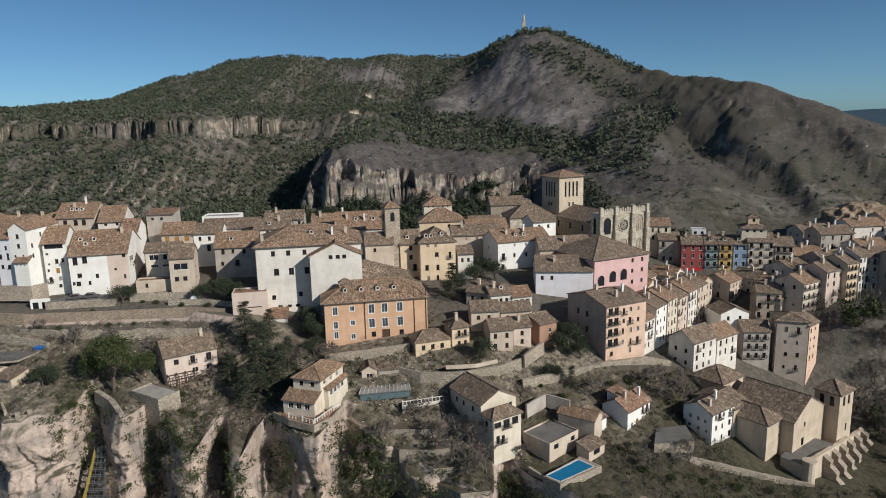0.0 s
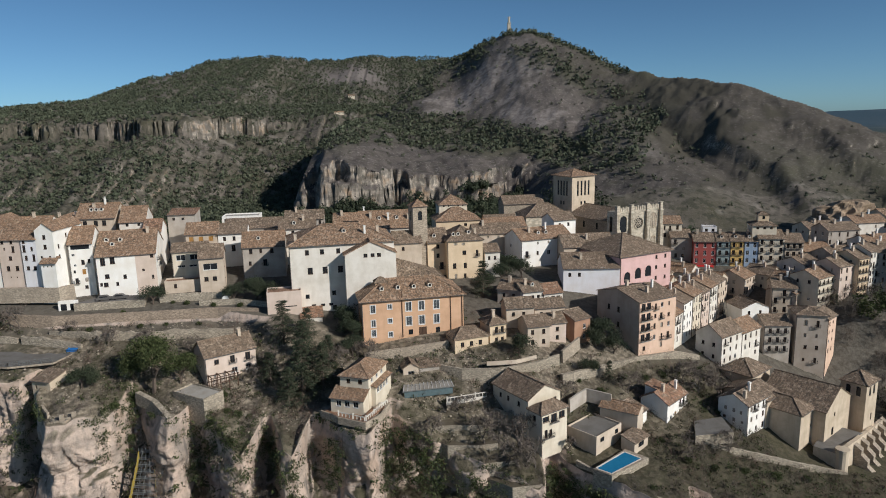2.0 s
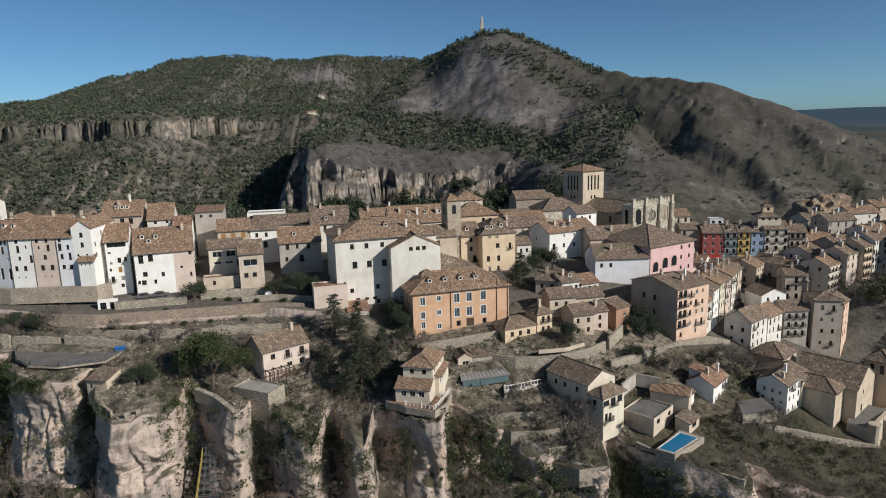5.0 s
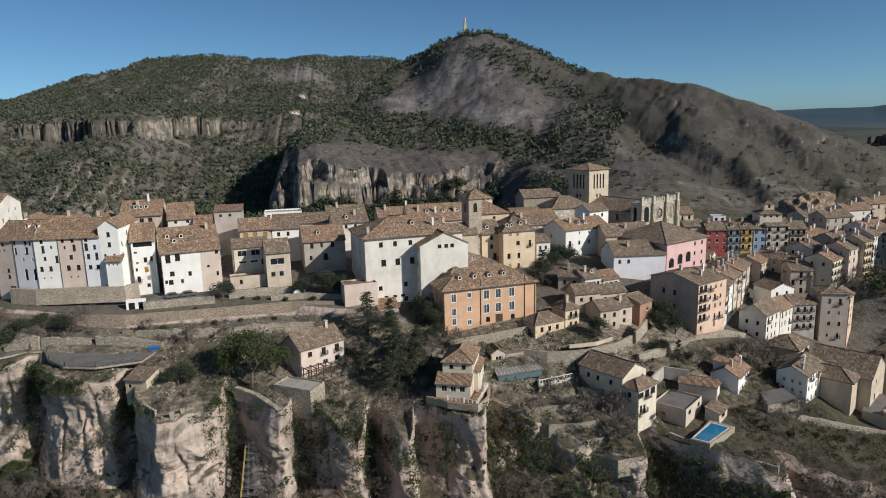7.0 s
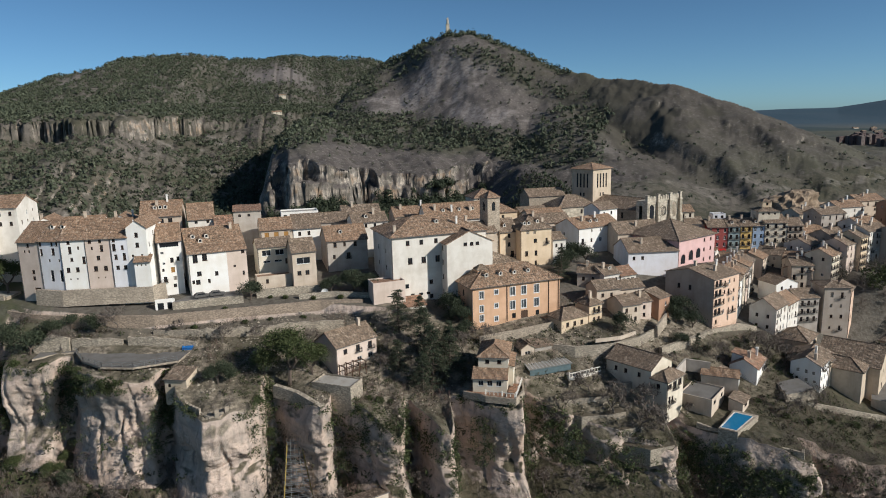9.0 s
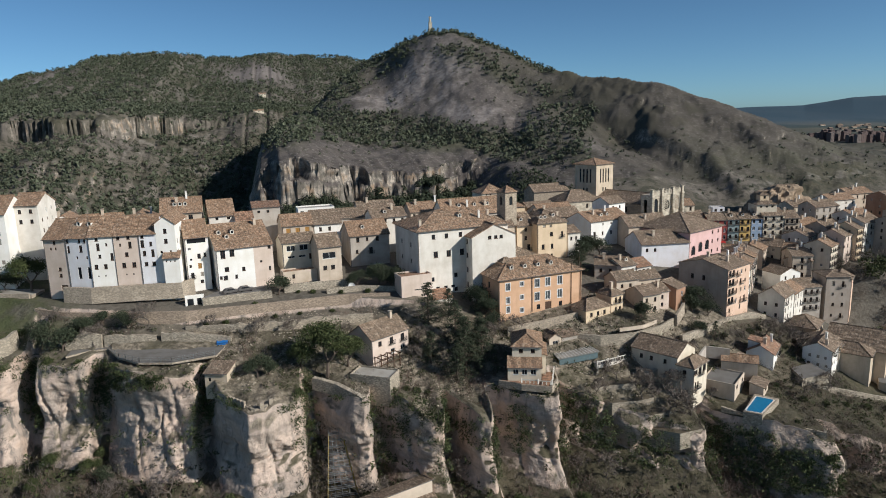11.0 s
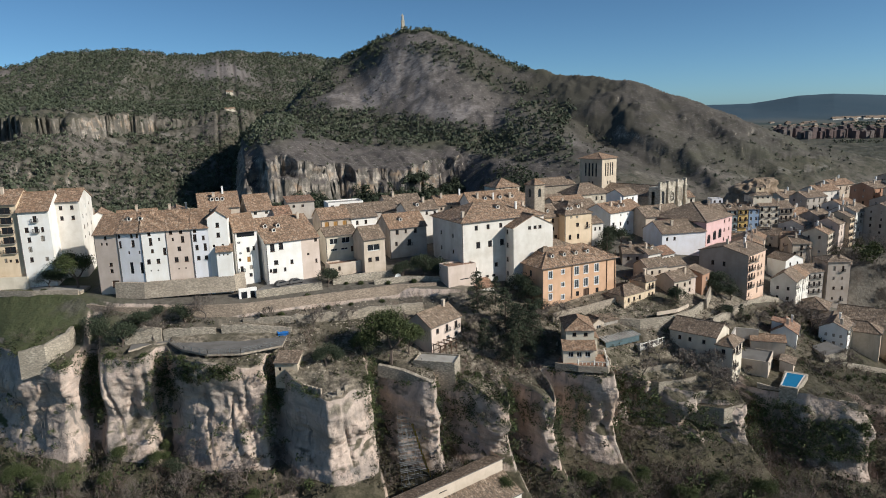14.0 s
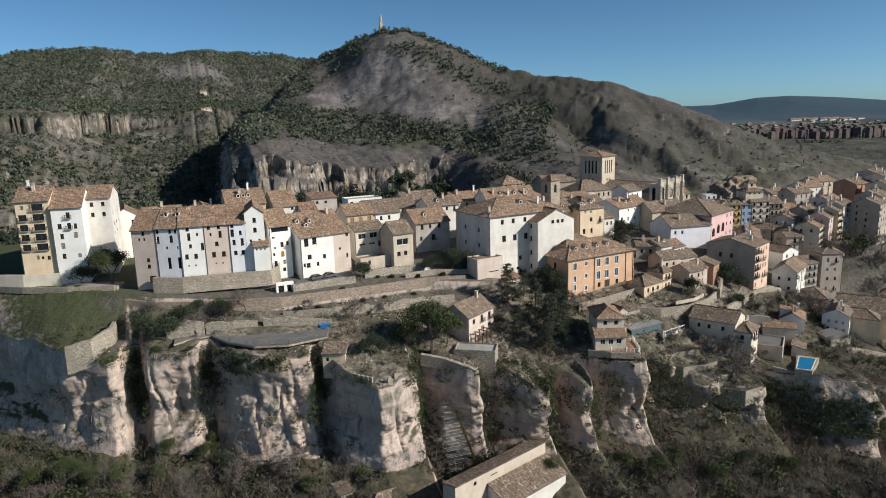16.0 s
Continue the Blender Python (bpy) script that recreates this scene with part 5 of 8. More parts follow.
# the orange palace
palace = house("orange plastered palace with framed balcony windows", -32.1, 171.7, 10, 28.3, 15, -1.4, "hip", 3.8, ORANGE, TILE_A,
      grid([3.0], [2.8], 1.3, 2.2, "s") + grid([7.6], [2.4, 6.4], 1.1, 1.3, "s") + grid([7.6], [10.3], 1.1, 1.4, "s") + grid([12.8, 16.4, 20.6], [2.8, 6.9], 1.5, 2.5, "s") + grid([13.2, 20.9], [10.1], 1.2, 1.5, "i") + [(16.6, 10.6, 2.2, 3.4, "d")] + grid([3.0], [6.8, 9.6], 1.1, 1.9, "s"),
      left=grid([4, 9], [3, 7], 1.1, 1.8), dormers=((6, 3), (10.5, 3), (15, 3), (19.5, 3)), name="palace", category="building", over=0.8)
for u in (11.0, 24.6, 27.9):              # rainwater pipes down the palace front
    pm = Mesh()
    pm.tube((0, 0, 0), (0, 0, 13.2), 0.1, 0.1, 0, 6)
    part("drainpipe", pm, [WOOD], palace, "thin brown rainwater pipe").location = (u, -0.12, 2.2)
house("orange plastered chimney stack of the palace", -28.6, 178.5, 10, 3.2, 2.4, 2.0, "hip", 1.0, ORANGE, TILE_B, [], base=-2.0, name="chimney_stack", category="chimney", over=0.3)
house("hip-roofed chapel of brown tiles", -36.0, 188.6, 10, 28, 13, -0.9, "pyr", 5.6, BEIGE, TILE_B, [], name="chapel", category="building")
house("church hall with a white wall and dormers", -36.0, 222.0, 5, 22, 13, 10.4, "gable", 5.0, WHITE2, TILE_A, grid([6, 14], [2], 1, 1.4), chimneys=((4, 4), (10, 3), (17, 3)), dormers=((7, 3), (13, 3), (18, 3)))
house("sloping house between church and tower", -24.0, 205.0, 8, 9, 10, 8.0, "gable", 3.0, BEIGE, TILE_B, grid([3], [2], 0.9, 1.2))
house("yellow plastered town house with dormers", -6.9, 206.0, 8, 11.6, 14, 8.1, "hip", 3.6, YELLOW, TILE_B, grid([2.6, 5.4, 9.6], [1.4], 1.0, 0.9) + grid([2.6, 5.4, 9.6], [4.4], 1.1, 1.4) + grid([2.4, 5.6], [8.4, 12.0], 1.1, 1.5), left=grid([4], [4, 8], 1, 1.4), dormers=((2.4, 1.8), (4.0, 1.8), (7.6, 2.4)), chimneys=((10, 4),))
house("yellow plastered wing of the town house", -13.2, 209.0, 8, 6.8, 12, 7.2, "gable", 3.6, YELLOW, TILE_B, grid([3.4], [1.6, 4.6], 1.0, 1.4) + [(4.6, 8, 1.2, 2.2, "b")], dormers=((2.6, 2),))
house("small white house beside the yellow one", 5.4, 208.4, 8, 5, 9, 3.6, "gable", 1.8, WHITE2, TILE_B, grid([1.4, 3.4], [2.2], 0.8, 1.2))
house("raised church lantern with a tiled pyramid roof", -6.8, 272, 5, 11.8, 12, 11.6, "hip", 3.4, CREAM, TILE_A, grid([2, 4, 8, 10], [0.8], 0.6, 0.6), name="church_lantern", category="building")
house("church hall with a hipped roof", -8.5, 262, 5, 18.5, 16, 6.2, "hip", 4.4, YELLOW, TILE_A, grid([12], [2], 1.2, 1.2), name="church_hall", category="building")
house("low roofs behind the yellow house", 4.0, 232.0, 5, 18, 10, 5.6, "gable", 2.8, BEIGE, TILE_B, grid(spread(18, 5), [1.5], 0.8, 1.0), chimneys=((4, 4),))
house("brown-roofed house on the back lane", 10.0, 246.0, 8, 16, 11, 5.5, "gable", 2.8, BEIGE, TILE_A, grid(spread(16, 4), [1.5], 0.8, 1.0))
house("white town house with many windows", 19.0, 219.0, 18, 20, 13, 5.0, "gable", 3.0, WHITE, TILE_A, grid([2, 6.4, 10.6, 14.8], [1.6], 0.9, 1.2) + grid([2, 6.4, 10.6], [5.0], 1.1, 1.6) + grid([2, 5], [8.4], 1.0, 1.2), left=grid([5], [3], 0.8, 1.0), chimneys=((5, 4), (12, 5)), dormers=((8, 2.5), (11, 2.5)))
house("white attic house rising behind it", 33.0, 232.0, 18, 9, 9, 9.6, "gable", 2.2, WHITE, TILE_B, grid([2.4, 6], [1.8], 0.9, 1.2))
# the cathedral halls
house("cathedral nave with a long tiled roof", 62.4, 251.5, 26, 19, 44, 5.0, "perp", 4.0, STONE, TILE_B, [], name="cathedral_nave", category="cathedral", left=grid([8, 16, 24, 32], [3], 1.2, 2.6, "k"))
house("pale apse hall with a hipped roof", 28, 262, 8, 19, 14, 7.0, "hip", 4.2, ASHLAR, TILE_B, grid([11, 14, 17], [2.4], 1.0, 1.8), name="apse_hall", category="cathedral")
house("plain hall with a brown tiled roof", 12, 264, 5, 13, 12, 4.5, "gable", 2.4, STONE, TILE_B, grid([4, 9], [2], 0.9, 0.9), name="hall", category="building")
house("brown-roofed hall behind the apse", 22, 284, 5, 18, 11, 9.5, "gable", 3.0, STONE, TILE_B, [], name="hall", category="building")
# the pink palace
house("pink plastered palace with a hipped brown roof", 47.1, 199.0, 25.5, 22, 22, 2.6, "hip", 5.0, PINK, TILE_B, grid([15.5, 19.5], [2, 5.4, 9], 0.9, 1.2) + [(3.0, 7.2, 2.6, 3.4, "P"), (7.6, 6.4, 2.6, 3.6, "P"), (12.0, 6.2, 2.6, 3.6, "P")], name="pink_palace", category="building", over=0.7)
house("white plastered wing with a brown roof", 29.3, 200.0, -5, 17.6, 14, -0.8, "gable", 3.6, BLUISH, TILE_B, grid([2, 5], [2.2], 0.9, 1.2), chimneys=((6, 4),))
house("brown-roofed rear wing of the pink palace", 33.0, 216.0, 5, 18, 11, 2.8, "gable", 3.4, BEIGE, TILE_B, [], chimneys=((9, 3),))
# tall house over the retaining wall and the street behind it
house("tall salmon house with wooden balconies and a blind taupe side", 44.8, 174.3, 26, 14.6, 17, -5.4, "gable", 2.2, SALMON, TILE_B, grid([1.8, 3.9], [1.8, 4.8, 7.8, 10.8], 1.5, 2.0, "b") + grid([6.5, 9, 12], [2.2, 5.2, 8.2, 11.2, 14.0], 0.9, 1.4) + grid([2.5], [14], 0.9, 1.3), left=grid([5, 9], [4, 8.5], 1.0, 1.6), chimneys=((7, 4), (11, 6), (4, 9)), side=TAUPE)
STREET = "stepped street of narrow houses"
for k, (lab, mat, up) in enumerate((("narrow white house with balconies on a stepped street", WHITE2, -2.6), ("narrow white house with a brown roof", WHITE, 0.0), ("narrow cream house with tall windows", CREAM, 0.8), ("narrow rose house with a tiled roof", ROSE, 0.2), ("narrow old white house at the bend", WHITE2, 1.0), ("narrow beige house at the street's end", BEIGE, 1.4))):
    house(lab, 57.6 + 5.4 * k, 181.5 + 5.9 * k, 48, 7.9, 12, -9.6 - 0.4 * k + up, "gable", 2.4, mat, (TILE_A, TILE_B)[k % 2], grid([1.6, 4, 6.4], [1.8, 4.8, 7.8, 10.8], 0.9, 1.5), chimneys=((3, 4), (5, 6)), group=STREET, left=grid([3, 7], [2], 0.8, 1.0))
for k, (x, y, z) in enumerate(((56, 206, -8.5), (68, 213, -11), (80, 219, -13), (92, 226, -13.6), (72, 228, -11.5), (86, 237, -12.8))):
    house("brown-roofed house behind the stepped street", x, y, 46, 9.5, 10, z, ("gable", "perp")[k % 2], 2.4, (BEIGE, CREAM, WHITE2)[k % 3], (TILE_B, TILE_A)[k % 2], grid([2, 5, 8], [1.6, 4.4], 0.9, 1.2), chimneys=((3, 4), (6, 6)), dormers=((5, 2),) if k % 2 == 0 else ())
# the coloured row on the square
SQUARE = "coloured houses on the square"
cx, cy = 95.8, 257.5
for lab, mat, w, up, wins in (("red plastered house with white windows", RED, 8.8, 0.0, "W"), ("grey-green house with glazed balconies", TEAL, 5.2, 0.2, "b"), ("yellow house with white balcony windows", GOLD, 5.2, 0.4, "b"), ("light blue house with white windows", BLUE, 5.2, 0.4, "W"), ("cream house with rows of iron balconies", CREAM, 9.6, 1.6, "b"), ("tan house with red-framed windows", BEIGE, 7.0, 0.2, "b")):
    house(lab, cx, cy, -15, w - 0.02, 12, -4.6 + up, "gable", 2.6, mat, TILE_B, grid(spread(w, 2 if w < 7 else 3, 1.3), [1.6, 4.8, 8.0], 1.1, 1.8, wins) + grid(spread(w, 2 if w < 7 else 3, 1.5), [11.8], 1.6, 2.2, "k"), group=SQUARE, chimneys=((2, 5),), dormers=((2.2, 2),) if w < 7 else ())
    cx, cy = cx + w * math.cos(radians(-15)), cy + w * math.sin(radians(-15))
house("cream roof house with a lantern storey", 118.0, 254.0, -15, 9.0, 9, 1.8, "hip", 1.6, CREAM, TILE_B, grid([2, 4.5, 7], [1.2], 1.0, 0.9))
house("small square belvedere on the roof", 121.5, 256.5, -15, 4.0, 4, 5.8, "hip", 1.0, YELLOW, TILE_B, [(2, 1.4, 1.0, 1.2, "k")], base=1.0, over=0.3)
house("brown stone house beside the cathedral square", 88.5, 263.0, -10, 8.5, 11, -3.6, "gable", 2.4, GREYP, TILE_B, grid([2, 5], [1.8, 4.8, 7.8], 1.0, 1.5))
house("white attic house over the red one", 102.0, 263.5, -15, 5.5, 5, 0.2, "flat", 0, BLUISH, CONCRETE, grid([1.4, 4], [1.4], 1.1, 1.1))
house("cream house beside the cathedral front", 85.5, 268.0, -10, 9, 11, 1.4, "gable", 2.4, CREAM, TILE_A, grid([2, 4.5, 7], [1.8, 5], 1.0, 1.5))
# lower quarter to the right
LOWER = "houses of the lower quarter"
house("grey tower-like house with few windows", 104.2, 197.1, -17, 9.2, 10, -17.8, "hip", 1.4, TAUPE, TILE_B, grid([2.6, 6.4], [3.0], 1.2, 1.8) + grid([3, 6.5], [7, 11, 15], 0.9, 1.2), right=grid([4, 7], [3, 7, 11], 0.9, 1.3), group=LOWER)
house("orange plastered house beside the grey tower", 113.0, 194.4, 40, 8, 8, -19.0, "gable", 2, SALMON, TILE_B, grid([2, 5], [2, 5, 8, 11], 0.9, 1.3), group=LOWER)
house("white house with a shaded gable end", 71.8, 180.2, 33, 11, 8.4, -18.6, "gable", 3.0, WHITE2, TILE_B, grid([2, 5, 8], [1.8, 4.8, 7.8], 0.9, 1.5), left=grid([2.5, 6], [3, 6.6], 0.9, 1.2), group=LOWER)
house("white house with a broken roof line", 81.0, 186.2, 33, 10.5, 9, -19.6, "gable", 2.6, WHITE2, TILE_A, grid([2, 5, 8], [1.8, 4.8, 7.8], 0.9, 1.5), group=LOWER)
house("small white gabled house", 89.3, 203.0, 5, 9.5, 9, -17.0, "perp", 2.0, WHITE, TILE_B, grid([2.5, 6.5], [1.8, 4.6], 0.9, 1.3), group=LOWER)
house("grey house with rows of balconies", 94.4, 198.0, -5, 8.4, 10, -21.4, "gable", 2.2, GREYP, TILE_B, grid([2, 4.4, 6.8], [2, 5, 8], 1.0, 1.7, "b"), group=LOWER)
for lab, x, y, a, w, d, z, rf, mat, til in (("tan house with a brown roof", 108, 219, -20, 8, 11, -14.5, "gable", BEIGE, TILE_B), ("beige house with small windows", 114.8, 216, 40, 9, 10, -16.5, "gable", BEIGE, TILE_A), ("cream house with white balconies", 121.0, 213.5, 30, 10.5, 10, -10.7, "gable", CREAM, TILE_A),
                                       ("tall rose house with many windows", 130.5, 217.0, 25, 8.5, 10, -7.6, "gable", ROSE, TILE_B), ("tall yellow house with balconies", 138.6, 219.0, 25, 6.2, 10, -5.4, "gable", YELLOW, TILE_B), ("tall narrow white house", 144.4, 221.6, 25, 4.0, 10, -3.6, "gable", WHITE2, TILE_B),
                                       ("grey house with a glazed attic", 148.4, 224.5, 10, 11, 11, -4.4, "gable", GREYP, TILE_B), ("white house with attic windows", 156, 238, 10, 12, 11, -4.0, "gable", WHITE2, TILE_A), ("old house with a patched roof", 104, 231, 42, 10, 11, -14.2, "gable", BEIGE, TILE_A),
                                       ("brown-roofed house on the slope", 116, 235, 38, 10, 10, -14.2, "perp", CREAM, TILE_B), ("white-chimneyed house on the slope", 128, 233, 30, 11, 11, -10.5, "gable", WHITE2, TILE_B), ("low beige house with a long roof", 122, 226, 42, 9, 10, -15.0, "perp", BEIGE, TILE_A),
                                       ("stone house by the trees", 141, 237, 15, 12, 10, -8.0, "gable", GREYP, TILE_B), ("pale house with a tiled roof", 136, 247, 5, 12, 10, -8.0, "gable", CREAM, TILE_A), ("grey stone ruin-like house", 148, 252, 5, 14, 10, -1.0, "gable", GREYP, TILE_B), ("tall brown-grey apartment house", 158, 214, 20, 12, 12, -3.0, "gable", TAUPE, TILE_B),
                                       ("tall grey apartment house", 170, 222, 20, 13, 12, -1.0, "gable", BEIGE, TILE_B), ("dark brick apartment house", 188, 250, 10, 16, 12, 1.5, "gable", BROWN, TILE_B), ("pale house at the edge of town", 166, 262, 5, 15, 11, 0.0, "gable", WHITE2, TILE_A), ("beige house at the edge of town", 186, 272, 5, 16, 11, 1.0, "gable", BEIGE, TILE_A), ("long house at the edge of town", 150, 268, 5, 13, 11, -3.0, "gable", CREAM, TILE_B),
                                       ("tall beige house at the town's end", 190, 232, 20, 13, 12, 2.0, "gable", BEIGE, TILE_B), ("tall pale house at the town's end", 206, 246, 20, 13, 12, 4.0, "gable", CREAM, TILE_B), ("tall grey house at the town's end", 220, 262, 15, 14, 12, 4.0, "gable", GREYP, TILE_B)):
    fl = [1.8 + 3.0 * k for k in range(6)]
    house(lab, x, y, a, w, d, z, rf, 2.4, mat, til, grid(spread(w, 2 if w < 5 else 3 if w < 10 else 4, 1.2), fl, 1.0, 1.6, "b" if "balcon" in lab else "w"), left=grid([3, 7], fl, 0.9, 1.3), chimneys=((w * 0.4, 4), (w * 0.7, 6)), group=LOWER)
# church with the buttresses
house("square sandstone bell tower with a pyramid roof", 104.4, 162.6, 34, 7.4, 6.6, -27.6, "hip", 2.4, SAND, TILE_B, [(2.4, 2.6, 1.2, 2.8, "S"), (5.0, 2.6, 1.2, 2.8, "S"), (4.6, 10.5, 0.8, 2.2, "S")], left=[(2.0, 2.6, 1.2, 2.8, "S"), (4.6, 2.6, 1.2, 2.8, "S")], name="bell_tower", category="tower", group="bell towers")
house("sandstone church nave with a brown tiled roof", 88.2, 154.6, 37, 16.5, 17, -31.0, "perp", 4.6, SAND, TILE_B, [(6.0, 2.6, 0.9, 1.2, "k"), (5.4, 7.2, 1.4, 2.2, "k")], name="church_nave", category="church")
house("lower sandstone aisle with lean-to roof", 80.6, 153.0, 37, 8.0, 13, -30.8, "hip", 2.4, SAND, TILE_B, [(6.5, 5, 0.7, 1.0, "k")], name="church_aisle", category="church")
house("sandstone side chapel with a tiled roof", 74.5, 158.5, 37, 8.0, 12, -29.0, "gable", 2.2, SAND, TILE_B, [], name="side_chapel", category="church")
house("sandstone sacristy with a hipped tile roof", 76.5, 170.4, 37, 11, 9, -27.0, "hip", 2.6, SAND, TILE_B, [], name="sacristy", category="church")
house("tall narrow white house on the slope", 66.6, 153.4, 35, 10.4, 8, -27.8, "gable", 2.0, WHITE, TILE_B, grid([2, 5.2, 8.4], [1.6, 4.6, 7.6], 0.9, 1.4, "w") + [(3.6, 1.5, 1.2, 1.8, "b")], left=grid([2, 4.5, 6.5], [2.5, 5, 7.5], 0.7, 0.9), chimneys=((2, 2), (6, 3)))
house("small white house with a reddish roof", 45.3, 152.4, 42, 10.4, 7.4, -26.0, "gable", 2.2, WHITE, TILE_C, grid([2], [1.8, 4.4], 0.9, 1.3) + [(4.4, 4.4, 1.0, 2.0, "o")] + grid([7, 9], [1.8, 4.4], 0.9, 1.6, "b"), left=grid([4], [4.5], 0.9, 1.2), chimneys=((3, 3), (8, 2)))
house("white roof room of the small house", 43.8, 157.0, 42, 4.4, 3, -23.6, "shed", 0.5, WHITE, TILE_C, [(2.0, 1.4, 2.0, 1.2, "k")], base=-28)
# below the palace
PALACE = "small houses below the palace"
house("cream front wing with a row of large windows", 10.8, 140.5, 31, 8.2, 4.4, -21.5, "hip", 1.5, CREAM, TILE_B, grid([1.6, 4.1, 6.6], [1.8], 1.8, 1.7) + grid([1.8, 3.2], [5.4], 0.9, 1.4), left=grid([2], [2], 1.0, 1.2), group=PALACE)
house("long house with a brown roof above the orchard", 8.4, 144.2, 31, 10.2, 13.5, -19.6, "perp", 2.6, CREAM, TILE_B, grid([8.6], [2], 0.9, 1.2), left=grid([3, 6, 10], [2.2], 0.9, 1.2), group=PALACE)
house("stone villa with a brown roof and shuttered windows", -70.8, 158.7, 34, 13.2, 9, -11.2, "gable", 3.0, ROSE, TILE_B, grid([3.0, 10.8], [1.9], 1.2, 1.6) + [(7.0, 2.0, 1.2, 1.9, "b")] + grid([7.4, 11.0], [5.0], 1.5, 1.3, "W"), right=grid([4], [2, 5], 0.9, 1.2), chimneys=((10.5, 4),), group=PALACE)
house("villa on the cliff edge with a hipped roof", -36.1, 148.8, -20, 7.4, 11, -13.2, "hip", 2.0, CREAM, TILE_A, grid([2.2, 5.2], [1.4], 1.0, 1.0), right=grid([2, 5, 8], [1.4], 1.2, 1.0, "W"), group=PALACE)
house("lower front of the villa with a lean-to roof", -38.2, 146.3, -20, 8.4, 3.2, -17.6, "shed", 1.5, CREAM, TILE_A, grid([2, 4.2, 6.4], [1.5], 1.3, 1.4, "W"), group=PALACE)
house("side wing of the villa with white windows", -27.6, 147.2, 70, 9.6, 4.6, -16.0, "shed", 1.2, CREAM, TILE_A, grid([1.6, 3.4, 5.2, 7.0], [1.4], 1.3, 1.3, "W"), group=PALACE)
house("grey and white houses with a flat front", 7.2, 191.0, -25, 7.7, 9, -4.2, "gable", 2.0, GREYP, TILE_B, grid([2, 5], [2], 0.9, 1.2), chimneys=((3, 3),), group=PALACE)
house("white house with an attic room", 14.1, 186.0, 15, 6.5, 8, -4.4, "gable", 1.8, WHITE2, TILE_B, grid([1.4, 3.2, 5.0], [2], 0.9, 1.3), chimneys=((2, 3),), dormers=((4, 2),), group=PALACE)
house("white house with a glazed gallery", 20.6, 187.4, 15, 6.2, 8, -5.4, "gable", 2.0, WHITE2, TILE_C, grid([1.2, 3.0, 4.8], [1.8], 1.3, 1.3), group=PALACE)
house("beige house with a balcony over the garden", 12.7, 169.7, 10, 6.4, 8, -9.8, "gable", 2.0, BEIGE, TILE_B, grid([1.4, 4.6], [1.8, 4.6], 0.9, 1.3), group=PALACE)
house("rose house with a small brown roof", 19.4, 173.5, 10, 5.0, 7, -10.2, "gable", 1.8, ROSE, TILE_B, grid([2.4], [2, 4.4], 0.9, 1.2), chimneys=((2, 2),), group=PALACE)
house("brown house with a plain shaded side", 26.6, 174.0, 30, 6.0, 10, -9.8, "gable", 1.6, BROWN, TILE_B, grid([3.8], [2.4, 5.4], 1.0, 1.3, "W"), group=PALACE)
house("yellow house with wooden balconies", 2.4, 170.0, 20, 5.0, 6, -8.8, "hip", 1.8, YELLOW, TILE_B, grid([2.0, 3.8], [2.0, 5.0], 0.9, 1.7, "b"), chimneys=((2, 2),), group=PALACE)
house("yellow and white corner house with a hip roof", -7.4, 166.5, 18, 9.8, 6.4, -11.4, "hip", 2.0, YELLOW, TILE_B, grid([2.2, 4.8, 7.4], [2.0], 1.0, 1.3), left=grid([2.5], [2.8], 0.9, 1.6, "W"), group=PALACE)
house("dark-roofed house between the gardens", 8.0, 177.5, 5, 8, 7, -6.6, "gable", 2.0, BEIGE, TILE_B, grid([2, 5], [2], 0.9, 1.1), group=PALACE)
house("low house with a brown roof by the lane", 16.5, 180.0, 8, 9, 6, -7.6, "gable", 1.8, BEIGE, TILE_B, grid([2, 6], [2], 0.9, 1.1), group=PALACE)
house("little garden house below the palace street", -21.2, 160.5, 10, 4.0, 4.5, -16.7, "perp", 1.2, BEIGE, TILE_B, [(2.0, 1.8, 1.6, 1.4, "W")], group=PALACE)
house("grey shed below the palace street", -17.0, 161.6, 10, 5.4, 4.2, -17.0, "shed", 0.9, GREYP, TILE_B, [(2.6, 1.5, 1.6, 1.8, "k")], group=PALACE)
house("white garden house with a flat side", 35.2, 148.6, 40, 6.4, 5, -27.0, "shed", 1.4, WHITE, TILE_B, [], group=PALACE)
house("long low house with a brown roof", 28.0, 152.5, -35, 9.5, 5, -25.6, "gable", 1.2, BEIGE, TILE_A, [], group=PALACE)
house("flat-roofed pool house with a roof terrace", 24.0, 141.0, 40, 10.5, 8.5, -28.2, "flat", 0, BEIGE, PAVING, [(2.4, 1.5, 1.6, 1.2, "k"), (8.4, 1.5, 1.4, 1.2, "k")], group=PALACE)
house("red-tiled lean-to beside the pool", 33.2, 141.2, 40, 6.0, 3.6, -30.2, "shed", 0.8, BEIGE, TILE_B, [(3, 1.3, 2.4, 1.4, "k")], group=PALACE)


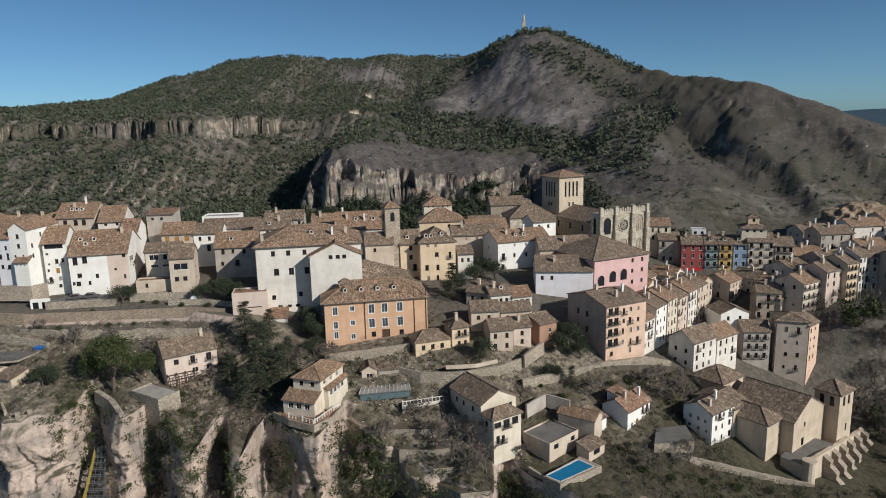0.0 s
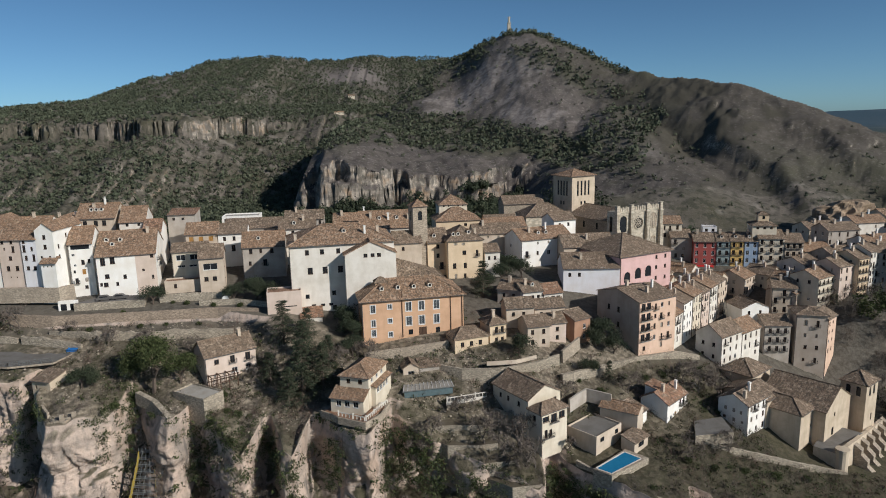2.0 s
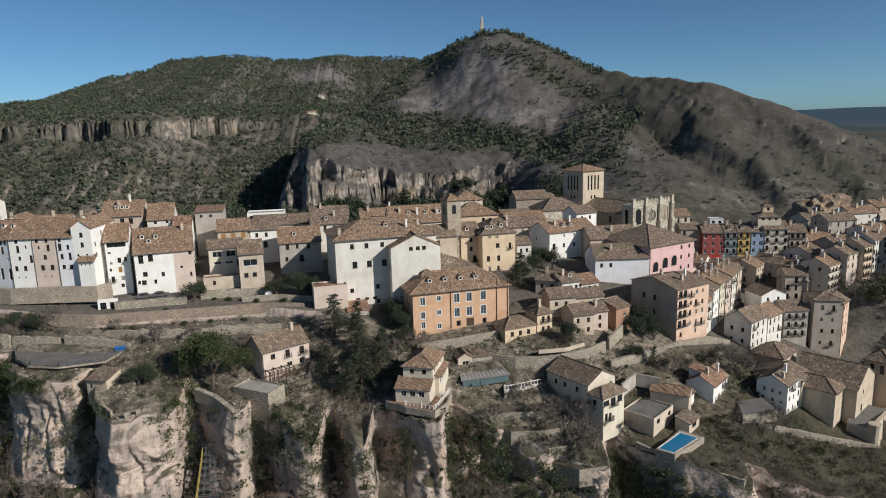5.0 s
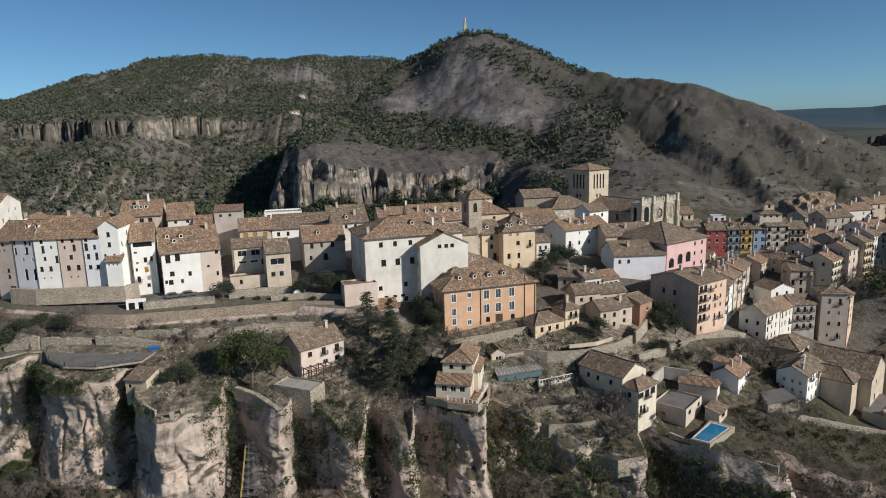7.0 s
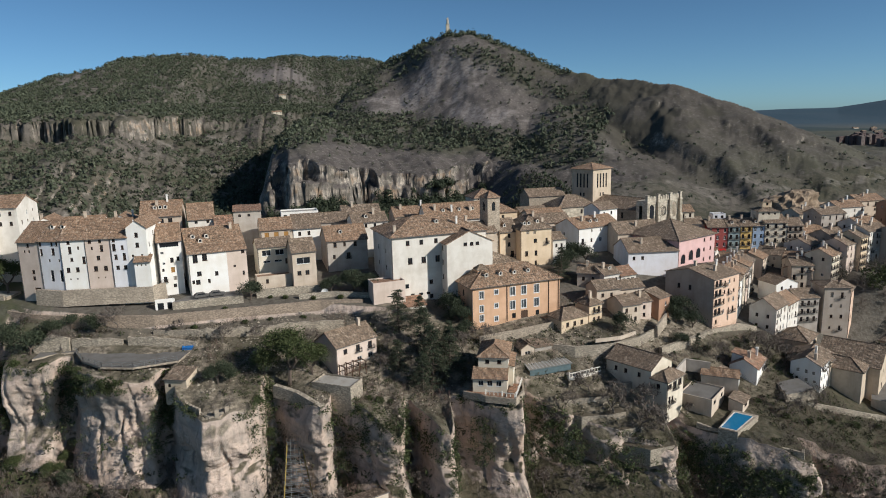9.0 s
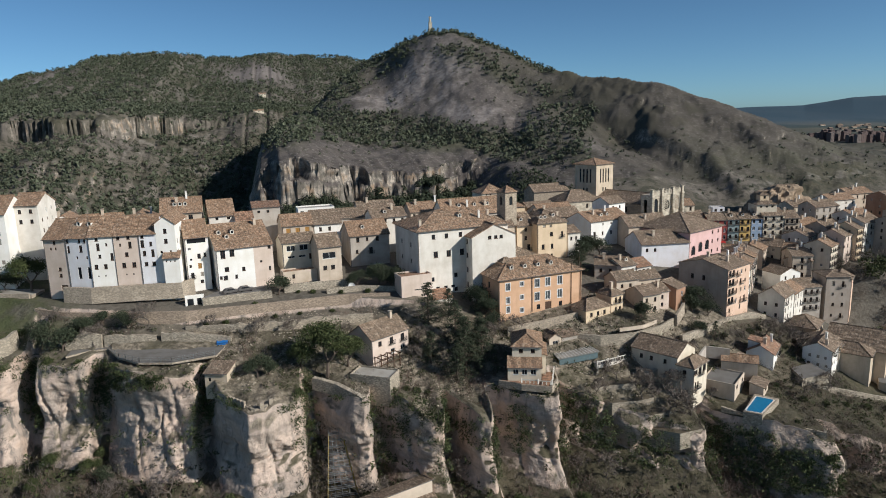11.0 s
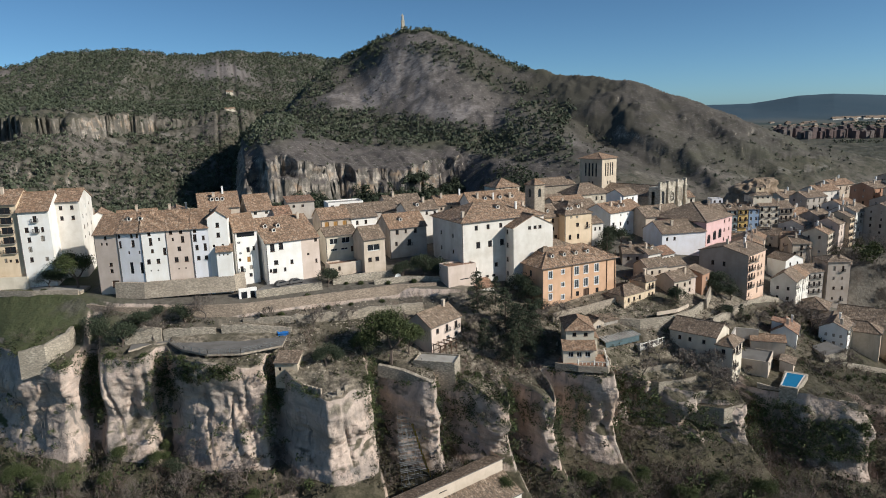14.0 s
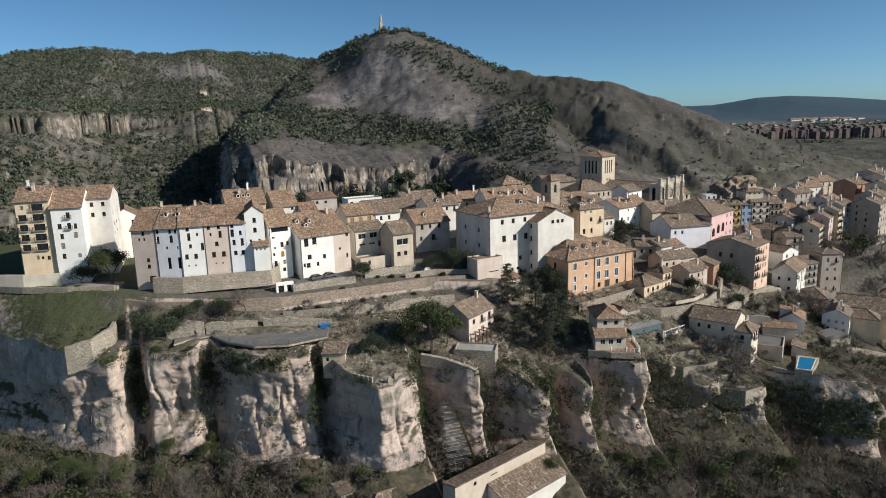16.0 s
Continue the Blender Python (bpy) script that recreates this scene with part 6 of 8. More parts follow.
# ---- towers, cathedral front, monument ----
house("slender convent bell tower of brown stone", -17.6, 208.2, 18, 4.8, 4.8, 19.2, "hip", 1.8, STONE, TILE_A, [(2.4, 3.2, 1.4, 3.0, "S")], left=[(2.4, 3.2, 1.4, 3.0, "S")], right=[(2.4, 3.2, 1.4, 3.0, "S")], name="bell_tower", category="tower", group="bell towers", over=0.35)
house("square cathedral tower with tall slit openings", 50.6, 279.4, 26, 13.0, 12.4, 21.3, "hip", 2.4, SAND, TILE_A, grid([3.6, 5.6, 7.6, 9.6], [5.6], 0.9, 6.4, "k") + grid([5.6, 7.6], [12.0], 0.9, 1.6, "k"), left=grid([3.4, 5.4, 7.4, 9.4], [5.6], 0.9, 6.4, "k") + grid([5.4, 7.4], [12.0], 0.9, 1.6, "k"), name="cathedral_tower", category="tower", group="bell towers", over=0.7)


def cathedral_front(x, y, ang, w, top):
    zb = ground(x + 12, y + 5) - 1.5
    h = top - zb
    thing = new("cathedral")
    thing.matrix_world = pose(x, y, zb, 0, 0, ang)
    tagged(thing, "pale stone cathedral face with rose window and arches", "cathedral")
    wall = Mesh()
    holes = [(4.2, h - 7.0, 3.6, 6.4), (12.2, h - 7.2, 5.2, 5.2), (20.2, h - 7.0, 3.6, 6.4), (4.2, h - 15.4, 3.0, 4.6), (12.2, h - 15.2, 4.2, 5.4), (20.2, h - 15.4, 3.0, 4.6)]
    facade(wall, (0, 0, 0), (1, 0, 0), w, 0, h - 2.0, holes)
    facade(wall, (w, 0, 0), (0, 1, 0), 4.5, 0, h - 2.0, [(2.2, h - 7, 1.6, 6)])
    facade(wall, (w, 4.5, 0), (-1, 0, 0), w, 0, h - 2.0, [])
    facade(wall, (0, 4.5, 0), (0, -1, 0), 4.5, 0, h - 2.0, [(2.2, h - 7, 1.6, 6)])
    wall.face([(0, 0, h - 2), (w, 0, h - 2), (w, 4.5, h - 2), (0, 4.5, h - 2)])
    part("wall", wall, [ASHLAR], thing)
    for k, u in enumerate((0.7, 8.0, 16.4, w - 0.7)):
        b = Mesh()
        b.box(-0.9, -1.5, 0, 0.9, 0, h - 9)
        b.box(-0.75, -1.1, h - 9, 0.75, 0.2, h - 3)
        b.box(-0.9, -1.25, h - 3, 0.9, 0.3, h - 2.5)
        b.box(-0.6, -0.9, h - 2.5, 0.6, 0.3, h + 0.2)
        b.box(-0.75, -1.05, h + 0.2, 0.75, 0.4, h + 0.45)
        p = part("buttress", b, [ASHLAR], thing)
        p.location = (u, 0, 0)
        for s, r, y0, z0, z1 in ((-0.5, 0.12, -1.5, h - 14, h - 9.2), (0.5, 0.12, -1.5, h - 14, h - 9.2), (-0.35, 0.07, -1.1, h - 8.6, h - 3.4), (0.0, 0.07, -1.1, h - 8.6, h - 3.4), (0.35, 0.07, -1.1, h - 8.6, h - 3.4)):
            c = Mesh()
            c.box(s - r, y0 - r, z0, s + r, y0, z1)
            part("colonnette", c, [ASHLAR], p)
    for u, pw in ((4.2, 5.4), (12.2, 7.0), (20.2, 5.4)):
        g = Mesh()
        g.box(-pw / 2, -0.35, h - 2.6, pw / 2, 0.0, h - 2.0)
        n = 6
        for k in range(n):
            s = -pw / 2 + pw * (k + 0.5) / n
            g.box(s - 0.32, -0.3, h - 2.0, s + 0.32, 0.2, h - (0.55 if k % 2 else 0.2))
        g.box(-pw / 2, -0.25, h - 3.6, pw / 2, 0.0, h - 3.3)
        part("parapet", g, [ASHLAR], thing).location = (u, 0, 0)
    for u, z, aw, ah in ((4.2, h - 7.0, 3.6, 6.4), (20.2, h - 7.0, 3.6, 6.4), (4.2, h - 15.4, 3.0, 4.6), (12.2, h - 15.2, 4.2, 5.4), (20.2, h - 15.4, 3.0, 4.6)):
        f, p = window_meshes(aw, ah, "H")
        if (u, z) != (4.2, h - 7.0):      # blind arches of stone behind the first open one
            p = Mesh()
            p.face([(-aw / 2, 0.2, -ah / 2), (aw / 2, 0.2, -ah / 2), (aw / 2, 0.2, ah / 2), (-aw / 2, 0.2, ah / 2)], 0)
            for s in (-0.25, 0.0, 0.25):
                p.box(s * aw - 0.1, 0.05, -ah / 2, s * aw + 0.1, 0.19, ah / 2 - 0.35 * aw, 1)
            p = p.data("arch", [STONE, ASHLAR])
        win = part("arch", p, None, thing)
        win.location = (u, 0, z)
        part("arch_moulding", f, None, win)
    rose = Mesh()
    for r0, r1, dep in ((2.5, 2.1, -0.35), (1.45, 1.25, -0.05), (0.6, 0.4, -0.05)):
        for k in range(24):
            a, c = 2 * math.pi * k / 24, 2 * math.pi * (k + 1) / 24
            q = [(r0 * math.cos(a), r0 * math.sin(a)), (r0 * math.cos(c), r0 * math.sin(c)), (r1 * math.cos(c), r1 * math.sin(c)), (r1 * math.cos(a), r1 * math.sin(a))]
            rose.face([(u, dep, v) for u, v in q])
            rose.face([(q[3][0], dep, q[3][1]), (q[2][0], dep, q[2][1]), (q[2][0], 0.2, q[2][1]), (q[3][0], 0.2, q[3][1])])
    spokes = []
    for k in range(12):
        a = 2 * math.pi * k / 12
        spokes.append(Mesh())
        spokes[k].tube((0.5 * math.cos(a), 0.05, 0.5 * math.sin(a)), (2.2 * math.cos(a), 0.05, 2.2 * math.sin(a)), 0.09, 0.09, 0, 4)
    for s, t in ((-1, -1), (1, -1), (1, 1), (-1, 1)):
        rose.face([(2.6 * s, 0.02, 2.6 * t), (2.6 * s, 0.02, 0.2 * t), (1.85 * s, 0.02, 1.65 * t)])
        rose.face([(2.6 * s, 0.02, 2.6 * t), (1.85 * s, 0.02, 1.65 * t), (0.2 * s, 0.02, 2.6 * t)])
    r = part("rose_window", rose, [ASHLAR], thing)
    r.location = (12.2, 0, h - 7.2)
    for spoke in spokes:
        part("spoke", spoke, [ASHLAR], r)
    back = Mesh()
    back.face([(-2.6, 0.22, -2.6), (2.6, 0.22, -2.6), (2.6, 0.22, 2.6), (-2.6, 0.22, 2.6)])
    part("rose_glass", back, [GLASS], r)


cathedral_front(60.1, 247.3, 26, 24.4, 11.6)


def monument(x, y):
    z = float(far_ground(np.array([x]), np.array([y]))[0]) - 1.0
    m = Mesh()
    for s, z0, z1, k in ((6.0, 0, 2.2, 0.95), (4.4, 2.2, 5.0, 0.9), (3.0, 5.0, 8.0, 0.85), (2.3, 8.0, 17.5, 0.88), (2.5, 17.5, 18.4, 1.0)):
        m.prism([(-s, -s), (s, -s), (s, s), (-s, s)], z0, z1, 0, k)
    for r, z0, z1, k in ((1.7, 18.4, 23.5, 0.85), (1.5, 23.5, 25.4, 0.7), (0.75, 25.4, 27.2, 0.8)):
        m.prism(ring(8, r), z0, z1, 0, k)
    for s in (-1, 1):
        m.tube((0, 0, 24.6), (2.6 * s, -0.4, 25.2), 0.5, 0.35, 0, 6)
    ob = tagged(new("monument", m.data("monument", [ASHLAR])), "tall pale stone column with a statue on the summit", "monument")
    ob.location = (x, y, z)


monument(120.3, 940.0)


def far_hut(label, x, y, w, d, h):
    z = float(far_ground(np.array([x]), np.array([y]))[0])
    house(label, x, y, 8, w, d, z + h, "gable", 1.6, CREAM, TILE_A, grid(spread(w, 3), [1.5], 1.2, 1.2), base=z - 1.5, group="farmsteads on the far slopes")


far_hut("pale farmhouse on the far wooded slope", -127, 1187, 11, 8, 5)
far_hut("low farm building on the far slope", -129, 976, 14, 6, 3)


# ---- walls, terraces and platforms ----
def wall_run(label, pts, tops, thick, mat, deep=2.0, name="stone_wall", most=3.4, ruin=0.08):
    """A wall along a line of points with the given heights of its top; it goes down into the ground."""
    m = Mesh()
    x0, y0 = pts[0]
    fine, ft = [], []
    for (a, b), (za, zb) in zip(zip(pts, pts[1:]), zip(tops, tops[1:])):
        n = max(1, int(math.dist(a, b) / 1.0))
        for k in range(n):
            f = k / n
            fine.append((a[0] + (b[0] - a[0]) * f, a[1] + (b[1] - a[1]) * f))
            ft.append(za + (zb - za) * f + ruin * (noise.noise((fine[-1][0] * 0.37, fine[-1][1] * 0.31, 3.0)) + 0.4 * noise.noise((fine[-1][0] * 1.3, fine[-1][1], 5.0))))
    fine.append(pts[-1]), ft.append(tops[-1])
    prof = []
    for k, (x, y) in enumerate(fine):
        p, q = fine[max(0, k - 1)], fine[min(len(fine) - 1, k + 1)]
        d = Vector((q[0] - p[0], q[1] - p[1]))
        d.normalize()
        nx, ny = -d.y * thick / 2, d.x * thick / 2
        low = max(min(ground(x, y) - deep, ft[k] - 0.6), ft[k] - most)
        bat = 0.06 * (ft[k] - low)
        prof.append(((x + nx, y + ny, low), (x + nx, y + ny, ft[k]), (x - nx, y - ny, ft[k]), (x - nx + bat * d.y, y - ny - bat * d.x, low)))
    for p, q in zip(prof, prof[1:]):
        for i, j in ((0, 1), (1, 2), (2, 3)):
            m.face([p[i], p[j], q[j], q[i]])
    m.face(prof[0][::-1]), m.face(prof[-1])
    ob = new(name, m.data(name, [mat]))
    return tagged(ob, label, "wall", "walls and parapets")


def platform(label, pts, z, mat, deep=5.0, name="terrace", edge=None):
    m = Mesh()
    m.face([(x, y, z) for x, y in pts])
    for (a, b) in zip(pts, pts[1:] + pts[:1]):
        m.face([(*a, z), (*a, z - deep), (*b, z - deep), (*b, z)], 1)
    return tagged(new(name, m.data(name, [mat, edge or RUBBLE])), label, "terrace", kind="structure")


def railing(label, pts, z, mat=IRON, high=1.1, gap=2.2, name="railing"):
    thing = new(name)
    thing.location = (*pts[0], z)
    tagged(thing, label, "railing", "railings along terraces")
    for a, b in zip(pts, pts[1:]):
        n = max(1, int(math.dist(a, b) / gap))
        for k in range(n + 1):
            p = Mesh()
            p.box(-0.05, -0.05, 0, 0.05, 0.05, high)
            ob = part("post", p, [mat], thing)
            ob.location = (a[0] + (b[0] - a[0]) * k / n - pts[0][0], a[1] + (b[1] - a[1]) * k / n - pts[0][1], 0)
        for zz in (0.3, 0.65, high):
            r = Mesh()
            r.tube((a[0] - pts[0][0], a[1] - pts[0][1], zz), (b[0] - pts[0][0], b[1] - pts[0][1], zz), 0.035, 0.035, 0, 4)
            part("rail", r, [mat], thing)


wall_run("long plastered parapet along the upper street", [(-158, 190.5), (-150, 186.5), (-140, 183.4), (-118, 179.6), (-97, 181.6), (-74, 183.6), (-62, 182)], [-3.4, -4.0, -4.4, -4.9, -5.1, -5.1, -5.3], 0.6, PINKRUB, 3.0, most=6.0, ruin=0.15)
wall_run("battered stone plinth under the white row", [(-150.5, 191.6), (-142.9, 188.8), (-119.6, 187.4), (-117.0, 190.5)], [1.7, 1.5, 1.5, 1.5], 1.0, STONE, 1.5, most=4.4)
wall_run("rubble retaining wall above the parking terrace", [(-147.5, 177.6), (-143, 177.0), (-138.5, 176.4)], [-9.4, -7.2, -8.4], 0.9, RUBBLE, most=5, ruin=0.6)
wall_run("rubble retaining wall above the parking terrace", [(-138, 176.8), (-131, 175.0), (-125, 174.2)], [-9.0, -8.6, -9.2], 0.9, RUBBLE, most=4, ruin=0.5)
wall_run("rubble retaining wall above the parking terrace", [(-123.5, 173.8), (-117, 172.2), (-106, 169.6)], [-8.6, -8.8, -10.2], 0.9, RUBBLE, most=4, ruin=0.5)
wall_run("rubble terrace wall on the slope", [(-118, 177.2), (-104, 174.0), (-92, 174.5), (-80, 176), (-68, 176)], [-8.4, -8.2, -8.8, -9.0, -9.4], 0.7, RUBBLE, most=4, ruin=0.7)
wall_run("garden wall below the upper street", [(-92, 188.6), (-80, 189.8), (-72, 190.6)], [-1.9, -2.1, -2.4], 0.5, RUBBLE, ruin=0.2)
wall_run("garden wall of pale stone", [(-80, 186.4), (-70, 186.8), (-60, 184.6)], [-3.6, -3.6, -4.2], 0.5, RUBBLE)
wall_run("high stone retaining wall below the tall salmon house", [(20, 160.5), (31, 165.5), (43.5, 172.6), (58, 179.2), (66, 182)], [-20.2, -20.4, -20.8, -22.0, -24.5], 1.0, RUBBLE, 2.5, most=8)
wall_run("street parapet in front of the palace", [(-31.5, 166.2), (-22, 166.6), (-9, 168.8)], [-14.2, -13.4, -12.6], 0.5, STONE)
wall_run("curved garden wall below the yellow house", [(-12, 163), (-6, 160), (4, 159.2), (14, 162), (21, 166)], [-17.0, -17.3, -17.3, -16.9, -16.4], 0.6, RUBBLE, 3.0)
wall_run("white garden parapet with little pillars", [(0.5, 161.2), (8, 161.6), (14, 164.2)], [-16.2, -16.2, -16.0], 0.4, BEIGE, most=1.0)
wall_run("stepped wall under the stairs", [(21, 165), (27, 170.5)], [-15.4, -13.6], 0.6, STONE)
wall_run("rough pier wall on the cliff", [(-86, 154.0), (-80.5, 150.0), (-74.8, 143.6)], [-17.6, -18.4, -20.0], 1.3, RUBBLE, 3.0, most=3.0)
wall_run("ruined bastion wall on the cliff", [(-170.5, 173.6), (-164.8, 173.2), (-160.6, 177.6), (-160.2, 182)], [-9.4, -8.2, -6.9, -6.7], 0.8, RUBBLE, 4.0, most=7, ruin=0.3)
wall_run("low stone wall on top of the crag", [(-108, 149.6), (-104, 146.0), (-99.6, 141.6), (-96.8, 143.2)], [-17.6, -18.2, -18.9, -18.6], 0.5, RUBBLE, most=2.0)
wall_run("villa terrace wall of pale plaster", [(-40.6, 146.2), (-36, 142.0), (-29.6, 138.4), (-26.2, 143), (-24.6, 149)], [-20.9, -20.9, -20.9, -20.9, -20.8], 0.4, STONE, 1.6, most=1.6)
wall_run("stone bastion wall under the gardens", [(1, 150.5), (4, 148.8), (8, 150)], [-24.4, -24.6, -24.2], 0.8, RUBBLE)
wall_run("garden wall with a flat top", [(20, 152), (25.5, 156.5), (31, 153)], [-23.4, -22.6, -23.0], 0.5, GREYP, 2.5)
wall_run("rough garden wall on the cliff edge", [(19, 139.5), (26, 131.5), (36.6, 122.8), (40.5, 127.4)], [-33.0, -34.2, -35.0, -36.8], 0.6, RUBBLE, most=2.6)
wall_run("long path wall down the slope", [(54, 146), (66, 146), (78, 146.5), (90, 147)], [-33.9, -37.0, -40.6, -44.0], 0.6, RUBBLE, ruin=0.25)
platform("grey asphalt parking terrace over the cliff", [(-146, 171.5), (-141, 174.8), (-137, 174.8), (-133, 167), (-127, 161), (-119, 158.6), (-109, 160.8), (-107.4, 167.6), (-126, 172.8), (-137, 176), (-146, 177)], -11.75, PAVING, 0.5, edge=STONE)
railing("thin grey railing on the parking terrace", [(-136.6, 174.4), (-132.6, 166.8), (-126.8, 161.4), (-119, 159.0), (-109.4, 161.2)], -11.75, STEEL)
platform("pale paved square before the apartment houses", [(-192, 211), (-185, 206.3), (-173, 200.4), (-160.5, 196.6), (-159, 202.5), (-168, 206.6), (-190, 213)], -0.95, PALEPAVE, 1.2, edge=STONE)
wall_run("cream retaining wall under the apartment houses", [(-192, 211.6), (-185, 208.0), (-175.5, 206.6)], [2.6, 2.7, 2.4], 0.6, CREAM, most=5.5)
wall_run("low parapet of the paved square", [(-192, 210.6), (-185, 205.9), (-173, 200.0), (-161, 196.4)], [-0.4, -0.4, -0.4, -0.5], 0.4, STONE, most=1.8)
for z, pts in ((-26.6, [(-15, 151), (-2, 150), (-2, 146.6), (-14, 147.2)]), (-29.6, [(-15, 147.4), (-1, 146.8), (1, 142.8), (-4, 142.2), (-11, 142.8)]), (-32.2, [(-10.5, 143), (2.5, 143), (5, 139.2), (-2.5, 138.4)]), (-35.6, [(-4, 139.4), (6, 139), (10, 134.2), (3, 133.4)])):
    platform("bare orchard terrace held by a rubble wall", pts, z, SOIL, 4.5)
platform("paved yard of the upper houses", [(-114, 183.4), (-95.4, 186), (-96.6, 192), (-111, 189.4)], -2.6, PAVING, 3)
platform("stone terrace of the small cliff garden", [(-107.2, 149.8), (-100.4, 141.6), (-97.4, 141.6), (-95.6, 146), (-97.5, 154)], -18.9, PAVING, 2.6, edge=STONE)
for k in range(9):
    f = k / 8
    m = Mesh()
    m.box(-0.45, -0.25, -1.2, 0.45, 0.25, 1.0)
    m.prism([(-0.5, -0.3), (0.5, -0.3), (0.5, 0.3), (-0.5, 0.3)], 1.0, 1.15, 0, 0.9)
    ob = tagged(new("merlon", m.data("merlon", [STONE])), "rough stone merlon on the cliff garden parapet", "merlon", "merlons of the cliff garden")
    ob.matrix_world = pose(*((-107.0 + 6.6 * f, 149.6 - 8.0 * f) if k < 7 else (-100.0 + 4.0 * (k - 6) / 2, 141.8 + 1.4 * (k - 7))), -18.6, 0, 0, -50 if k < 7 else 10)
platform("red-tiled terrace of the villa", [(-40.4, 146), (-29.8, 139), (-25, 148), (-36, 152)], -21.4, TILE_C, 1.6, edge=STONE)
platform("paved yard beside the small white house", [(50, 146), (60, 147), (61, 155.5), (53, 154)], -31.6, PAVING, 3)
platform("grey church terrace", [(88.0, 148.2), (101.5, 158.6), (96, 165), (84.5, 153)], -39.6, PAVING, 9, edge=SAND)
platform("stone pool terrace", [(21.4, 134.0), (24.7, 130.9), (35.4, 137.8), (31.4, 142.4)], -32.3, STONE, 3.4, edge=RUBBLE)
platform("pale ribbed canopy roof over a courtyard", [(-21.4, 153.4), (-8.4, 155.6), (-9.2, 162.0), (-21.2, 160.4)], -20.2, PALEPAVE, 0.25, name="canopy_roof", edge=STEEL)
wall_run("teal glass screen under the canopy roof", [(-21.0, 153.9), (-15, 154.9), (-8.8, 156.0)], [-20.5, -20.5, -20.5], 0.15, TEALGLASS, 0.5, name="glass_screen", most=1.7, ruin=0.0)
for k in range(13):
    f = k / 12
    m = Mesh()
    m.tube((-21.2 + 12.6 * f, 153.5 + 2.1 * f, -20.15), (-21.0 + 11.6 * f, 160.3 + 1.6 * f, -20.15), 0.07, 0.09, 0, 4)
    tagged(new("canopy_rib", m.data("canopy_rib", [WHITEW])), "pale rib on the courtyard canopy roof", "rib", kind="structure")
platform("balustraded garden terrace", [(-10.6, 152.6), (-0.2, 155.4), (-1.6, 159.5), (-10.0, 157.5)], -23.0, PAVING, 1.0, edge=WHITE2)
for k in range(5):
    f = k / 4
    m = Mesh()
    m.box(-0.35, -0.35, -6.0, 0.35, 0.35, 0)
    tagged(new("stone_pillar", m.data("stone_pillar", [RUBBLE])), "rough stone pillar carrying the garden terrace", "pillar", "terrace pillars").location = (-10.2 + 9.6 * f, 153.0 + 2.6 * f, -23.9)


def balustrade(label, a, b, z):
    thing = new("balustrade")
    thing.location = (*a, z)
    tagged(thing, label, "balustrade", "railings along terraces")
    n = int(math.dist(a, b) / 0.9)
    for k in range(n + 1):
        p = Mesh()
        big = k % 4 == 0
        p.box(-0.16, -0.16, 0, 0.16, 0.16, 1.25) if big else p.prism(ring(6, 0.12), 0, 0.8, 0, 0.8)
        part("pillar" if big else "baluster", p, [WHITE2], thing).location = ((b[0] - a[0]) * k / n, (b[1] - a[1]) * k / n, 0)
    d = (b[0] - a[0], b[1] - a[1])
    r = Mesh()
    r.tube((0, 0, 0.86), (d[0], d[1], 0.86), 0.13, 0.13, 0, 4)
    part("coping", r, [WHITE2], thing)


balustrade("white garden balustrade with stout pillars", (-10.4, 152.8), (-0.4, 155.6), -23.0)
balustrade("white balustrade of the villa terrace", (-36.0, 142.2), (-29.8, 138.7), -20.6)
balustrade("white balustrade of the villa terrace", (-29.4, 138.8), (-25.0, 148.0), -20.6)
house("flat-roofed stone cistern on the cliff", -77.2, 152.9, -32, 10.8, 6, -17.4, "flat", 0, RUBBLE, CONCRETE, [], base=-25, name="cistern", category="building")
house("little stone hut with a brown roof", -111.4, 155.0, -20, 5.6, 5.0, -13.8, "shed", 1.2, SAND, TILE_B, [(1.2, 1.8, 0.7, 0.9, "k")], base=-20.5, group="stone huts")
house("small roofless stone room", -105.2, 155.2, 8, 5.0, 3.6, -16.2, "flat", 0, SAND, PAVING, [(3.2, 1.3, 1.2, 1.4, "k")], base=-20.5, group="stone huts")
house("white garden gate with open arches", -118.6, 184.0, 8, 5.0, 1.2, -2.0, "flat", 0, WHITE, WHITE, [(1.4, 1.9, 1.6, 2.2, "k"), (3.7, 1.9, 1.2, 2.2, "k")], name="gateway", category="gate")


def pool(pts, z):
    m = Mesh()
    m.face([(x, y, z) for x, y in pts])
    thing = tagged(new("swimming_pool", m.data("swimming_pool", [WATER])), "small bright blue swimming pool on a terrace", "pool")
    for a, b in zip(pts, pts[1:] + pts[:1]):
        c = Mesh()
        d = Vector((b[0] - a[0], b[1] - a[1], 0)).normalized()
        nn = Vector((d.y, -d.x, 0)) * 0.35
        c.face([(*a, z + 0.08), (a[0] + nn.x, a[1] + nn.y, z + 0.08), (b[0] + nn.x, b[1] + nn.y, z + 0.08), (*b, z + 0.08)])
        c.face([(*a, z + 0.08), (*b, z + 0.08), (*b, z - 0.1), (*a, z - 0.1)])
        part("pool_edge", c, [WHITE2], thing)


pool([(22.2, 134.0), (24.8, 131.6), (33.4, 137.4), (30.6, 140.6)], -32.22)


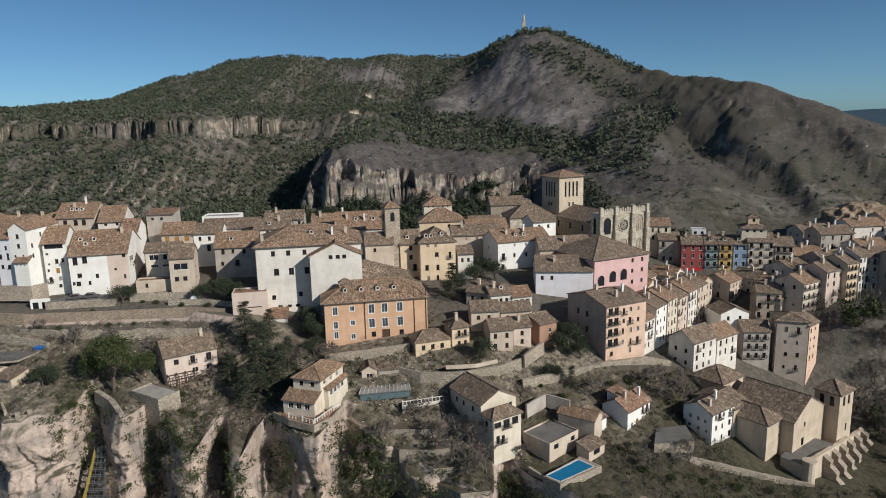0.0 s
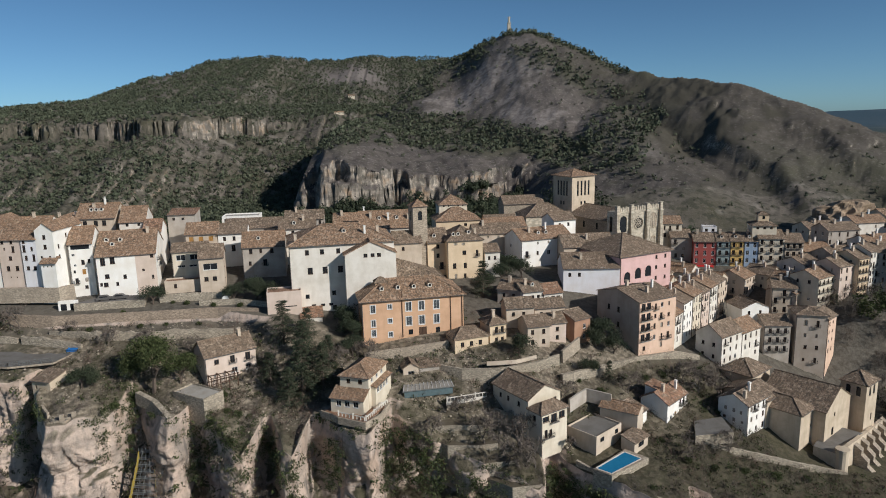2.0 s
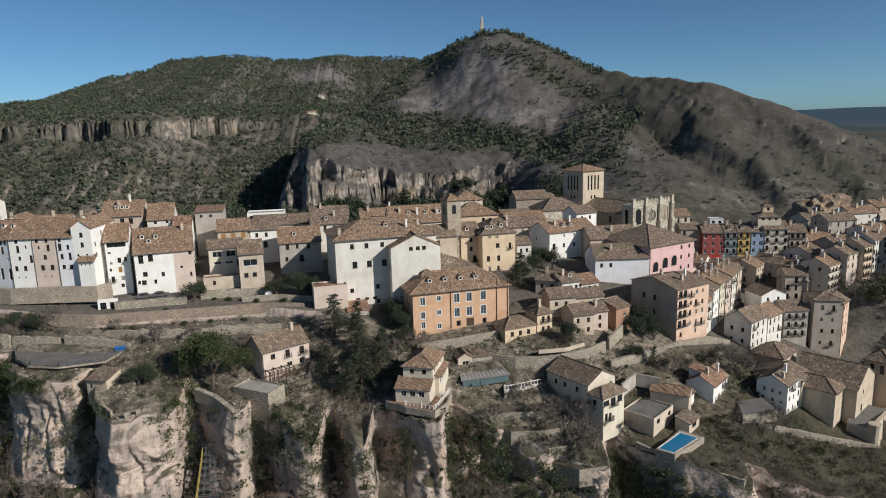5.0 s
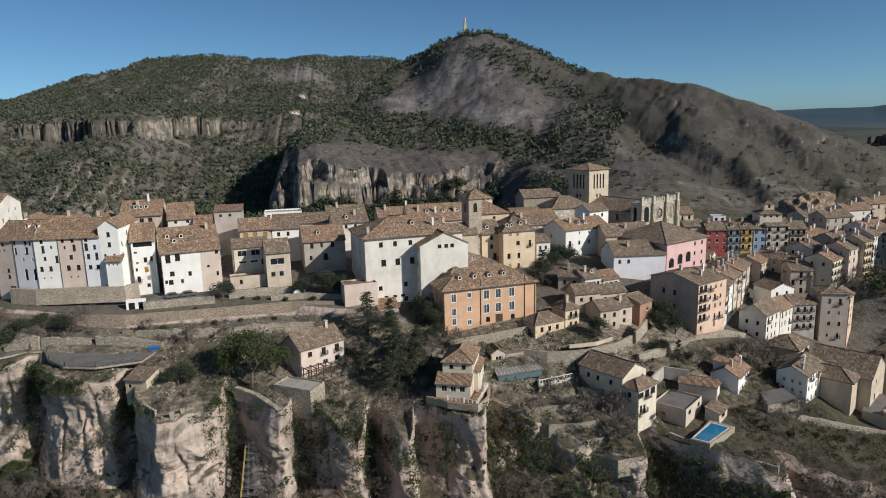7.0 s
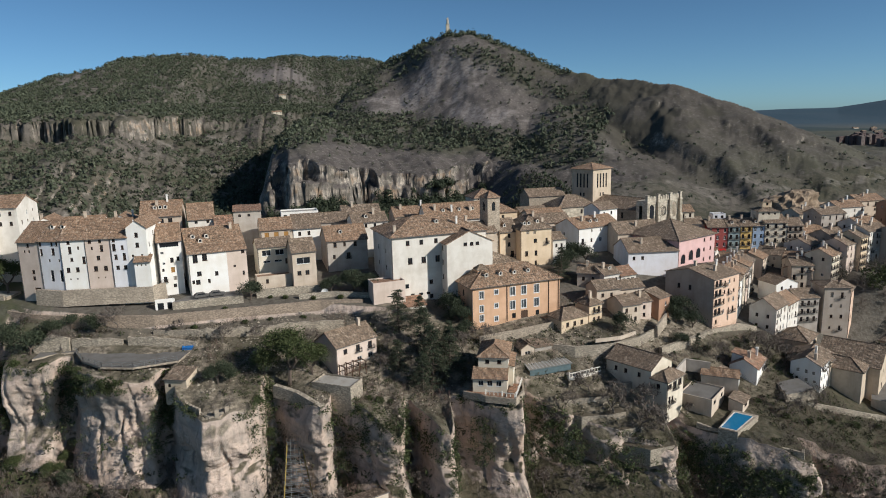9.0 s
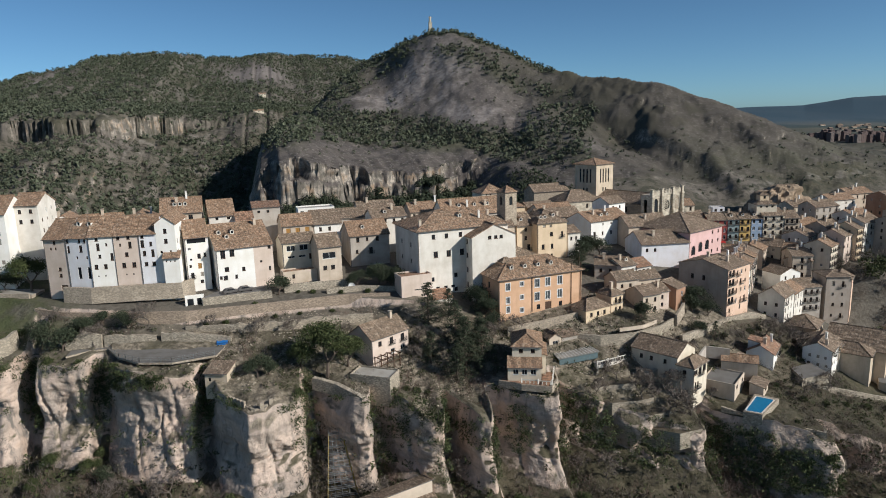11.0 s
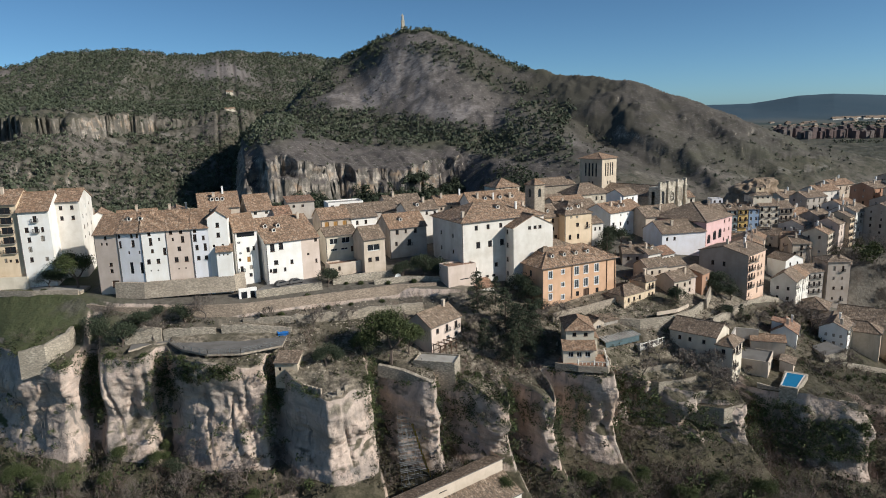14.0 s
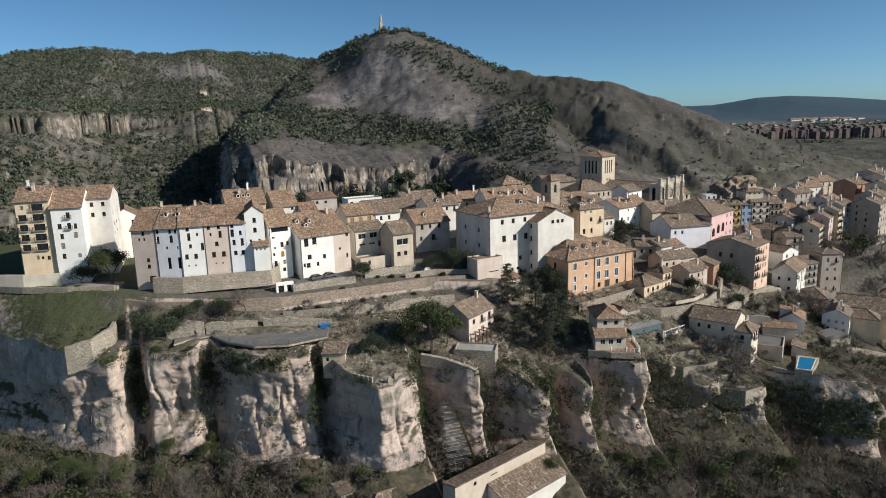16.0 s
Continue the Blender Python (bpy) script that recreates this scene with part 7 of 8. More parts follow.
def buttresses():
    for k in range(6):
        x, y = 95.5 + 4.4 * k, 152.8 + 3.9 * k
        zt = -39.8 - 0.7 * k
        thing = new("church_buttress")
        thing.matrix_world = pose(x, y, zt, 0, 0, 41)
        tagged(thing, "stepped sandstone buttress of the church terrace", "buttress", "church buttresses")
        for name, v0, v1, za, zb in (("upper_block", -1.8, 0.6, 0.9, -0.5), ("middle_block", -3.4, -1.8, -1.8, -3.2), ("lower_block", -5.0, -3.4, -4.6, -6.0)):
            m = Mesh()
            lo = -13.0
            ringp = [(v0, lo), (v1, lo), (v1, za), (v0, zb)]
            left = [(-1.0, v, z) for v, z in ringp]
            right = [(1.0, v, z) for v, z in ringp]
            m.face(left), m.face(right[::-1])
            for i in range(4):
                m.face([left[i], right[i], right[(i + 1) % 4], left[(i + 1) % 4]])
            part(name, m, [STONE], thing)
    t = Mesh()
    t.prism(ring(12, 1.5), -48, -38.8, 0, 1.0)
    t.prism(ring(12, 1.7), -38.8, -38.2, 0, 1.0)
    ob = tagged(new("corner_turret", t.data("corner_turret", [SAND])), "round sandstone corner turret of the church terrace", "turret")
    ob.location = (89.2, 148.4, 0)


buttresses()
wall_run("sandstone terrace wall behind the buttresses", [(88.6, 148.6), (96, 153.8), (118, 173.3)], [-38.6, -38.8, -43.0], 1.0, SAND, 4.0, most=9)


def scaffold():
    thing = new("scaffold_stair")
    thing.location = (-82.0, 146.0, -29.5)
    tagged(thing, "steel scaffold stair with yellow netting on the cliff", "scaffold")
    levels = 11
    pts = []
    for k in range(levels + 1):
        f = k / levels
        pts.append((-1.6 - 1.6 * f, 1.6 + 3.0 * f, -0.4 - 9.0 * f ** 1.1, -14.6 * f))
    for k, (a, b, y, z) in enumerate(pts):
        for dy in (0, 1.6):
            t = Mesh()
            t.tube((a, y + dy, z), (b, y + dy, z), 0.06, 0.06, 0, 5)
            part("ledger", t, [STEEL], thing)
        t = Mesh()
        t.box(a, y + 0.5, z - 0.03, b, y + 1.1, z + 0.03)
        part("tread", t, [STEEL], thing)
        for f in (0, 0.25, 0.5, 0.75, 1):
            x = a + (b - a) * f
            t = Mesh()
            t.tube((x, y, z - 1.5), (x, y, z + 1.3), 0.05, 0.05, 0, 5)
            part("pole", t, [STEEL], thing)
    for k in range(levels):
        a, b = pts[k], pts[k + 1]
        for side in (0, 1):
            n = Mesh()
            p = (a[side], a[2], a[3] + (1.1 if k % 2 else 0.7))
            q = (b[side], b[2], b[3] + (1.1 if k % 2 == 0 else 0.7))
            n.face([p, q, (q[0], q[1], q[2] - 2.0), (p[0], p[1], p[2] - 2.0)])
            n.face([(v[0] + 0.03, v[1], v[2]) for v in (p, (p[0], p[1], p[2] - 2.0), (q[0], q[1], q[2] - 2.0), q)])
            part("netting", n, [NETTING], thing, "torn yellow safety netting")
    n = Mesh()
    a, b, y, z = pts[-1]
    n.box(a - 0.2, y - 0.1, z - 1.6, b + 0.2, y, z + 0.4)
    part("netting", n, [NETTING], thing)


scaffold()
HALLS = "halls at the foot of the cliff"
house("long pale hall at the foot of the cliff", -89.5, 121.8, 20.5, 30, 4.2, -36.9, "shed", -0.9, BEIGE, TILE_B, [(6, 1.8, 0.9, 0.9, "k"), (12, 1.8, 2.2, 0.3, "k")], base=-55, group=HALLS, name="hall", category="building")
house("lean-to hall with a broad brown roof", -77.9, 119.2, 20.5, 20, 6.4, -42.6, "shed", 2.4, WHITE2, TILE_B, [], base=-55, group=HALLS, name="hall", category="building")
house("hall with a hipped roof at the cliff foot", -108, 128.0, 8, 14, 8, -43.5, "hip", 2.4, BEIGE, TILE_B, [], base=-56, group=HALLS, name="hall", category="building")
house("white shed at the cliff foot", -112.5, 137, 10, 7, 4, -42.0, "shed", 0.8, WHITE2, TILE_B, [], base=-52, group=HALLS, name="shed", category="shed")


def tarpaulin(x, y):
    m = Mesh()
    z = ground(x, y)
    p = [[(x + 0.7 * i - 1.4, y + 0.6 * j - 0.9, z + 0.5 + 0.5 * noise.noise((i * 0.7, j * 0.8, 1.0))) for i in range(5)] for j in range(4)]
    for j in range(3):
        for i in range(4):
            m.face([p[j][i], p[j][i + 1], p[j + 1][i + 1], p[j + 1][i]])
    m.box(x - 1.3, y - 0.7, z - 0.3, x + 1.3, y + 0.8, z + 0.35)
    tagged(new("tarpaulin", m.data("tarpaulin", [LEADW])), "crumpled bright blue tarpaulin over a heap", "tarpaulin")


tarpaulin(-108.2, 169.0)


def awning(x, y, ang, w, z):
    m = Mesh()
    m.face([(0, 0, 0), (w, 0, 0), (w, -2.0, -0.9), (0, -2.0, -0.9)])
    m.face([(0, -2.0, -0.9), (w, -2.0, -0.9), (w, -2.02, -1.25), (0, -2.02, -1.25)])
    m.face([(0, 0, -0.06), (0, -2.0, -0.96), (w, -2.0, -0.96), (w, 0, -0.06)])
    ob = tagged(new("awning", m.data("awning", [AWNING])), "bright red cloth awning over a shop front", "awning")
    ob.matrix_world = pose(x, y, z, 0, 0, ang)


awning(96.6, 257.1, -15, 7.0, -14.4)


# ---- trees ----
def leaf_cloud(rng, centres, radii, count, size, flat=1.0):
    """Triangles of leaves scattered in ellipsoids: arrays of points."""
    tris = []
    per = np.maximum(1, (count * radii.prod(1) ** (2 / 3) / (radii.prod(1) ** (2 / 3)).sum()).astype(int))
    for c, r, n in zip(centres, radii, per):
        d = rng.normal(size=(n, 3))
        d /= np.linalg.norm(d, axis=1)[:, None]
        p = c + d * r * (rng.uniform(0.35, 1.08, (n, 1)) ** 0.6)
        a, b = rng.normal(size=(n, 3)), rng.normal(size=(n, 3))
        a[:, 2] *= flat
        b[:, 2] *= flat
        a /= np.linalg.norm(a, axis=1)[:, None]
        b /= np.linalg.norm(b, axis=1)[:, None]
        s = size * rng.uniform(0.6, 1.4, (n, 1))
        tris.append(np.stack([p - a * s * 0.5, p + b * s * 0.7, p + a * s * 0.6 + b * s * 0.1], 1))
    return np.concatenate(tris)


def cloud_mesh(name, tris, mat):
    me = bpy.data.meshes.new(name)
    n = len(tris)
    me.vertices.add(n * 3)
    me.vertices.foreach_set("co", tris.astype(np.float32).ravel())
    me.loops.add(n * 3)
    me.loops.foreach_set("vertex_index", np.arange(n * 3, dtype=np.int32))
    me.polygons.add(n)
    me.polygons.foreach_set("loop_start", np.arange(0, n * 3, 3, dtype=np.int32))
    me.polygons.foreach_set("loop_total", np.full(n, 3, np.int32))
    me.update(calc_edges=True)
    me.materials.append(mat)
    return me


def limbs(rng, height, levels, spread_k, first=0.35, r0=0.16, thin=0.62, lift=0.25):
    """A branching skeleton as one mesh, and the tips."""
    m, tips = Mesh(), []

    def grow(p, d, length, r, level):
        n = 2 if level < levels else 1
        q = p
        for k in range(n):
            d2 = (d + Vector(rng.normal(size=3)) * 0.13).normalized()
            e = q + d2 * length / n
            m.tube(q, e, r * (1 - 0.25 * k / n), r * (1 - 0.25 * (k + 1) / n), 0, 5 if level < 2 else 3)
            q, d = e, d2
        if level >= levels:
            tips.append(q)
            return
        for k in range(3 if level < 3 else 2 + int(rng.integers(0, 2))):
            side = Vector(rng.normal(size=3))
            side = (side - d * side.dot(d)).normalized()
            nd = (d * 0.7 + side * spread_k * rng.uniform(0.6, 1.2) + Vector((0, 0, lift))).normalized()
            grow(q, nd, length * rng.uniform(0.6, 0.85), r * thin, level + 1)

    grow(Vector((0, 0, -0.5)), Vector((0, 0, 1)), height * first, r0, 0)
    return m, tips


def make_tree(kind, seed):
    """A tree of one kind at the origin: trunk with limbs, and crown."""
    rng = np.random.default_rng(seed)
    thing = new({"pine": "pine_tree", "cedar": "cedar_tree", "bare": "bare_tree", "shrub": "bush", "round": "evergreen_tree", "poplar": "poplar_tree"}[kind])
    labels = {"pine": "round-crowned green pine tree", "cedar": "tall dark conifer with drooping branches", "bare": "leafless grey-brown winter tree", "shrub": "dense green shrub on the slope", "round": "dark evergreen garden tree", "poplar": "slender leafless poplar with upright twigs"}
    tagged(thing, labels[kind], "bush" if kind == "shrub" else "tree", "trees and bushes of the town")
    if kind in ("bare", "poplar"):
        m, tips = limbs(rng, 8.0, 5, 0.85 if kind == "bare" else 0.32, 0.28 if kind == "bare" else 0.2, 0.17, 0.62, 0.18 if kind == "bare" else 0.6)
        part("trunk", m, [TWIG], thing)
        c = np.array([tuple(t) for t in tips])
        tw = []
        for p in c:
            for k in range(5):
                d = rng.normal(size=3) + (0, 0, 0.5)
                d /= np.linalg.norm(d)
                s = rng.normal(size=3) * 0.035
                tw.append([p - s, p + s, p + d * rng.uniform(0.5, 1.0)])
        part("crown", cloud_mesh("crown", np.array(tw), TWIG), None, thing, "fine bare twigs")
        return thing
    if kind == "cedar":
        m = Mesh()
        m.tube((0, 0, -0.8), (0, 0, 11.5), 0.32, 0.05, 0, 7)
        cs, rs = [], []
        for z in np.arange(1.6, 12.0, 0.75):
            reach = 4.7 * (1 - (z / 12.6) ** 1.3) + 0.3
            for k in range(6):
                a = rng.uniform(0, 6.28)
                r = reach * rng.uniform(0.55, 1.0)
                tip = (r * math.cos(a), r * math.sin(a), z - 0.12 * r)
                m.tube((0, 0, z), tip, 0.07, 0.02, 0, 3)
                for f in (0.45, 0.8, 1.0):
                    cs.append((tip[0] * f, tip[1] * f, z - 0.15 * r * f)), rs.append((0.75, 0.75, 0.30))
        part("trunk", m, [BARK], thing)
        part("crown", cloud_mesh("crown", leaf_cloud(rng, np.array(cs), np.array(rs), 5600, 0.30, 0.5), CEDAR), None, thing)
        return thing
    h, r0, lev = {"pine": (5.5, 0.26, 3), "round": (3.8, 0.18, 3), "shrub": (1.2, 0.07, 2)}[kind]
    m, tips = limbs(rng, h, lev, 0.9, 0.42, r0, 0.6, 0.3)
    part("trunk", m, [BARK], thing)
    c = np.array([tuple(t) for t in tips])
    size = {"pine": 1.25, "round": 1.15, "shrub": 0.75}[kind]
    c = np.concatenate([c, c * 0.75 + (0, 0, h * 0.2)])
    rs = np.full((len(c), 3), size) * rng.uniform(0.7, 1.25, (len(c), 1)) * (1, 1, 0.8)
    mat = {"pine": NEEDLE, "round": CEDAR, "shrub": HEDGE}[kind]
    part("crown", cloud_mesh("crown", leaf_cloud(rng, c, rs, {"pine": 8000, "round": 4400, "shrub": 1400}[kind], 0.21), mat), None, thing)
    return thing


TREES = {k: [make_tree(k, s + 10 * i) for i in range(n)] for s, (k, n) in enumerate((("pine", 1), ("cedar", 2), ("bare", 3), ("shrub", 3), ("round", 2), ("poplar", 1)))}
planted = set()


def plant(kind, x, y, scale=1.0, z=None, turn=None):
    kinds = TREES[kind]
    k = int(abs(x * 7 + y * 3)) % len(kinds)
    m = pose(x, y, (ground(x, y) if z is None else z) - 0.15, 0, 0, (x * 37 + y * 11) % 360 if turn is None else turn) @ Matrix.Scale(scale, 4)
    if kinds[k].name not in planted:
        planted.add(kinds[k].name)
        kinds[k].matrix_world = m
    else:
        src = kinds[k]
        made = copy_thing(src, Matrix.Identity(4))
        made.matrix_basis = m


for x, y, s in ((-53.2, 170.6, 1.05), (-47.0, 172.0, 0.75), (-46.4, 156.5, 1.35), (-41.5, 158.0, 1.1), (-49.5, 153.5, 0.9), (-55.0, 160, 0.8), (-47.0, 164.5, 1.1), (-40.6, 163.5, 0.8), (3.2, 194.3, 1.0), (9.4, 164.5, 0.55), (33.5, 163.5, 0.5)):
    plant("cedar", x, y, s)
for x, y, s in ((-82.5, 155.4, 2.2), (-88.5, 158.5, 1.3), (-77.0, 158.5, 1.3), (-162.0, 201.5, 1.7), (-197.0, 211.0, 1.5)):
    plant("pine", x, y, s)
for x, y, s in ((-99.2, 154.0, 0.95), (-96.5, 155, 0.8), (-93.5, 187.4, 1.05), (-70.7, 188.3, 0.95), (-64.3, 189.1, 1.15), (-61.0, 187.0, 1.1), (-58.5, 185.0, 0.9), (35.7, 177.3, 1.25), (33, 174.5, 1.1), (37.6, 173.5, 0.9), (-37.5, 176.5, 1.3), (-35.6, 172.8, 1.1), (13, 210, 1.2),
                (10, 205, 1.0), (6, 200, 0.9), (-34.8, 168, 0.9), (17, 208, 1.1), (-170, 205.5, 0.9), (-167, 206, 0.8),  (28.5, 165, 0.8), (10.6, 165.8, 0.9), (-140, 182.6, 0.8), (-148, 176, 1.3), (-153, 179.5, 1.2), (-144, 179.6, 1.0), (-133, 180.2, 0.9), (-136, 156.5, 0.8)):
    plant("round", x, y, s * 1.35)
for x, y, s in ((-31.0, 164.5, 0.95), (2.9, 138.5, 1.15), (6.5, 141.5, 1.1), (-2.0, 143.0, 1.1), (9.0, 138.2, 0.9), (-6.0, 150, 0.8), (-15, 144.5, 0.8), (-128, 180.0, 0.85), (-140, 176, 0.8), (-152, 183, 0.7), (58, 145.5, 0.8), (64, 165, 1.0), (60, 168, 1.0), (55, 168, 0.9), (68, 171, 0.9), (20, 156, 0.7), (38, 160, 0.8),
                (-112, 176, 0.6), (-100, 171, 0.7), (-90, 172, 0.6), (-60, 160, 0.8), (-56, 164, 0.8), (-66, 168, 0.7), (-76, 168, 0.8), (-84, 166, 0.8), (-37, 163, 0.8), (120, 180, 1.1), (128, 186, 1.2), (135, 194, 1.2), (124, 172, 1.1), (142, 200, 1.2), (150, 205, 1.2), (132, 178, 1.2), (145, 188, 1.3), (158, 200, 1.2), (48, 143, 0.8), (-55, 141, 0.8), (-62, 139, 0.8), (-22, 138, 0.8), (-16, 136, 0.9), (-75, 136, 0.9), (-112, 152, 0.7), (-120, 146, 0.9), (-135, 150, 0.9)):
    plant("bare", x, y, s * 1.25)
for x, y, s in ((-18.5, 143.5, 1.25), (-20.5, 145.0, 1.1), (18, 143, 0.8)):
    plant("poplar", x, y, s)
SHRUBS = [(-108, 178, 1.0), (-113, 178.6, 0.8), (-95, 180, 0.9), (-88, 181, 0.7), (-79, 181.5, 0.8), (-122, 175, 0.8), (-100, 182.6, 0.8), (-76, 186.6, 0.9), (-68, 185.2, 1.0), (-84, 187.4, 0.9), (-88, 188, 0.7), (-120, 160.5, 1.0), (-124, 161.5, 0.9), (-133, 163.5, 1.1), (-139, 165.2, 1.3), (-142, 168, 1.2), (-150, 172, 1.4), (-156, 176, 1.5), (-160, 184, 1.4), (-152, 186, 1.2), (-146, 182, 1.2),
          (-64, 150.5, 1.0), (-61, 150, 1.1), (-58, 149.5, 0.9), (-54, 148, 0.9), (-90, 149, 1.2), (-88, 152, 1.0), (-113, 163.5, 1.0), (-66, 156.5, 0.9), (-73, 156, 0.9), (38, 165, 1.2), (44, 166, 1.1), (50, 169, 1.2), (56, 172, 1.1), (30, 160, 1.0), (48, 158, 0.8), (42, 147, 0.9), (46, 141, 1.1), (52, 139, 1.1), (60, 140, 1.1), (68, 141, 1.2), (76, 142, 1.1), (25, 162, 0.8), (16, 150, 0.8), (62, 160, 0.8), (33, 128.6, 1.0)]
for x, y, s in SHRUBS:
    plant("shrub", x, y, s)
for x, y, s in ((-170.7, 161.5, 1.2), (-166, 158, 1.0), (-149.2, 162.5, 0.9), (-140, 159.5, 1.0), (-152, 156, 0.8), (-179, 165, 1.1), (-161, 156, 0.9), (-119, 140, 0.8), (-61.7, 129.5, 0.9), (-41, 129, 1.0), (-34, 123, 1.1), (-19, 120, 1.2), (1.6, 117, 1.2), (-27, 126, 1.0), (-8, 122, 1.0)):
    plant("pine", x, y, s * 0.85)
for kind in TREES:
    for t in TREES[kind]:
        if t.name not in planted:
            plant(kind, 40.0, 163.0 + len(planted), 0.8)


# ---- woods and undergrowth ----
def ground_many(x, y):
    st = stations(x)
    ys, zs = np.stack([s[0] for s in st]), np.stack([s[1] for s in st])
    out = np.zeros_like(x)
    for k in range(len(st) - 1):
        f = (y - ys[k]) / np.maximum(1e-6, ys[k + 1] - ys[k])
        hit = (f >= 0) & (f <= 1)
        out = np.where(hit, zs[k] + (zs[k + 1] - zs[k]) * f, out)
    return out


def clumps(name, label, mat, x, y, z, size, tall, leaves, leaf, seed, category="trees", thin=False, near=0.45, out=1.0, outward=False):
    """Many small crowns as one sheet of leaves."""
    rng = np.random.default_rng(seed)
    n = len(x)
    d = rng.normal(size=(n, leaves, 3))
    d /= np.linalg.norm(d, axis=2)[..., None]
    lobes = rng.normal(size=(n, leaves, 3)) * 0.12
    r = np.stack([size, size, tall * 0.5], -1)[:, None, :]
    c = np.stack([x, y, z + tall * 0.5], -1)[:, None, :]
    p = c + (d * rng.uniform(near, out, (n, leaves, 1)) + lobes) * r
    a, b = rng.normal(size=(n, leaves, 3)), rng.normal(size=(n, leaves, 3))
    a /= np.linalg.norm(a, axis=2)[..., None]
    b /= np.linalg.norm(b, axis=2)[..., None]
    if outward:                           # leaves lie along the crown's surface
        a = np.cross(d, a)
        a /= np.linalg.norm(a, axis=2)[..., None] + 1e-6
        b = np.cross(d, a) + 0.45 * b
    s = (leaf * size)[:, None, None] * rng.uniform(0.6, 1.3, (n, leaves, 1))
    if thin:                              # upright bare twigs
        a = (a * 0.7 + d * 0.5) + np.array((0, 0, 0.7))
        a /= np.linalg.norm(a, axis=2)[..., None]
        tris = np.stack([p - b * 0.032 * s, p + b * 0.032 * s, p + a * s * 1.6], 2).reshape(-1, 3, 3)
    else:
        tris = np.stack([p - a * s * 0.6, p + b * s * 0.8, p + a * s * 0.6 - b * s * 0.1], 2).reshape(-1, 3, 3)
    return tagged(new(name, cloud_mesh(name, tris, mat)), label, category, kind="stuff")


def scatter(x0, x1, y0, y1, gap, seed):
    rng = np.random.default_rng(seed)
    nx, ny = int((x1 - x0) / gap), int((y1 - y0) / gap)
    gx, gy = np.meshgrid(np.arange(nx), np.arange(ny))
    x = x0 + (gx.ravel() + rng.uniform(0, 1, nx * ny)) * gap
    y = y0 + (gy.ravel() + rng.uniform(0, 1, nx * ny)) * gap
    return x, y, rng.uniform(0, 1, nx * ny), rng


def far_woods():
    x, y, u, rng = scatter(-1000, 700, 440, 1900, 5.0, 5)
    keep = (x > -0.72 * y - 40) & (x < 0.9 * y)
    x, y, u = x[keep], y[keep], u[keep]
    z = far_ground(x, y)
    e = y - mesa_y(x)
    n1, n2 = fbm(x / 60, y / 60, 2.0, 3), fbm(x / 22, y / 22, 5.0, 2)
    scree, woods, grass, front, open_land = far_cover(x, y, z)
    dens = np.where(e > 12, 0.80 - 0.45 * np.maximum(0, n1) - 0.3 * np.maximum(0, n2 - 0.1), 0.0)
    dens = dens * np.clip(1.05 - 1.25 * open_land, 0.03, 1)
    foot = np.where(z < 8, 1.1, np.where(z < 30, 0.70, 0.25)) + 0.6 * n1
    dens = np.where((e < -4) & (e > -420), foot, dens)
    dens = np.where(front, 0.06 + 0.9 * woods + 0.14 * np.maximum(0, n1 + n2 - 0.2), dens)
    dens = np.where(front & (x > 235), 0.006 + 0.03 * np.maximum(0, n1) + 0.30 * woods * (z < 34), dens)
    dens = np.where(front & (y < spur_y(x) + 60) & (x < 90), 0.03, dens)
    sel = u < dens
    x, y, z, front, woods = x[sel], y[sel], z[sel], front[sel], woods[sel]
    size = rng.uniform(1.7, 3.5, len(x))
    lone = front & ((woods < 0.2) | (x > 235))
    size = np.where(lone, size * rng.uniform(0.3, 0.7, len(x)), size)
    clumps("pine_woods", "dark green pine woods covering the far slopes", PINE, x, y, z - 0.4, size, size * rng.uniform(1.5, 2.2, len(x)), 15, 0.72, 3, near=0.5, out=1.0, outward=True)
    x, y, u, rng = scatter(-420, -120, 560, 930, 6.0, 6)      # grey poplars below the mesa's cliff
    e = y - mesa_y(x)
    sel = (e < -8) & (e > -130) & (u < 0.5 * (fbm(x / 30, y / 30, 7.0, 2) > 0.0)) & (x < flank_x(y) - 20)
    x, y = x[sel], y[sel]
    size = rng.uniform(2.0, 3.2, len(x))
    clumps("far_poplars", "grey leafless poplars below the far cliff", TWIG, x, y, far_ground(x, y), size, size * 3.2, 60, 0.5, 7, thin=True)


def valley_woods():
    x, y, u, rng = scatter(-330, 120, 296, 540, 5.0, 8)
    st = river_z(x)
    w = step(400, 470, y)
    z = np.where(y < 400, ground_many(x, y), (1 - w) * st + w * far_ground(x, y))
    dens = 0.75 + 0.5 * fbm(x / 40, y / 40, 3.0, 2)
    dens = np.where(y > spur_y(x) - 8, np.where(x > -120, 0, dens), dens)
    sel = (u < dens)
    x, y, z = x[sel], y[sel], z[sel]
    size = rng.uniform(1.8, 3.2, len(x))
    clumps("valley_trees", "dark trees in the river gorge behind the town", CEDAR, x, y, z - 0.5, size * 1.4, size * 3.2, 30, 0.45, 4)


def spur_foot_trees():
    rng = np.random.default_rng(9)
    x = rng.uniform(-112, 80, 460)
    y = spur_y(x) - rng.uniform(2, 40, len(x))
    size = rng.uniform(2.8, 5.2, len(x))
    clumps("spur_foot_trees", "dark green trees along the foot of the rocky spur", CEDAR, x, y, far_ground(x, y) - 0.5, size, size * rng.uniform(1.7, 2.3, len(x)), 70, 0.34, 10, outward=True)


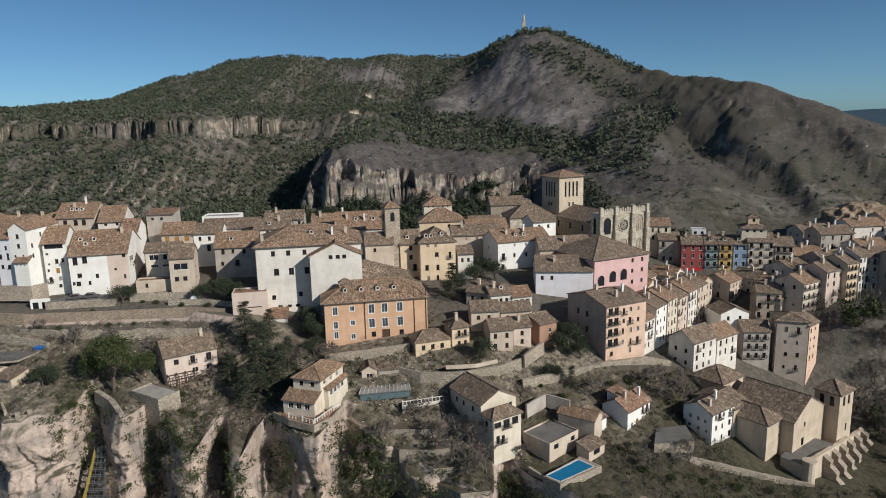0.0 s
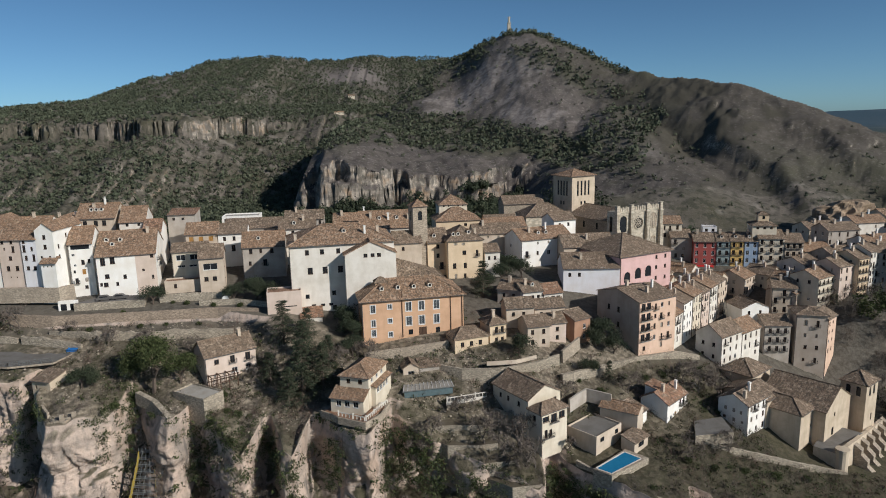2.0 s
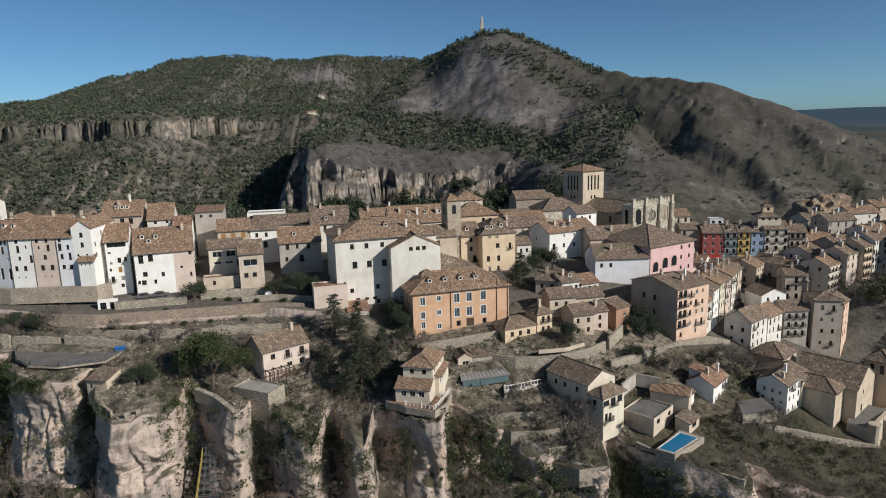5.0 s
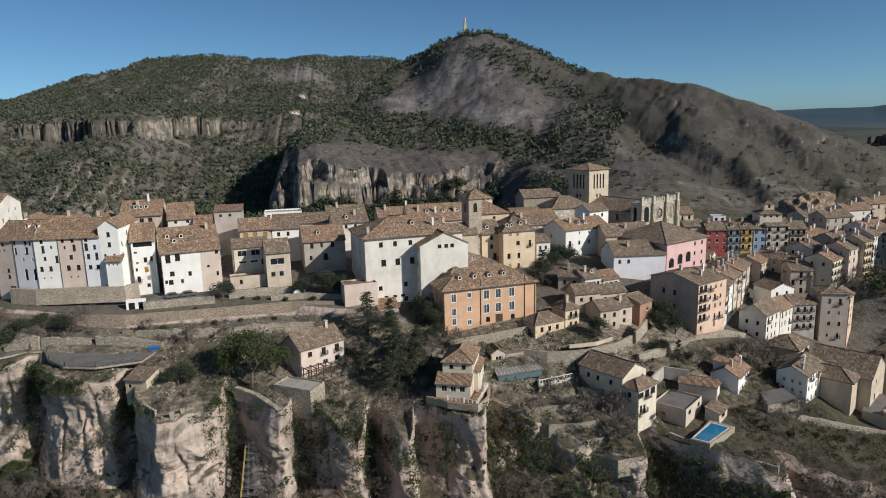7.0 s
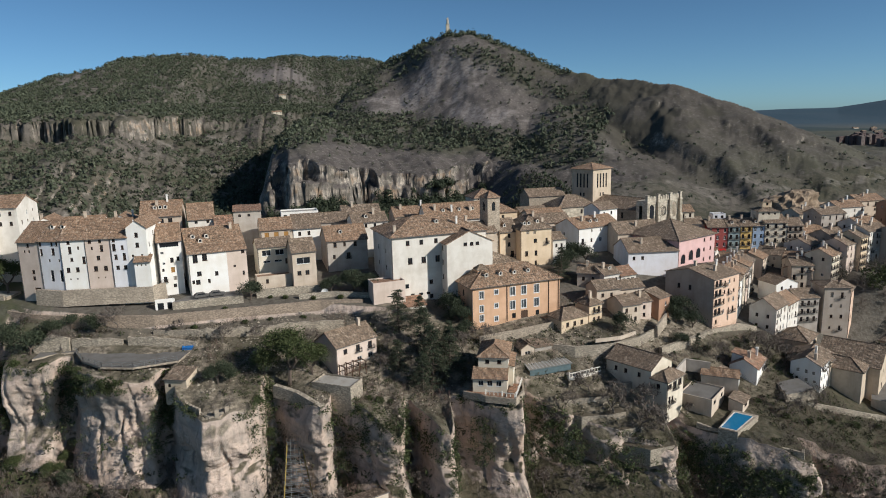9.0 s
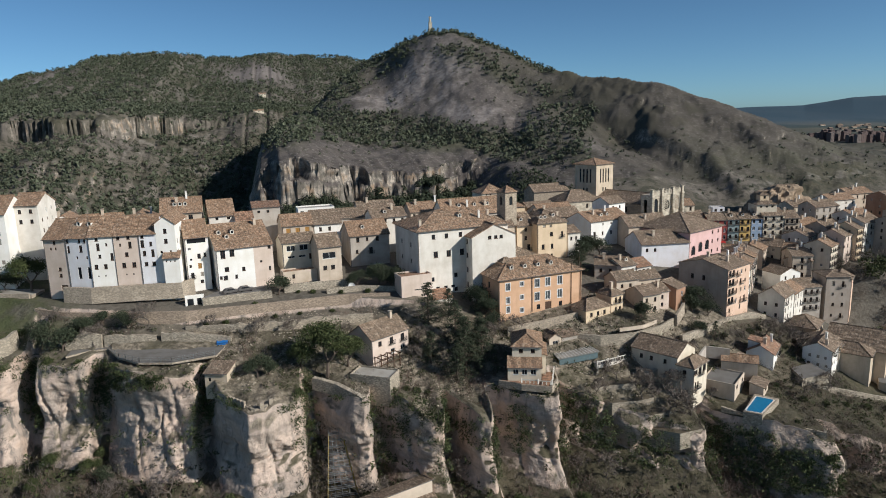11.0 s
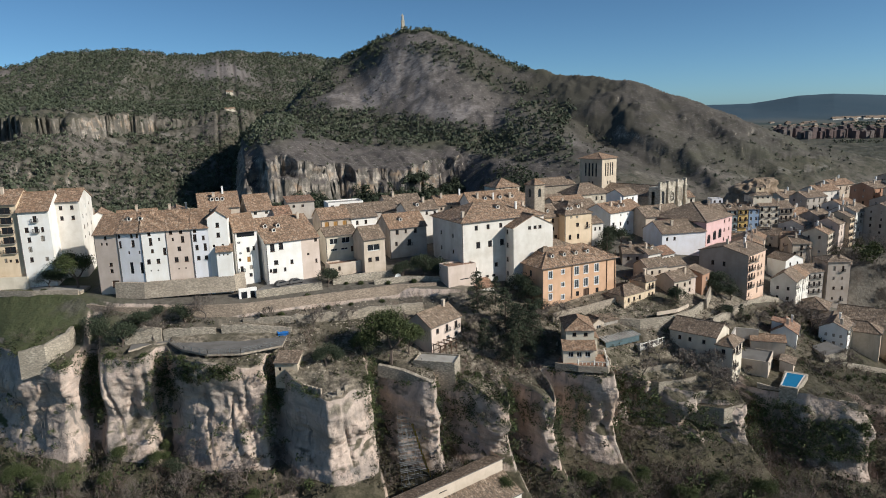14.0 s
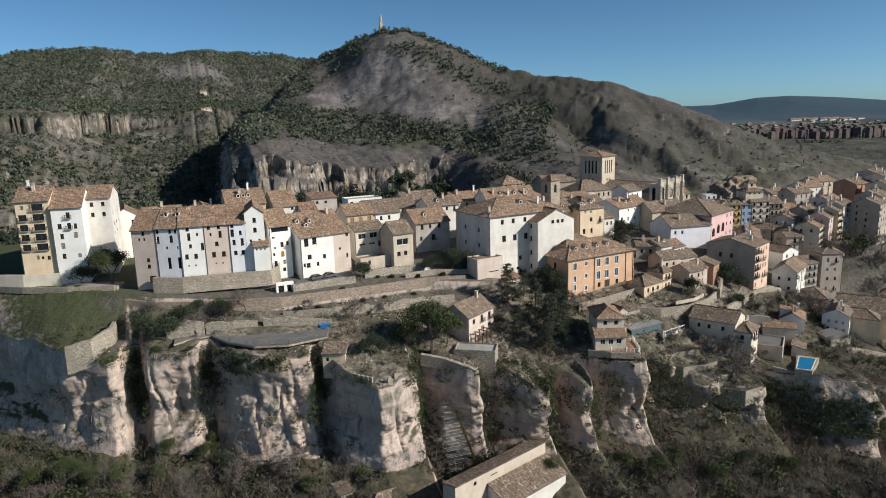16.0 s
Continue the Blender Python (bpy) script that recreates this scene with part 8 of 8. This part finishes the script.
def undergrowth():
    for seed, mat, name, label, share in ((11, SCRUB, "dry_scrub", "dry brown scrub over the gorge slopes", 0.34), (12, TWIG, "bare_thicket", "tangled bare thicket below the cliff", 0.42), (13, HEDGE, "green_undergrowth", "green undergrowth on ledges and terraces", 0.32), (14, TWIGR, "reddish_thicket", "reddish bare thicket in the gullies", 0.16)):
        x, y, u, rng = scatter(-250, 215, 84, 186, 1.5, seed)
        ey = edge_y(x)
        out = slope_out(x)
        below = y < ey - 2.5
        n = fbm(x / 15, y / 15, seed * 1.7, 3)
        street = street_y(x)
        dens = np.where(below, share * (1.25 + 1.5 * n), share * (0.75 + 1.5 * n) * (y > ey + 0.3) * (y < street - 1.0))
        dens = np.where((x > -26) & (y > ey), dens * 1.2 + 0.12, dens)
        dens = np.where((x > -72) & (x < -41) & (y > ey) & (y < 160), dens * 1.4 + 0.12, dens)
        dens = np.where((x > 42) & (y < 150), 0.28 + share * (0.8 + n), dens)
        dens = np.where((x > 124), 0.3 + share, dens)
        dens = np.where((x > -147) & (x < -109) & (y > 162) & (y < 177), 0, dens)
        dens = np.where((x > 72) & (x < 125) & (y > 147), 0, dens)
        dens = np.where((x > -106) & (x < -56) & (y < 136) & (y > 114), 0, dens)
        dens = np.where((x > 19) & (x < 38) & (y < 147) & (y > 129), 0, dens)
        dens = np.where((x > -41) & (x < -24) & (y < 153) & (y > 137), 0, dens)
        dens = np.where((x < -24) & below & (y > stations(x)[3][0] - 7), dens * 0.5, dens)
        dens = np.where((x > -19) & (x < 12) & (y > 133) & (y < 152), dens * 0.25, dens)
        dens = np.where((x > -24) & (x < 13) & below & (y > ey - 13), dens * 0.3, dens)
        sel = (u < dens) & ~((np.abs(y - ey + 1.3) < 1.7) & (out < 4))
        x, y = x[sel], y[sel]
        z = ground_many(x, y)
        size = rng.uniform(0.45, 1.2, len(x)) * np.where(below[sel], 1.5, 0.85)
        if mat in (TWIG, TWIGR):
            clumps(name, label, mat, x, y, z - 0.3, size, size * 2.4, 34, 0.85, seed, "thicket", True)
        else:
            clumps(name, label, mat, x, y, z - 0.2, size, size * 1.5, 20, 0.44, seed, "scrub")


def gorge_trees():
    rng = np.random.default_rng(31)
    n = 520
    x = rng.uniform(-230, 150, n)
    y = stations(x)[3][0] - slope_out(x) * rng.uniform(0.1, 1.0, n) - rng.uniform(3, 42, n)
    keep = ~((x > -108) & (x < -54) & (y > 112)) & (fbm(x / 25, y / 25, 4.0, 2) > -0.55)
    x, y = x[keep], y[keep]
    size = rng.uniform(1.5, 2.8, len(x)) * np.where(stations(x)[3][0] - y < 12, 0.55, 1.0)
    clumps("gorge_trees", "leafless trees standing in the gorge", TWIG, x, y, ground_many(x, y) + 1.0, size, size * 2.4, 230, 0.42, 32, "trees", True)
    green = rng.uniform(0, 1, len(x)) < 0.75
    x, y = x[green] + 3, y[green] - 2
    size = rng.uniform(1.4, 2.7, len(x)) * np.where(stations(x)[3][0] - y < 12, 0.6, 1.0)
    clumps("gorge_evergreens", "dull green trees standing in the gorge", NEEDLE, x, y, ground_many(x, y), size, size * 2.0, 150, 0.30, 33, "trees")


def lower_woods():
    """Grey-brown bare woods on the slopes beside the church and at the river, with some evergreens."""
    x, y, u, rng = scatter(106, 300, 96, 222, 3.8, 41)
    u = np.where((x > 150) & (y > 205), 2.0, u)
    keep = ((y < 146) | (x > 121 + 0.06 * np.maximum(0, y - 165))) & (u < 0.86 + 0.3 * fbm(x / 24, y / 24, 2.0, 2))
    x, y = x[keep], y[keep]
    size = rng.uniform(1.6, 3.0, len(x))
    green = rng.uniform(0, 1, len(x)) < 0.38
    g = ground_many(x, y)
    clumps("lower_woods", "leafless brown woods on the slope below the town", TWIG, x[~green], y[~green], g[~green] + 0.6, size[~green], size[~green] * 2.4, 150, 0.62, 42, "trees", True)
    clumps("lower_evergreens", "dark evergreens among the bare woods", HEDGE, x[green], y[green], g[green], size[green], size[green] * 2.4, 220, 0.28, 43, "trees")


CRAG = plaster("orange_grey_rock", (0.36, 0.27, 0.19), 0.6)


def crag(x, y, r, h):
    """A lone block of orange-grey rock at the foot of the hill."""
    n, m = 64, 26
    a = np.linspace(0, 2 * np.pi, n, endpoint=False)
    v = []
    zb = float(far_ground(np.array([x]), np.array([max(y, 471.0)]))[0]) - 22
    for j in range(m + 1):
        f = j / m
        rr = r * np.cos(f * np.pi / 2) ** 0.42
        px, py, pz = x + 1.5 * rr * np.cos(a), y + rr * np.sin(a), np.full(n, zb + (h + 12) * f)
        d = 4.0 * fbm(px / 9, pz / 12, py / 9, 3) + 1.6 * fbm(px / 3, pz / 4, py / 3, 3)
        v += [(float(p + d_ * math.cos(t)), float(q + d_ * math.sin(t)), float(z + 0.5 * d_)) for p, q, z, d_, t in zip(px, py, pz, d, a)]
    f = [(j * n + i, j * n + (i + 1) % n, (j + 1) * n + (i + 1) % n, (j + 1) * n + i) for j in range(m) for i in range(n)]
    me = bpy.data.meshes.new("crag")
    me.from_pydata(v, [], f)
    me.materials.append(CRAG)
    tagged(new("crag", me), "lone block of grey and orange rock above the lower town", "rock", kind="structure")


def cliff_ivy():
    rng = np.random.default_rng(21)
    xs, ys, zs = [], [], []
    for cx, w, top, low in ((-89.0, 2.2, -16, -30), (-137, 3.0, -14, -24), (-156, 3, -14, -26), (-61, 5, -21, -28), (-112, 2, -18, -27), (-66, 3.0, -22, -33), (-38, 3, -27, -38), (-17, 5, -31, -40), (18, 5, -38, -47), (30, 6, -40, -50), (-52, 4, -26, -34), (-20, 4, -28, -38), (-6, 6, -35, -44), (24, 5, -37, -50), (36, 3, -40, -50), (14, 5, -36, -48), (-114, 2, -16, -34), (-139, 2.5, -15, -32), (-155, 2, -15, -30), (-132, 3, -14, -18), (-124, 4, -14, -17), (-57, 3, -24, -41), (-71, 2.5, -22, -38), (-45, 2, -26, -41), (-26, 2, -25, -42), (-88, 1.5, -20, -36)):
        n = 150 if cx > 8 else 110 if cx > -24 else 60
        x = cx + rng.normal(size=n) * w * 0.6
        z = low + (top - low) * rng.uniform(0, 1, n)
        ez, fz = edge_z(x), foot_z(x)
        f = np.clip((z - fz) / (ez - fz), 0, 1)
        fy = stations(x)[3][0]
        xs.append(x), ys.append(fy + (edge_y(x) - fy) * f - 1.2), zs.append(z)
    x = rng.uniform(-178, 48, 420)        # tufts hanging over the brink
    x = x[fbm(x / 7, 1.0, 2.0, 2) > -0.15]
    xs.append(x), ys.append(edge_y(x) - 0.3), zs.append(edge_z(x) - rng.uniform(0.2, 2.4, len(x)))
    x, y, z = np.concatenate(xs), np.concatenate(ys), np.concatenate(zs)
    size = rng.uniform(0.5, 1.3, len(x))
    clumps("cliff_ivy", "green shrubs and ivy clinging to the cliff", HEDGE, x, y, z, size, size * 1.6, 30, 0.36, 22, "ivy")


def cliff_brush():
    x, y, u, rng = scatter(-2, 66, 116, 141, 1.7, 57)
    e = y - edge_y(x)
    keep = (e > -9) & (e < np.where(x < 20, 7, 2.5)) & (u < 0.62 + 0.5 * fbm(x / 8, y / 8, 3.0, 2)) & ~((x > 20) & (x < 37) & (y > 129.5))
    x, y = x[keep], y[keep]
    size = rng.uniform(0.7, 1.5, len(x))
    clumps("cliff_brush", "grey leafless brush below the pool terrace", TWIG, x, y, ground_many(x, y), size, size * 1.7, 130, 0.45, 58, "shrubs", True)


def loose_stones():
    x, y, u, rng = scatter(-165, 20, 142, 184, 0.85, 51)
    keep = (y > edge_y(x) + 1) & (y < street_y(x) - 0.5) & (u < 0.30 + 0.45 * fbm(x / 9, y / 9, 7.0, 2)) & ~((x > -147) & (x < -109) & (y > 162) & (y < 174))
    x, y = x[keep], y[keep]
    c = np.stack([x, y, ground_many(x, y) + 0.02], -1)
    r = rng.uniform(0.12, 0.42, (len(x), 1)) * rng.uniform(0.7, 1.3, (len(x), 3)) * (1, 1, 0.7)
    p = [c + r * np.array(d) for d in ((1, 0, 0.1), (0.2, 1, 0), (-1, 0.1, 0.2), (0, -1, 0), (0.1, 0.2, 1))]
    tris = np.concatenate([np.stack([p[a], p[b], p[4]], 1) for a, b in ((0, 1), (1, 2), (2, 3), (3, 0))])
    tagged(new("loose_stones", cloud_mesh("loose_stones", tris, RUBBLE)), "pale loose stones strewn over the terraces", "stones", kind="stuff")


def far_town():
    """Pale blocks of a distant settlement on the plain."""
    rng = random.Random(61)
    m = Mesh()
    for k in range(190):
        a, r = rng.uniform(0.72, 0.98), rng.uniform(2250, 2950)
        w, d, h = rng.uniform(10, 24), rng.uniform(10, 16), rng.uniform(4, 9)
        slot = rng.choice((1, 2, 5, 5, 5, 2))
        if k > 150:                       # white sheds further out
            a, r, slot, w, h = rng.uniform(0.80, 0.88), rng.uniform(3050, 3250), 0, 2.4 * w, 8
        tall = k < 64                     # a row of tall brown apartment blocks
        if tall:
            a, r, slot, w, d, h = 0.700 + 0.19 * k / 63 + rng.uniform(-0.004, 0.004), rng.uniform(1620, 1760), rng.choice((2, 2, 5)), rng.uniform(8, 13), 10, rng.uniform(18, 29)
        x, y = r * math.sin(a), r * math.cos(a)
        z = float(far_ground(np.array([x]), np.array([y]))[0]) - 3
        rise = 1 if tall else 3
        m.box(x, y, z, x + w, y + d, z + h, slot)
        m.face([(x - 0.5, y - 0.5, z + h), (x + w + 0.5, y - 0.5, z + h), (x + w + 0.5, y + d / 2, z + h + rise), (x - 0.5, y + d / 2, z + h + rise)], slot if tall else 3)
        m.face([(x - 0.5, y + d + 0.5, z + h), (x - 0.5, y + d / 2, z + h + rise), (x + w + 0.5, y + d / 2, z + h + rise), (x + w + 0.5, y + d + 0.5, z + h)], slot if tall else 3)
        for f in range(int(h / 3.2)):
            for j in range(int(w / 4)):
                m.face([(x + 1.4 + 4 * j, y - 0.05, z + 4.2 + 3 * f), (x + 2.8 + 4 * j, y - 0.05, z + 4.2 + 3 * f), (x + 2.8 + 4 * j, y - 0.05, z + 5.6 + 3 * f), (x + 1.4 + 4 * j, y - 0.05, z + 5.6 + 3 * f)], 4)
    # both brick colours are greyed and lightened to carry the distance haze
    tagged(new("far_town", m.data("far_town", [WHITE2, BEIGE, plain("hazed_dark_brick", (0.165, 0.12, 0.11), 0.9), TILE_B, GLASS, plain("hazed_brown_brick", (0.20, 0.165, 0.15), 0.9)])), "pale buildings of a distant settlement on the plain", "buildings", kind="stuff")
    x, y, u, rn = scatter(700, 2500, 560, 2100, 12, 62)
    keep = (x > 0.98 * y) & (x < 1.34 * y + 40) & (fbm(x / 130, y / 60, 2.0, 3) > 0.3) & (far_ground(x, y) < -26)
    x, y = x[keep], y[keep]
    size = rn.uniform(2.6, 4.6, len(x))
    clumps("plain_trees", "dark groves and tree rows on the distant plain", PINE, x, y, far_ground(x, y) - 1, size, size * 1.7, 16, 0.7, 63, "trees")


def parked_car(x, y, z, turn, paint, label):
    thing = new("parked_car")
    thing.matrix_world = pose(x, y, z, 0, 0, turn)
    tagged(thing, label, "car", "cars in the paved yard")
    b = Mesh()
    side = [(-2.1, 0.3), (2.1, 0.3), (2.15, 0.75), (1.2, 0.9), (0.6, 1.42), (-1.2, 1.45), (-2.0, 0.95), (-2.15, 0.7)]
    l, r = [(u, -0.85, v) for u, v in side], [(u, 0.85, v) for u, v in side]
    b.face(l), b.face(r[::-1])
    for i in range(len(side)):
        j = (i + 1) % len(side)
        b.face([l[i], r[i], r[j], l[j]])
    part("body", b, [paint], thing)
    g = Mesh()
    for s in (-0.86, 0.86):
        g.face([(-1.5, s, 0.95), (0.95, s, 0.95), (0.5, s, 1.34), (-1.1, s, 1.36)])
    part("side_window", g, [GLASS], thing)
    for u in (-1.35, 1.35):
        for s in (-0.8, 0.8):
            w = Mesh()
            w.tube((u, s - 0.1, 0.32), (u, s + 0.1, 0.32), 0.32, 0.32, 0, 12)
            part("wheel", w, [IRON], thing)


parked_car(-106.6, 186.4, -2.58, 20, PIPE, "dark grey car parked in the paved yard")
parked_car(-102.6, 187.4, -2.58, 15, PIPE, "dark grey car parked in the paved yard")


def satellite_dish(x, y):
    z = ground(x, y)
    thing = new("satellite_dish")
    thing.location = (x, y, z)
    tagged(thing, "large round white satellite dish in a garden", "dish")
    p = Mesh()
    p.tube((0, 0, -0.3), (0, 0, 1.1), 0.07, 0.07, 0, 6)
    part("mast", p, [STEEL], thing)
    d = Mesh()
    n = 16
    for k in range(n):
        a, c = 2 * math.pi * k / n, 2 * math.pi * (k + 1) / n
        for r0, r1, q0, q1 in ((0.0, 0.5, 0.0, 0.06), (0.5, 1.0, 0.06, 0.28)):
            d.face([(r1 * math.cos(a), -q1, 1.5 + r1 * math.sin(a)), (r1 * math.cos(c), -q1, 1.5 + r1 * math.sin(c)), (r0 * math.cos(c), -q0, 1.5 + r0 * math.sin(c)), (r0 * math.cos(a), -q0, 1.5 + r0 * math.sin(a))])
    part("reflector", d, [WHITEW], thing)


satellite_dish(-72.6, 187.0)


def timber_stair():
    """Timber pergola and outside stair at the stone villa."""
    thing = new("timber_pergola")
    thing.matrix_world = pose(-70.8, 158.7, -18.6, 0, 0, 34)
    tagged(thing, "weathered brown timber pergola and stair by the villa", "pergola")
    for u in (0.4, 2.6, 4.8, 7.0):
        for v in (-3.0, -0.6):
            p = Mesh()
            p.box(u - 0.1, v - 0.1, -2.0, u + 0.1, v + 0.1, 2.6)
            part("post", p, [WOOD], thing)
        b = Mesh()
        b.box(u - 0.07, -3.5, 2.6, u + 0.07, -0.2, 2.8)
        part("rafter", b, [WOOD], thing)
    for v in (-3.0, -0.6):
        for z in (0.9, 2.4):
            b = Mesh()
            b.box(0.1, v - 0.06, z, 7.3, v + 0.06, z + 0.16)
            part("beam", b, [WOOD], thing)
    for k in range(9):
        s = Mesh()
        s.box(-0.4 - 0.32 * (k + 1), -2.9, 0.7 - 0.19 * k, -0.4 - 0.32 * k, -1.7, 0.76 - 0.19 * k)
        part("tread", s, [WOOD], thing)


timber_stair()
far_town()
cliff_brush()
loose_stones()
far_woods()
valley_woods()
spur_foot_trees()
undergrowth()
lower_woods()
gorge_trees()
crag(260.0, 410.0, 17.0, 15.0)
cliff_ivy()
